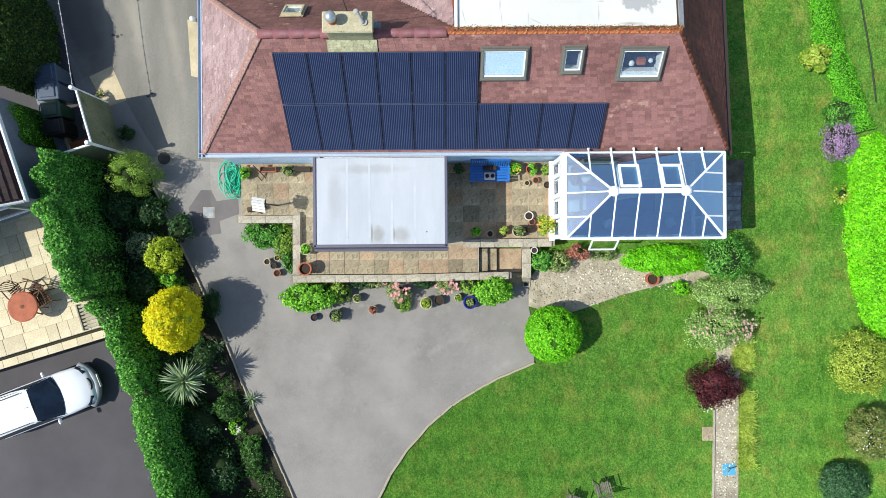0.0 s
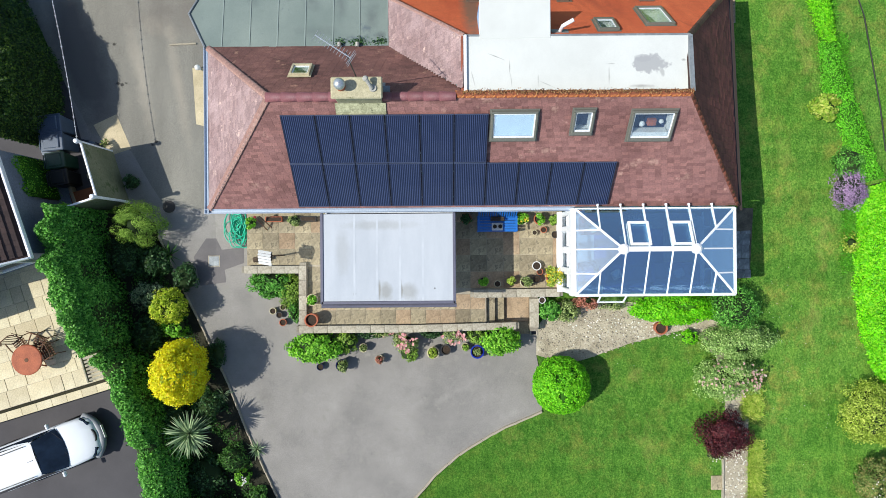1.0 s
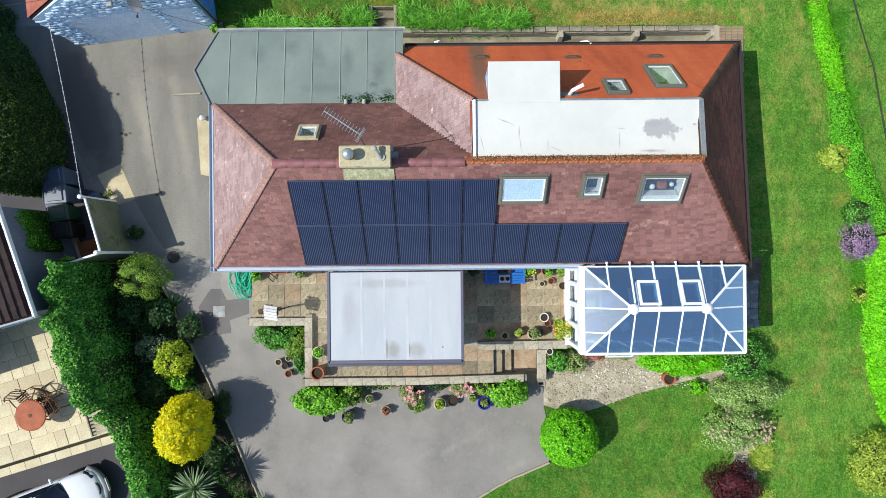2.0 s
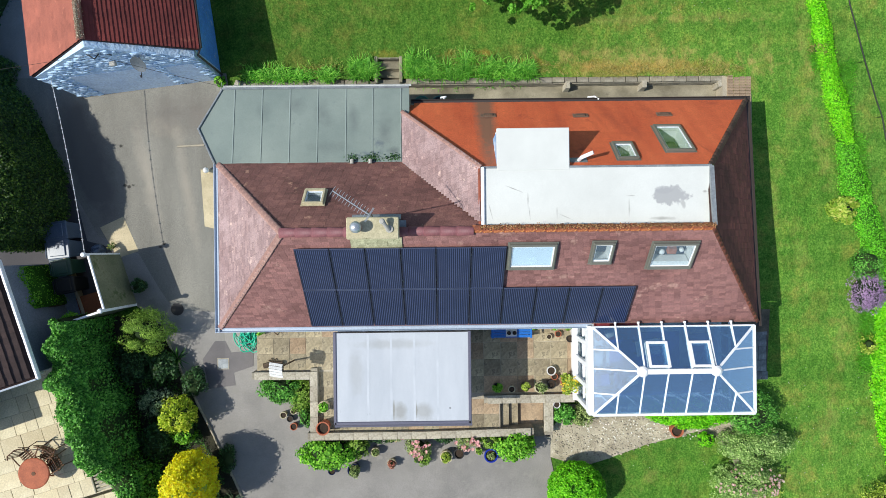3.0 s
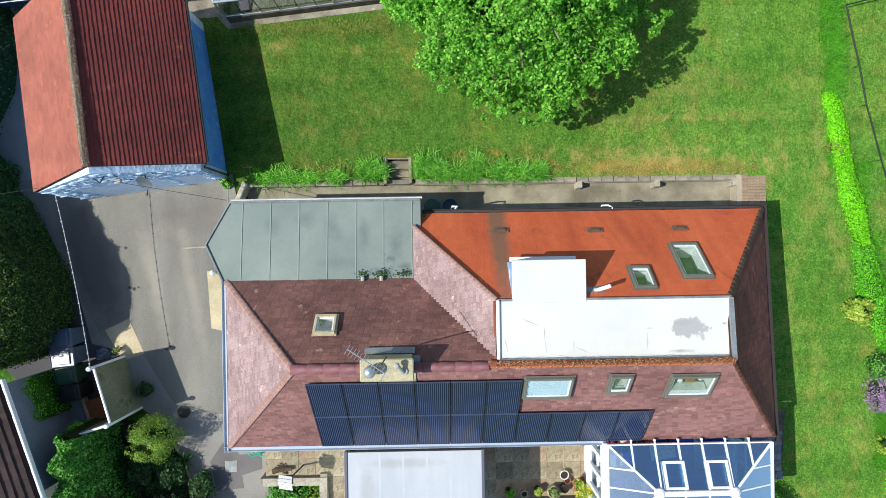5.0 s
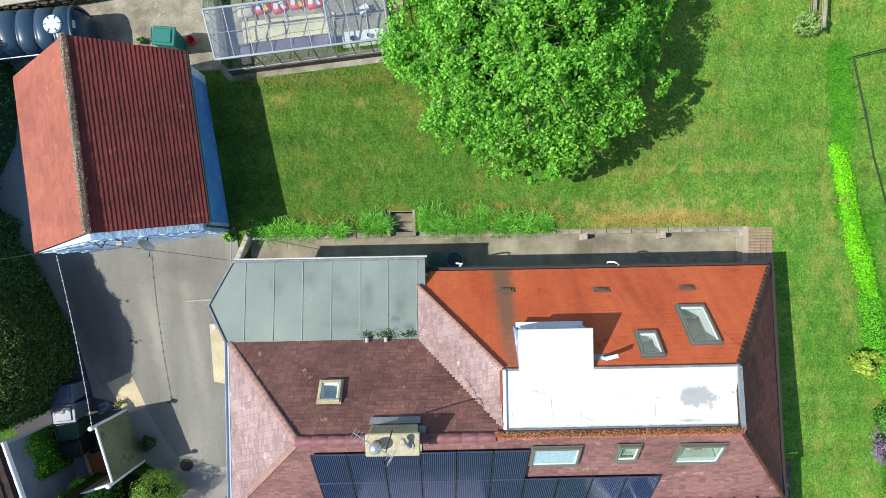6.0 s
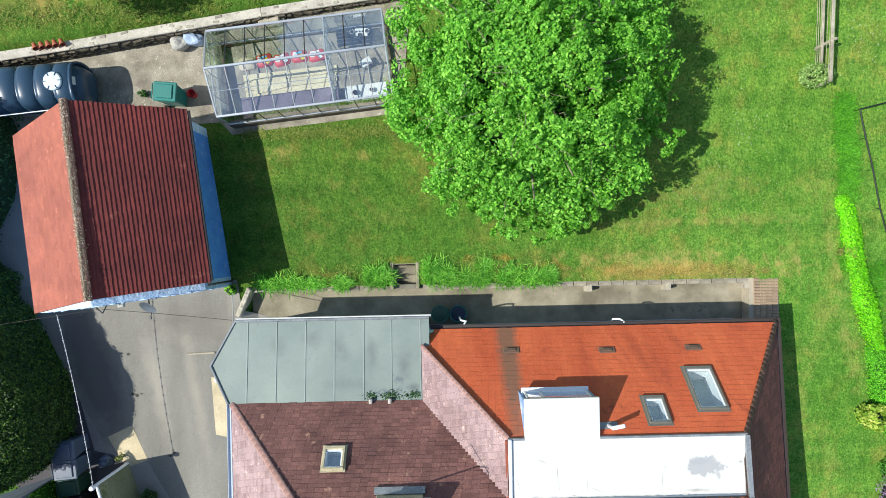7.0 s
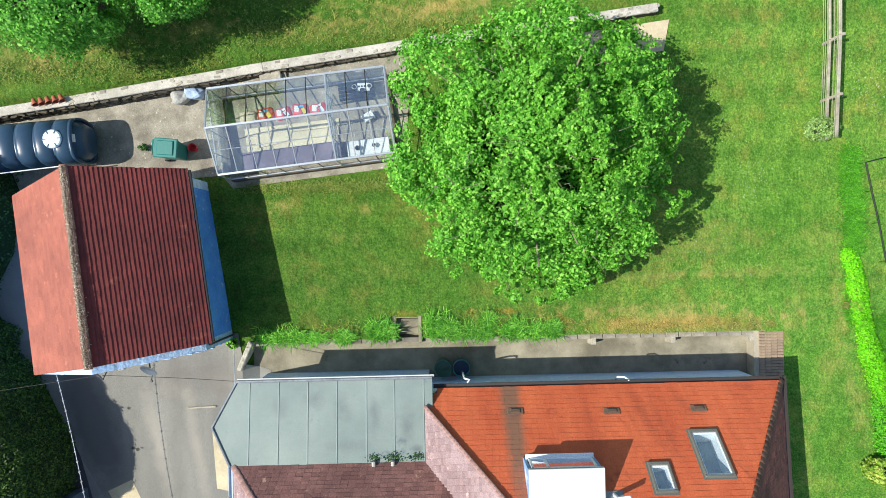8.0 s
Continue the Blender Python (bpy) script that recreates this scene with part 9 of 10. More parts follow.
# ---- car ----
def car(at, rz):
    e = thing("car", "white estate car parked on dark tarmac", "car", at, rz)
    W = 0.84
    # body in cross sections along its length: x, half width, sill, waist
    secs = [(-2.1, 0.70, 0.42, 0.78), (-2.02, 0.80, 0.3, 0.9), (-1.5, W, 0.24, 0.93), (0.6, W, 0.24, 0.92), (1.05, W, 0.24, 0.9), (1.6, 0.81, 0.26, 0.8), (1.95, 0.70, 0.32, 0.68), (2.1, 0.52, 0.42, 0.58)]
    bm = bmesh.new()
    rings = []
    for x, w, z0, z1 in secs:
        prof = [(-w * 0.92, z0), (-w, z0 + 0.12), (-w, (z0 + z1) / 2), (-w * 0.97, z1 - 0.07), (-w * 0.86, z1), (-w * 0.4, z1 + 0.025), (0, z1 + 0.035), (w * 0.4, z1 + 0.025), (w * 0.86, z1), (w * 0.97, z1 - 0.07), (w, (z0 + z1) / 2), (w, z0 + 0.12), (w * 0.92, z0)]
        rings.append([bm.verts.new((x, y, z)) for y, z in prof])
    for p, q in zip(rings, rings[1:]):
        for k in range(len(p) - 1):
            bm.faces.new((p[k], p[k + 1], q[k + 1], q[k]))
        bm.faces.new((p[-1], p[0], q[0], q[-1]))
    bm.faces.new(rings[0])
    bm.faces.new(rings[-1][::-1])
    part("body", bm, M["car_white"], e, smooth=True)
    bm = bmesh.new()
    rings = []
    for x, w, z in ((-2.05, 0.7, 0.93), (-1.8, 0.66, 1.36), (-1.5, 0.64, 1.42), (0.1, 0.62, 1.44), (0.25, 0.6, 1.42)):
        rings.append([bm.verts.new((x, y, zz)) for y, zz in ((-0.79, 0.92), (-w - 0.02, z - 0.06), (-w * 0.8, z), (0, z + 0.025), (w * 0.8, z), (w + 0.02, z - 0.06), (0.79, 0.92))])
    for p, q in zip(rings, rings[1:]):
        for k in range(6):
            bm.faces.new((p[k], p[k + 1], q[k + 1], q[k]))
    part("roof", bm, M["car_white"], e, smooth=True)
    bm = bmesh.new()
    for a, b in (((0.24, 0.6, 1.41), (0.98, 0.74, 0.93)),):
        n = 8
        top = [bm.verts.new((0.24 + 0.06 * (1 - (k / n * 2 - 1) ** 2), (k / n * 2 - 1) * 0.61, 1.42)) for k in range(n + 1)]
        low_ = [bm.verts.new((0.92 + 0.16 * (1 - (k / n * 2 - 1) ** 2), (k / n * 2 - 1) * 0.76, 0.94)) for k in range(n + 1)]
        for k in range(n):
            bm.faces.new((top[k], top[k + 1], low_[k + 1], low_[k]))
    part("windscreen", bm, M["car_glass"], e, "dark tinted windscreen", True)
    for sy in (-1, 1):
        bm = bmesh.new()
        quad(bm, (0.2, sy * 0.645, 1.36), (0.84, sy * 0.79, 0.95), (-1.85, sy * 0.79, 0.95), (-1.7, sy * 0.675, 1.34))
        part("side_window", bm, M["car_glass"], e)
        bm = bmesh.new()
        box(bm, (0.72, sy * 0.93, 1.0), (0.1, 0.2, 0.14), bev=0.03)
        part("door_mirror", bm, M["car_white"], e)
        bm = bmesh.new()
        tube(bm, [(-1.75, sy * 0.58, 1.47), (0.0, sy * 0.58, 1.49)], 0.018, 6)
        part("roof_rail", bm, M["car_trim"], e)
        bm = bmesh.new()
        pts = [(2.06 - 0.36 * u ** 2.4, sy * u * 0.76, 0.66) for u in (0.6, 0.7, 0.8, 0.9, 0.98)]
        tube(bm, pts, 0.065, 8)
        part("headlight", bm, M["car_glass"], e, smooth=True)
        for x in (-1.35, 1.3):
            bm = bmesh.new()
            lathe(bm, [(0.18, -0.1), (0.3, -0.1), (0.32, -0.06), (0.32, 0.06), (0.3, 0.1), (0.18, 0.1)], (x, sy * 0.76, 0.32), 20, Euler((radians(90), 0, 0)).to_matrix())
            wh = part("wheel", bm, M["tyre"], e)
            bm = bmesh.new()
            lathe(bm, [(0.2, -0.085), (0.2, 0.085), (0.06, 0.06), (0.0005, 0.06)], (x, sy * 0.77, 0.32), 16, Euler((radians(90), 0, 0)).to_matrix())
            part("rim", bm, M["alu"], wh)
    bm = bmesh.new()
    n = 10
    pts = [(2.04 - 0.34 * abs(k / n * 2 - 1) ** 2.4, (k / n * 2 - 1) * 0.44, 0.64) for k in range(n + 1)]
    tube(bm, pts, 0.05, 8)
    part("grille", bm, M["car_trim"], e, "dark grille", True)
    bm = bmesh.new()
    pts = [(2.16 - 0.42 * abs(k / n * 2 - 1) ** 2.6, (k / n * 2 - 1) * 0.82, 0.47) for k in range(n + 1)]
    tube(bm, pts, 0.13, 10)
    part("bumper", bm, M["bumper_grey"], e, "grey plastic bumper", True)
    bm = bmesh.new()
    box(bm, (2.29, 0, 0.5), (0.02, 0.5, 0.11))
    part("number_plate", bm, M["white_tray"], e)
    bm = bmesh.new()
    tube(bm, [(0.16, 0.0, 1.46), (0.02, 0.0, 1.56)], 0.008, 5)
    part("aerial", bm, M["car_trim"], e)
    bm = bmesh.new()
    for y in (-0.3, 0.25):
        tube(bm, [(1.04, y, 0.955), (0.84, y + 0.42, 1.06)], 0.01, 5)
    part("wiper", bm, M["car_trim"], e)
    return e


car((-15.3, -5.68, G(-15, -5.8) + 0.03), 20.5)

# ---- bin store ----
sw = thing("screen_wall", "green-stained rendered screen wall with white rail", "garden wall", kind="structure")
bm = bmesh.new()
for (x0, y0), (x1, y1) in (((-12.85, 5.68), (-12.31, 3.79)), ((-12.31, 3.79), (-14.0, 3.25))):
    d = math.hypot(x1 - x0, y1 - y0)
    box(bm, ((x0 + x1) / 2, (y0 + y1) / 2, 0.5), (d, 0.1, 2.15), rz=math.degrees(math.atan2(y1 - y0, x1 - x0)))
part("wall", bm, M["render_green"], sw)
for (x0, y0), (x1, y1) in (((-12.85, 5.72), (-12.31, 3.79)), ((-12.31, 3.79), (-14.0, 3.25))):
    d = math.hypot(x1 - x0, y1 - y0)
    bm = bmesh.new()
    box(bm, ((x0 + x1) / 2, (y0 + y1) / 2, 1.6), (d, 0.07, 0.07), rz=math.degrees(math.atan2(y1 - y0, x1 - x0)), bev=0.012)
    part("rail", bm, M["white_frame"], sw)
for x, y in ((-12.85, 5.7), (-12.31, 3.79)):
    bm = bmesh.new()
    box(bm, (x, y, 0.62), (0.1, 0.1, 2.3), bev=0.015)
    lathe(bm, [(0.07, 1.77), (0.09, 1.82), (0.07, 1.9), (0.0005, 1.92)], (x, y, 0), 12)
    part("post", bm, M["white_frame"], sw)
zl = -0.4
wheelie_bin((-14.5, 6.55, zl), 97, M["bin_grey"], M["bin_grey"], "large grey wheelie bin with a closed lid", s=1.12)
wheelie_bin((-14.42, 5.9, zl), 95, M["bin_grey"], M["bin_grey"], "pale grey wheelie bin with a closed lid", s=1.12)
wheelie_bin((-14.4, 5.24, zl), 98, M["bin_green"], M["bin_green"], "dark green wheelie bin with a closed lid")
wheelie_bin((-14.28, 4.6, zl), 100, M["black_plastic"], M["black_plastic"], "black wheelie bin with a closed lid")
e = thing("rusty_sheet", "rust-brown board lying in the bin store", "board", (-13.75, 3.85, zl + 0.25), 16)
bm = bmesh.new()
box(bm, (0, 0, 0.03), (1.0, 0.8, 0.05), bev=0.01)
part("sheet", bm, M["rust"], e)
for x, y, mt, lb in ((-13.45, 4.85, "stoneware", "pale rubbish bag in the bin store"), (-13.55, 5.85, "bin_grey", "grey rubbish sack in the bin store")):
    e = thing("rubbish_bag", lb, "bag", (x, y, zl), 20)
    bm = bmesh.new()
    bmesh.ops.create_icosphere(bm, subdivisions=3, radius=0.25)
    for v in bm.verts:
        v.co = Vector((v.co.x, v.co.y * 0.8, max(v.co.z, -0.15) + 0.15)) * (1 + 0.3 * noise.noise(v.co * 6))
    part("bag", bm, M[mt], e)
drape("bin_yard", [(-12.9, 5.75), (-12.31, 3.8), (-14.0, 3.26), (-15.0, 3.0), (-17.5, 5.6), (-17.5, 8.2), (-13.7, 8.4), (-13.5, 6.6)], 0.02, M["tarmac_dark"], 0.5, "dark earth and paving of the bin store", "yard")
shrub("shrub", "dark green plant pot shrub by the screen wall", (-12.0, 4.5), (0.32, 0.32, 0.35), 800, 0.07, M["leaf_dark"], 171, 20)
shrub("weeds", "twiggy weeds at the foot of the post", (-13.0, 6.0), (0.2, 0.16, 0.22), 260, 0.05, M["leaf_rust"], 172, 12, core=0.3)
shrub("climber", "bright green climber on the neighbour's corner", (-13.95, 3.1, 0.4), (0.35, 0.6, 0.5), 1600, 0.08, M["leaf_bush"], 173, 30)
lane_hedge("climber", "bright green climber along the neighbour's wall", [(-15.35, 5.3, 0.1), (-15.08, 4.6, 0.14), (-14.84, 3.85, 0.16)], 1.5, 2600, 0.07, M["leaf_bush"], 174, "climber", 0.3, inside="leaf_inner")
# grey lamp and lane details
e = thing("garden_light", "small white globe light on the house corner", "lamp", (-9.4, 8.75, -0.45))
bm = bmesh.new()
tube(bm, [(0, 0, 0), (0, 0, 0.45)], 0.04, 8)
part("post", bm, M["white_frame"], e)
bm = bmesh.new()
lathe(bm, [(0.0005, 0.42), (0.09, 0.47), (0.11, 0.54), (0.08, 0.62), (0.0005, 0.65)], n=16)
part("globe", bm, M["white_tray"], e, smooth=True)
kerb_line("lane_kerb", [(-10.5, 9.66), (-9.5, 9.7)], 0.06, 0.16, 0.5, M["concrete"], "short pale kerb across the drive", 0.0)
# ---- border shrubs beside the drive ----
shrub("feathery_shrub", "feathery light green shrub beside the drive", (-11.45, 2.9), (0.95, 0.85, 1.3), 6500, 0.09, M["leaf_feather"], 201, 60, 0.25, wide=0.25, core=0.4, up=0.9)
shrub("golden_conifer", "dense golden yellow conifer", (-9.72, -2.45), (0.9, 1.15, 1.5), 22000, 0.09, M["leaf_yellow"], 202, 130, 0.24, core_mat="leaf_gold", core=0.76, category="conifer", up=1.5, inner=0.82)
shrub("shrub", "glossy yellow-green shrub in the border", (-10.4, -0.15), (0.68, 0.72, 0.8), 4200, 0.095, M["leaf_limegold"], 203, 60, up=0.9)
shrub("shrub", "fresh green shrub below the conifer", (-10.45, -0.98), (0.5, 0.45, 0.55), 1800, 0.09, M["leaf_bush"], 213, 34)
shrub("shrub", "grey twiggy shrub in the border", (-11.3, 0.2), (0.7, 0.6, 0.7), 1300, 0.09, M["leaf_spike"], 204, 40, 0.25, core=0.3, wide=0.3)
shrub("shrub", "dark evergreen shrub in the border", (-12.2, 1.7), (0.8, 0.9, 0.7), 2600, 0.1, M["leaf_dark"], 205, 50)
shrub("shrub", "dark leafy shrub in the border", (-11.2, 1.5), (0.7, 0.7, 0.55), 2000, 0.11, M["leaf_dark"], 206, 44)
shrub("shrub", "dark leafy shrub in the border", (-11.4, -1.2), (0.7, 0.8, 0.55), 2000, 0.11, M["leaf_dark"], 207, 44)
shrub("shrub", "dark leafy ground cover in the border", (-10.6, -4.3), (0.6, 0.9, 0.5), 2000, 0.1, M["leaf_dark"], 208, 44)
shrub("shrub", "dark leafy ground cover in the border", (-9.2, -4.0), (0.6, 0.6, 0.4), 1400, 0.1, M["leaf_dark"], 209, 34)
shrub("shrub", "dark leafy shrub under the hedge", (-9.3, -6.6), (0.9, 0.8, 0.6), 2600, 0.11, M["leaf_dark"], 210, 50)
shrub("shrub", "blue-green bushy plant in the border", (-8.3, -6.0), (0.6, 0.55, 0.5), 1600, 0.12, M["leaf_mid"], 211, 36, wide=0.25)
shrub("shrub", "pale flowering plant in the border", (-8.0, -6.75), (0.35, 0.3, 0.4), 700, 0.08, M["leaf_bush"], 212, 20, flowers=(M["petal_white"], 14, 0.08))
shrub("shrub", "dark shrub near the hedge", (-8.6, -8.4), (0.9, 1.0, 0.6), 2600, 0.11, M["leaf_dark"], 213, 50)
shrub("shrub", "mixed green plants along the kerb", (-7.4, -7.9), (0.5, 0.9, 0.4), 1800, 0.1, M["leaf_mid"], 214, 40)
shrub("shrub", "low plants along the kerb", (-8.9, -2.0), (0.35, 0.6, 0.35), 900, 0.09, M["leaf_dark"], 215, 24)
shrub("shrub", "leafy green shrub overhanging the kerb", (-10.0, 0.9), (0.5, 0.6, 0.5), 1300, 0.1, M["leaf_dark"], 216, 30)
shrub("shrub", "dark shrub at the border's end", (-7.6, -10.4), (0.9, 1.0, 0.6), 2400, 0.11, M["leaf_dark"], 217, 50)
# low leafy growth filling the border
rng = np.random.default_rng(219)
P0 = []
line = [(-11.0, 1.4), (-9.85, -0.9), (-8.8, -3.3), (-8.0, -5.3), (-6.95, -7.7), (-6.0, -9.8), (-5.2, -11.8)]
for _ in range(15000):
    q = rng.integers(0, len(line) - 1)
    k = rng.random()
    x = line[q][0] + (line[q + 1][0] - line[q][0]) * k - 0.1 - min(rng.gamma(1.6, 0.7), 2.4)
    y = line[q][1] + (line[q + 1][1] - line[q][1]) * k
    dens = noise.noise((x * 1.4, y * 1.4, 3.0))
    if dens > -0.12:
        P0.append((x, y, G(x, y) + 0.06 + rng.random() * (0.12 + 0.45 * max(0, dens))))
P0 = np.array(P0)
V, F = leaf_arrays(P0, np.tile([0, 0, 1.0], (len(P0), 1)), 0.1, rng, 0.4, 0.7)
ob = raw("border_plants", V, F, M["leaf_mid"])
tagged(ob, "low mixed leafy plants filling the shaded border", "plants", kind="stuff")
e = thing("plant_label", "small red and white plant marker in the border", "plant marker", (-8.6, -7.9, G(-8.6, -7.9)), 30)
bm = bmesh.new()
box(bm, (0, 0, 0.35), (0.3, 0.08, 0.02), bev=0.006)
part("plate", bm, M["red_cloth"], e)
bm = bmesh.new()
tube(bm, [(0, 0, 0), (0, 0, 0.36)], 0.012, 6)
part("stake", bm, M["white_frame"], e)


def spiky(at, r, h, n, seed, label, mat="leaf_spike", w=0.03, trunk=0.5):
    """A palm-like plant: a rosette of sword leaves on a short trunk."""
    rng = np.random.default_rng(seed)
    e = thing("cordyline", label, "palm", (at[0], at[1], G(*at)))
    V, F = [], []
    for k in range(n):
        a = rng.uniform(0, 6.28)
        el = rng.uniform(-0.1, 1.35)
        L = r * rng.uniform(0.75, 1.1)
        d = np.array([math.cos(a) * math.cos(el), math.sin(a) * math.cos(el), math.sin(el)])
        s = np.array([-math.sin(a), math.cos(a), 0]) * w * rng.uniform(0.7, 1.2)
        p0 = np.array([0, 0, trunk])
        p1 = p0 + d * L * 0.5
        p2 = p0 + d * L - np.array([0, 0, 0.1 * L])
        o = len(V)
        V += [p0 - s * 0.5, p0 + s * 0.5, p1 + s, p1 - s, p2 + s * 0.1, p2 - s * 0.1]
        F += [(o, o + 1, o + 2, o + 3), (o + 3, o + 2, o + 4, o + 5)]
    raw("leaf_rosette", V, F, M[mat], e)
    bm = bmesh.new()
    tube(bm, [(0, 0, -0.05), (0.02, 0, trunk * 0.5), (0, 0, trunk + 0.05)], 0.07, 8, 0.05)
    part("trunk", bm, M["bark"], e)
    return e


spiky((-9.5, -4.72), 0.95, 0.9, 150, 221, "spiky grey-green cordyline in the border", trunk=1.45)
spiky((-7.5, -5.75), 0.42, 0.4, 50, 222, "small spiky plant beside the kerb", trunk=0.12, w=0.018)
spiky((-8.75, -3.6), 0.4, 0.4, 40, 223, "small spiky plant in the border", trunk=0.12, w=0.018)
spiky((-10.75, 1.75), 0.6, 0.4, 70, 224, "narrow strappy plant in the border", "leaf_mid", trunk=0.15, w=0.02)

# ---- trees ----
def tree(name, label, at, c, r, n, size, mat, seed, lumps, trunk_r=0.2, lump_r=0.2, lobes=None):
    rng = np.random.default_rng(seed)
    z0 = G(*at)
    e = thing(name, label, "tree", (at[0], at[1], z0))
    c = np.array([c[0] - at[0], c[1] - at[1], c[2] - z0])
    if lobes:
        tot = sum(q[0] * q[1] for _, q in lobes)
        ps, ns = [], []
        for lc, lr in lobes:
            a, b = blob_points((lc[0] - at[0], lc[1] - at[1], lc[2] - z0), lr, int(n * lr[0] * lr[1] / tot), rng, max(14, int(lumps * lr[0] * lr[1] / tot)), lump_r, -0.5, 0.6)
            ps.append(a)
            ns.append(b)
        p, nm = np.vstack(ps), np.vstack(ns)
    else:
        p, nm = blob_points(c, r, n, rng, lumps, lump_r, -0.75, 0.72)
    keep = np.array([noise.noise(Vector(q) * 0.95 + Vector((seed, 0, 0))) + 0.5 * noise.noise(Vector(q) * 2.3) > (-0.13 if lobes else -0.35) for q in p])
    p, nm = p[keep], nm[keep]
    V, F = leaf_arrays(p, nm, size, rng, 0.6, 0.75)
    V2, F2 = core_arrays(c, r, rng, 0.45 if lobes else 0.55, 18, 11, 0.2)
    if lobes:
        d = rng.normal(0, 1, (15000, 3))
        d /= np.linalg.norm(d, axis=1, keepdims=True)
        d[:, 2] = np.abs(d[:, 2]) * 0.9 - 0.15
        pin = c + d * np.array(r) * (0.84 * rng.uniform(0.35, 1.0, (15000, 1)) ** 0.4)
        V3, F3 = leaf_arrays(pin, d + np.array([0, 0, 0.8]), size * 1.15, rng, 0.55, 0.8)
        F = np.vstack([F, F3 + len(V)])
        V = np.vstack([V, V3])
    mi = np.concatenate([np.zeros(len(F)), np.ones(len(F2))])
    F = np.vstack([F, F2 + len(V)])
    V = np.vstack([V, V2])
    raw("crown", V, F, [mat, M["leaf_core_shade"]], e, midx=mi)
    bm = bmesh.new()
    tube(bm, [(0, 0, -0.2), (0.03, 0.02, 0.6), (0.0, 0.05, c[2] * 0.45), (c[0] * 0.3, c[1] * 0.3, c[2] * 0.7)], trunk_r, 12, trunk_r * 0.7)
    part("trunk", bm, M["bark"], e)
    for k in range(16):
        a = 2 * math.pi * k / 16 + rng.uniform(-0.3, 0.3)
        u = rng.uniform(-0.1, 0.95)
        q = math.sqrt(max(0.05, 1 - u * u))
        tip = c + np.array([r[0] * 0.8 * q * math.cos(a), r[1] * 0.8 * q * math.sin(a), r[2] * 0.93 * u])
        base = np.array([c[0] * 0.25, c[1] * 0.25, c[2] * 0.55])
        mid = (base + tip) / 2 + np.array([0, 0, 0.3]) + rng.normal(0, 0.15, 3)
        bm = bmesh.new()
        tube(bm, [tuple(base), tuple(mid), tuple(tip)], trunk_r * 0.4, 7, 0.02)
        part("limb", bm, M["bark_pale"], e)
    if lobes:
        bm = bmesh.new()
        for k in range(90):
            a, q = rng.uniform(0, 6.28), rng.uniform(0.1, 0.82)
            s = c + np.array([r[0] * 0.85 * q * math.cos(a) - 0.3, r[1] * q * math.sin(a), r[2] * 0.92 * math.sqrt(1 - q * q) - 0.25])
            d = np.array([math.cos(a) + rng.normal(0, 0.5), math.sin(a) + rng.normal(0, 0.5), rng.uniform(0.1, 0.6)]) * rng.uniform(0.25, 0.5)
            tube(bm, [tuple(s), tuple(s + d * 0.5 + rng.normal(0, 0.04, 3)), tuple(s + d)], 0.011, 4, 0.004)
        tagged(part("twig_spray", bm, M["bark_pale"], e), kind="stuff")
    return e


LOBES = [((0.7, 18.2, 3.9), (2.3, 2.3, 1.9)), ((2.4, 17.0, 4.2), (2.0, 2.0, 1.8)), ((1.6, 20.6, 3.5), (2.3, 1.8, 1.7)), ((-1.1, 20.0, 3.2), (1.8, 1.8, 1.5)), ((-1.5, 17.8, 3.0), (1.6, 1.7, 1.5)),
         ((-0.7, 16.0, 2.9), (1.6, 1.5, 1.4)), ((0.7, 15.15, 2.6), (1.4, 1.35, 1.3)), ((2.3, 15.05, 2.7), (1.4, 1.35, 1.3)), ((0.6, 16.0, 3.4), (1.6, 1.5, 1.5)), ((1.6, 16.2, 3.6), (1.4, 1.4, 1.4)), ((0.1, 18.9, 4.2), (1.5, 1.5, 1.2)), ((-0.6, 17.6, 3.9), (1.3, 1.3, 1.2)), ((1.6, 18.6, 4.9), (1.4, 1.4, 1.1)), ((3.7, 15.9, 3.0), (1.5, 1.5, 1.4)), ((4.2, 18.6, 3.4), (1.6, 1.6, 1.5)),
         ((4.0, 20.2, 3.0), (1.7, 1.6, 1.4)), ((3.2, 18.0, 4.4), (1.5, 1.5, 1.4)), ((2.4, 14.0, 2.2), (0.55, 0.7, 0.5)), ((0.5, 14.2, 2.1), (0.6, 0.6, 0.5)), ((5.1, 17.6, 2.9), (0.9, 0.9, 0.7))]
# leafy sprays standing out from the crown's edge
rg = random.Random(44)
for k in range(46):
    a = 2 * math.pi * k / 46 + rg.uniform(-0.06, 0.06)
    q = rg.uniform(0.9, 1.06)
    s = rg.uniform(0.28, 0.55)
    LOBES.append(((1.75 + 3.75 * q * math.cos(a), 17.75 + 3.95 * q * math.sin(a), 2.7 + rg.uniform(-0.4, 0.6)), (s * rg.uniform(0.8, 1.3), s * rg.uniform(0.8, 1.3), s * 0.7)))
for k in range(34):
    a, q = rg.uniform(0, 6.28), rg.uniform(0.1, 0.8)
    s = rg.uniform(0.35, 0.6)
    LOBES.append(((1.65 + 3.7 * q * math.cos(a), 17.8 + 3.9 * q * math.sin(a), 3.4 + 2.1 * math.sqrt(1 - q * q) + rg.uniform(-0.1, 0.3)), (s, s, s * 0.7)))
LOBES = [((x, y, z + 0.25), r) for (x, y, z), r in LOBES]
tree("walnut_tree", "broad spreading tree with fresh green leaves", (1.6, 17.6), (1.55, 17.85, 3.55), (4.3, 4.6, 2.6), 215000, 0.118, M["leaf_tree"], 231, 1700, 0.24, 0.2, LOBES)
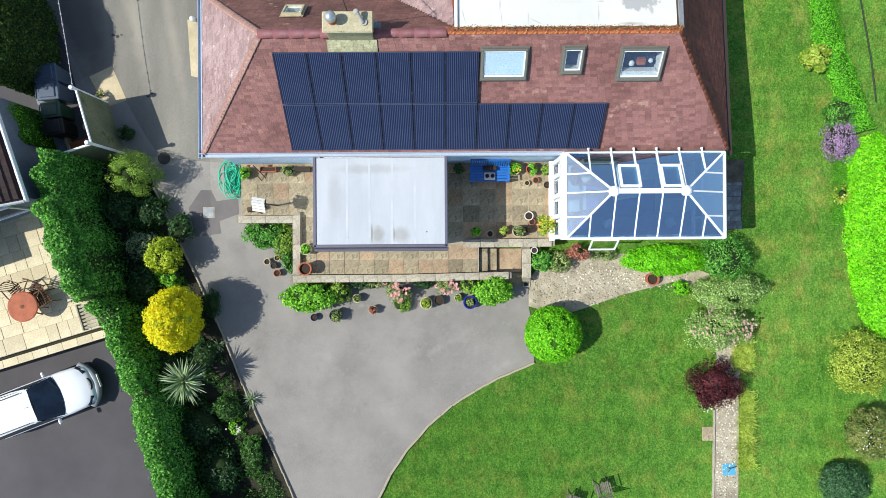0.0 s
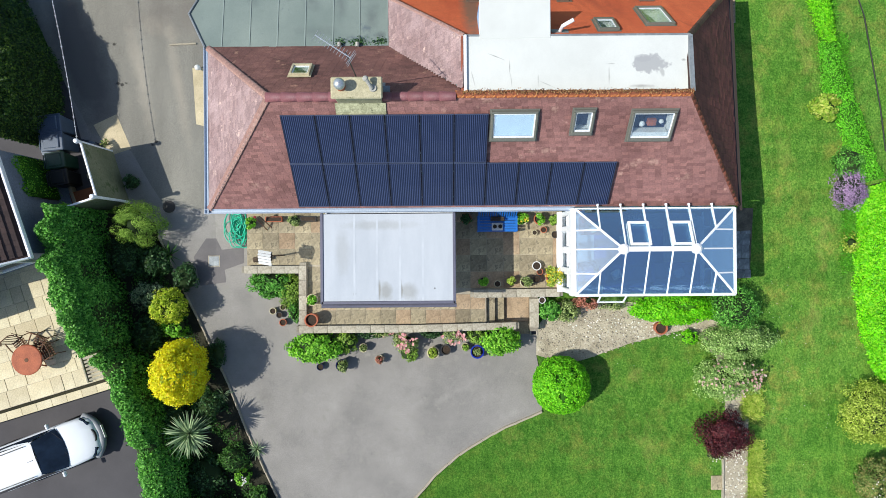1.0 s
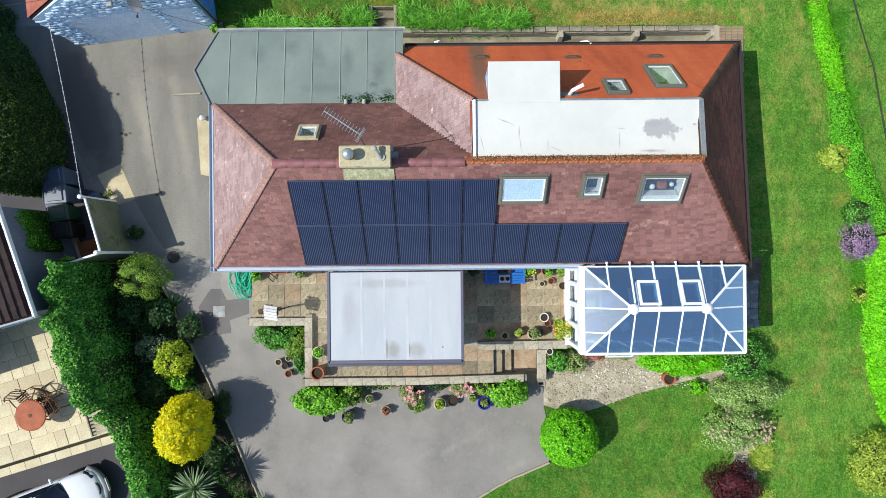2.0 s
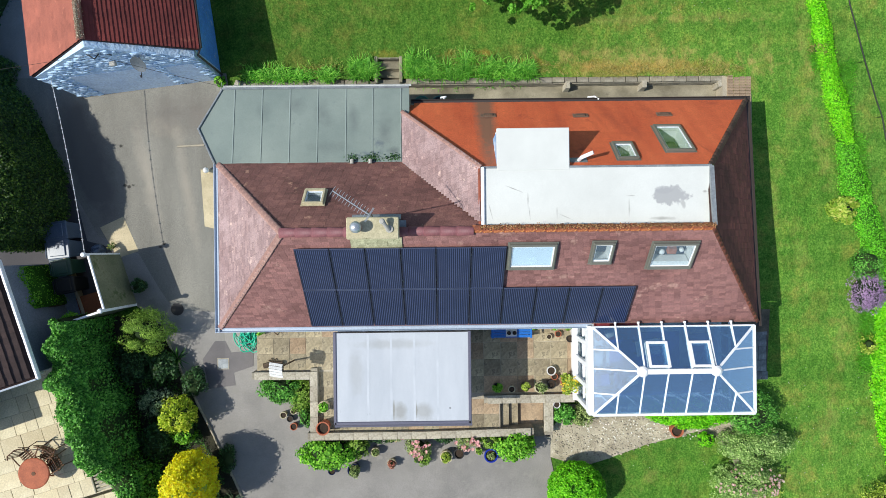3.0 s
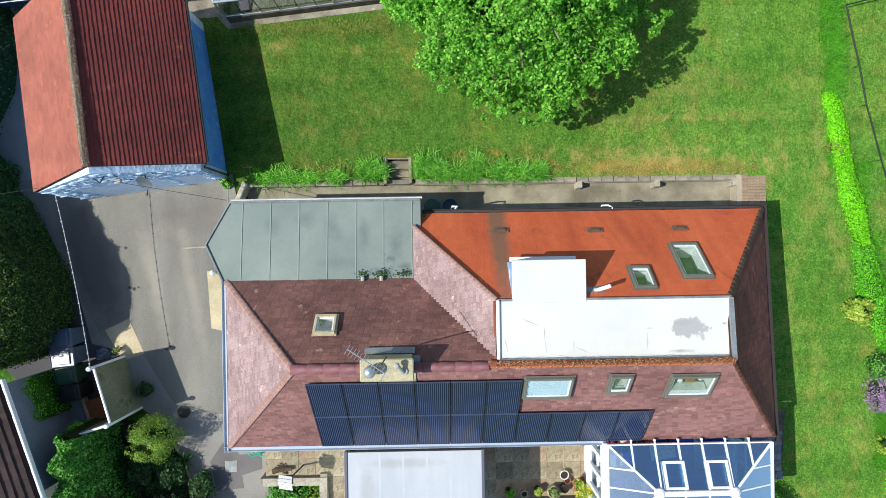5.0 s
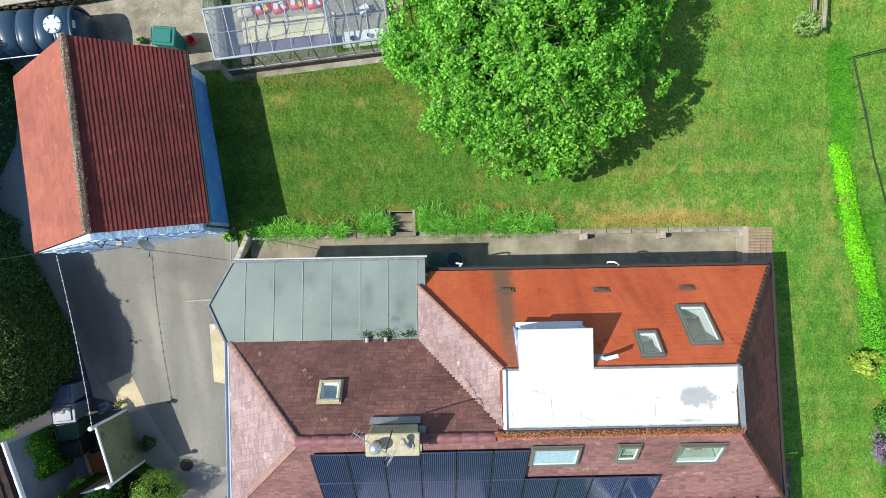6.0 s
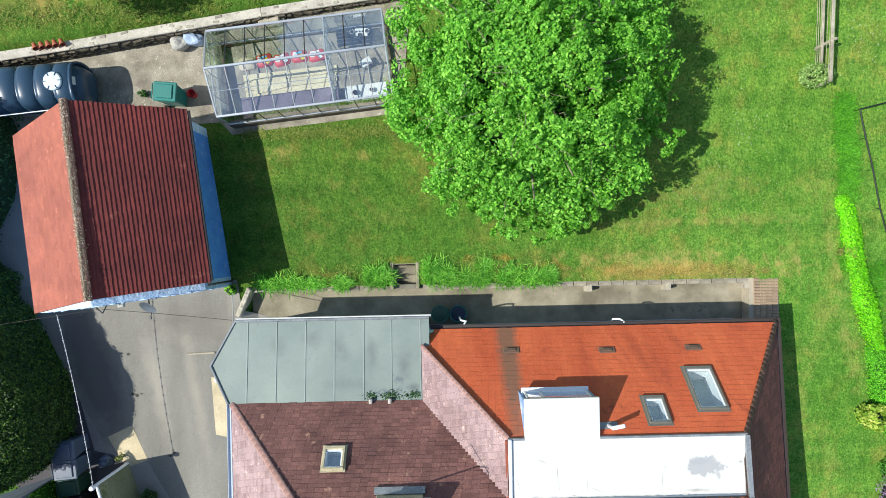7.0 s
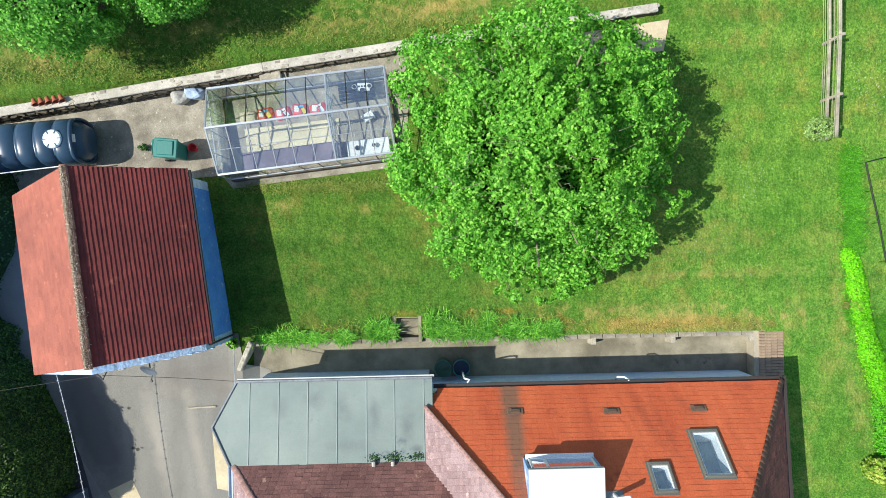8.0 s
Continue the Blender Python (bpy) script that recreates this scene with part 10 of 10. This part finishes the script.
tree("orchard_tree", "leafy green tree on the upper lawn", (-12.5, 23.3), (-12.5, 23.3, 3.7), (2.3, 2.4, 2.0), 36000, 0.11, M["leaf_orchard"], 232, 260, 0.16, 0.2)
tree("orchard_tree", "leafy green tree on the upper lawn", (-9.5, 24.1), (-9.5, 24.1, 3.8), (2.0, 2.2, 1.8), 26000, 0.11, M["leaf_orchard"], 233, 160, 0.16, 0.2)

# ---- right-hand boundary ----
lane_hedge("wild_strip", "narrow strip of vivid lime green ground cover", [(12.75, 14.85, 0.1), (12.85, 14.6, 0.2), (13.05, 14.2, 0.23), (13.2, 13.3, 0.25), (13.36, 12.4, 0.21), (13.48, 11.9, 0.25), (13.74, 11.0, 0.27), (13.9, 10.2, 0.23), (14.1, 9.4, 0.2)], 0.55, 15000, 0.065, M["leaf_lime"], 241, "ground cover", 0.22, inside="leaf_inner")
lane_hedge("wild_strip", "rough green weeds along the lawn's edge", [(14.1, 9.5, 0.25), (14.25, 8.6, 0.36), (14.45, 7.8, 0.4), (14.8, 6.9, 0.36), (15.15, 5.9, 0.3), (15.4, 5.2, 0.4), (15.6, 4.3, 0.36)], 0.42, 11000, 0.065, M["leaf_wild"], 256, "ground cover", 0.3, inside="leaf_inner")
lane_hedge("wild_bank", "bank of vivid lime green ground cover", [(16.0, 4.2, 0.35), (16.2, 3.6, 0.75), (16.35, 2.4, 0.85), (16.5, 1.2, 0.95), (16.65, 0.2, 1.05), (16.8, -1.0, 1.1), (17.1, -2.4, 1.0), (17.4, -3.2, 0.8)], 0.3, 32000, 0.1, M["leaf_lime"], 242, "ground cover", 0.1, inside="leaf_inner")
blades("strip_grass", "uncut grass along the boundary strip", [(12.7, 13.4, 14.6, 16.8), (12.55, 13.1, 16.5, 18.4), (12.9, 13.3, 12.2, 14.2), (13.9, 14.4, 10.2, 12.4), (14.4, 14.9, 7.4, 9.8), (15.0, 15.5, 4.2, 6.4), (15.0, 15.5, 1.0, 3.4), (12.75, 13.2, 14.6, 18.2), (12.75, 13.2, 14.6, 18.2)], 2600, 0.15, M["grass_strip"], 255, 0.008, 0.2)
shrub("shrub", "lime green broad-leaved shrub on the lawn's edge", (13.88, 7.0), (0.6, 0.5, 0.5), 1300, 0.14, M["grass_lime"], 243, 22, core=0.4)
shrub("heather", "purple flowering heather beside the lawn", (14.85, 4.0), (0.68, 0.88, 0.5), 5200, 0.06, M["leaf_heather"], 244, 50)
shrub("shrub", "dark green shrub beside the heather", (14.75, 5.0), (0.6, 0.65, 0.5), 2000, 0.07, M["leaf_hedge"], 245, 36)
shrub("shrub", "low brown-green plant at the bank", (15.2, 2.0), (0.35, 0.4, 0.3), 500, 0.07, M["leaf_gold"], 246, 16, core=0.4)
shrub("shrub", "golden green variegated shrub", (15.7, -4.4), (1.2, 1.25, 0.9), 13000, 0.075, M["leaf_gold"], 247, 130, 0.24, core=0.66)
shrub("shrub", "mixed reddish green shrub", (16.2, -7.1), (0.95, 1.05, 0.8), 15000, 0.075, M["leaf_rust"], 248, 220, 0.2, core=0.62, flowers=(M["petal_white"], 40, 0.07))
shrub("shrub", "dark green spreading conifer", (15.3, -9.1), (0.95, 0.8, 0.6), 12000, 0.12, M["leaf_blue"], 249, 120, wide=0.25, core=0.6)
shrub("dry_fern", "dry straw-coloured fern at the lawn's edge", (13.0, 12.9), (0.35, 0.35, 0.2), 160, 0.2, M["grass_dry"], 250, 10, core=0, wide=0.1)
fence = thing("post_fence", "weathered grey post and rail fence", "fence")
FX = 11.78
FY = (18.55, 19.93, 21.83, 23.75, 25.7)
for y in FY[1:]:
    bm = bmesh.new()
    box(bm, (FX + 0.01, y, G(FX, y) + 0.45), (0.1, 0.09, 1.15), bev=0.012)
    part("post", bm, M["wood_grey"], fence)
for z, wd in ((0.95, 0.1), (0.45, 0.08)):
    for y0, y1 in zip(FY, FY[1:]):
        bm = bmesh.new()
        a, b = Vector((FX - 0.07, y0, G(FX, y0) + z)), Vector((FX - 0.07, y1, G(FX, y1) + z))
        d = b - a
        box(bm, (a + b) / 2, (wd, d.length - 0.01, 0.05), rx=math.degrees(math.atan2(d.z, d.y)), bev=0.008)
        part("rail", bm, M["wood_grey"], fence)
for z in (0.08, 0.18, 0.28, 0.62, 0.76):
    bm = bmesh.new()
    tube(bm, [(FX - 0.03, y, G(FX, y) + z) for y in FY], 0.008, 5)
    part("wire", bm, M["wood_grey"], fence)
shrub("fern", "green fern growing at the fence's end", (11.6, 18.95), (0.62, 0.42, 0.45), 3000, 0.1, M["leaf_sage"], 251, 40, core=0.5, wide=0.3)
wf = thing("wire_fence", "low dark netting fence across the grass", "fence")
WP = [(15.0, 18.2), (13.18, 17.78), (13.4, 16.8), (13.68, 15.7), (13.98, 14.35), (14.6, 12.4), (15.3, 10.4), (16.2, 5.4)]
for (x0, y0), (x1, y1) in zip(WP, WP[1:]):
    n = max(1, round(math.hypot(x1 - x0, y1 - y0) / 5))
    for i in range(n):
        x, y = x0 + (x1 - x0) * i / n, y0 + (y1 - y0) * i / n
        bm = bmesh.new()
        tube(bm, [(x, y, G(x, y) - 0.1), (x, y, G(x, y) + 0.33)], 0.008, 6)
        part("stake", bm, M["black_plastic"], wf)
    bm = bmesh.new()
    for h in (0.32,):
        tube(bm, [(x0 + (x1 - x0) * i / 6, y0 + (y1 - y0) * i / 6, G(x0 + (x1 - x0) * i / 6, y0 + (y1 - y0) * i / 6) + h) for i in range(7)], 0.022, 5)
    part("netting", bm, M["black_plastic"], wf)
# loose stones bedded in the path
def chippings(name, label, poly, n, seed, smin, smax, mats):
    rng = np.random.default_rng(seed)
    xs, ys = [p[0] for p in poly], [p[1] for p in poly]
    V, F, mi = [], [], []
    while len(F) < n * 5:
        x, y = rng.uniform(min(xs), max(xs)), rng.uniform(min(ys), max(ys))
        inside = False
        for (x0, y0), (x1, y1) in zip(poly, poly[1:] + poly[:1]):
            if (y0 > y) != (y1 > y) and x < x0 + (y - y0) * (x1 - x0) / (y1 - y0):
                inside = not inside
        if not inside:
            continue
        r, a, h = rng.uniform(smin, smax), rng.uniform(0, 6.28), rng.uniform(0.012, 0.035)
        z = G(x, y) + 0.03
        o = len(V)
        for zz, k in ((-0.02, 1.0), (h, 0.7)):
            for q in range(4):
                t = a + q * math.pi / 2 + rng.uniform(-0.3, 0.3)
                V.append((x + r * k * math.cos(t), y + r * k * 0.75 * math.sin(t), z + zz + rng.uniform(-0.005, 0.005)))
        F.append((o + 4, o + 5, o + 6, o + 7))
        F += [(o + q, o + (q + 1) % 4, o + 4 + (q + 1) % 4, o + 4 + q) for q in range(4)]
        mi += [int(rng.integers(0, len(mats)))] * 5
    ob = raw(name, V, F, [M[m] for m in mats], midx=mi)
    tagged(ob, label, "stones", kind="stuff")


chippings("path_stones", "pale and grey flat stones bedded in the path", [(3.4, -1.1), (4.2, -0.5), (6.93, -0.55), (8.91, -0.6), (10.2, -1.1), (10.9, -2.6), (11.3, -4.2), (11.4, -6.2), (10.6, -6.2), (10.5, -4.2), (10.1, -2.3), (9.5, -1.6), (8.8, -1.4), (6.9, -1.85), (5.4, -2.35), (4.5, -2.55), (3.4, -2.2)], 1300, 301, 0.012, 0.055, ("stone", "gravel", "coping", "brick_block"))
chippings("path_flecks", "pale flecks of stone in the straight path", [(10.6, -6.3), (11.4, -6.3), (11.38, -12.0), (10.55, -12.0)], 420, 302, 0.015, 0.05, ("stone", "gravel"))
slates = thing("slate_paving", "grey slate slabs beside the glazed room", "paving", kind="structure")
paving(slates, 9.5, 11.45, 0.7, 3.2, G(10.5, 2) + 0.07, 0.42, ("slate",), 303, mix=1.0)
# daisies and fallen petals in the grass
rng = np.random.default_rng(9)
V, F = [], []
for _ in range(420):
    k = rng.integers(0, 5)
    cx, cy, s = ((9.5, 17.2, 0.5), (8.4, 15.5, 0.8), (13.6, 20.5, 0.6), (12.6, -3.0, 2.0), (9.0, 20.0, 1.6))[k]
    x, y = rng.normal(cx, s), rng.normal(cy, s)
    z = G(x, y) + 0.05
    o = len(V)
    q = 0.014
    V += [(x - q, y, z), (x, y - q, z), (x + q, y, z), (x, y + q, z)]
    F.append((o, o + 1, o + 2, o + 3))
ob = raw("daisies", V, F, M["petal_white"])
tagged(ob, "scattered white daisies in the lawn", "flowers", kind="stuff")
V, F = [], []
for _ in range(420):
    if rng.random() < 0.6:
        x, y = rng.uniform(10.55, 11.4), rng.uniform(-10.5, -5.6)
    else:
        x, y = rng.uniform(4.5, 9.0), rng.uniform(-1.6, -0.7)
    z = G(x, y) + 0.05
    o = len(V)
    q = rng.uniform(0.015, 0.04)
    V += [(x - q, y, z), (x, y - q, z), (x + q, y, z), (x, y + q, z + 0.01)]
    F.append((o, o + 1, o + 2, o + 3))
ob = raw("fallen_petals", V, F, M["petal_white"])
tagged(ob, "fallen white petals and chippings on the path", "petals", kind="stuff")
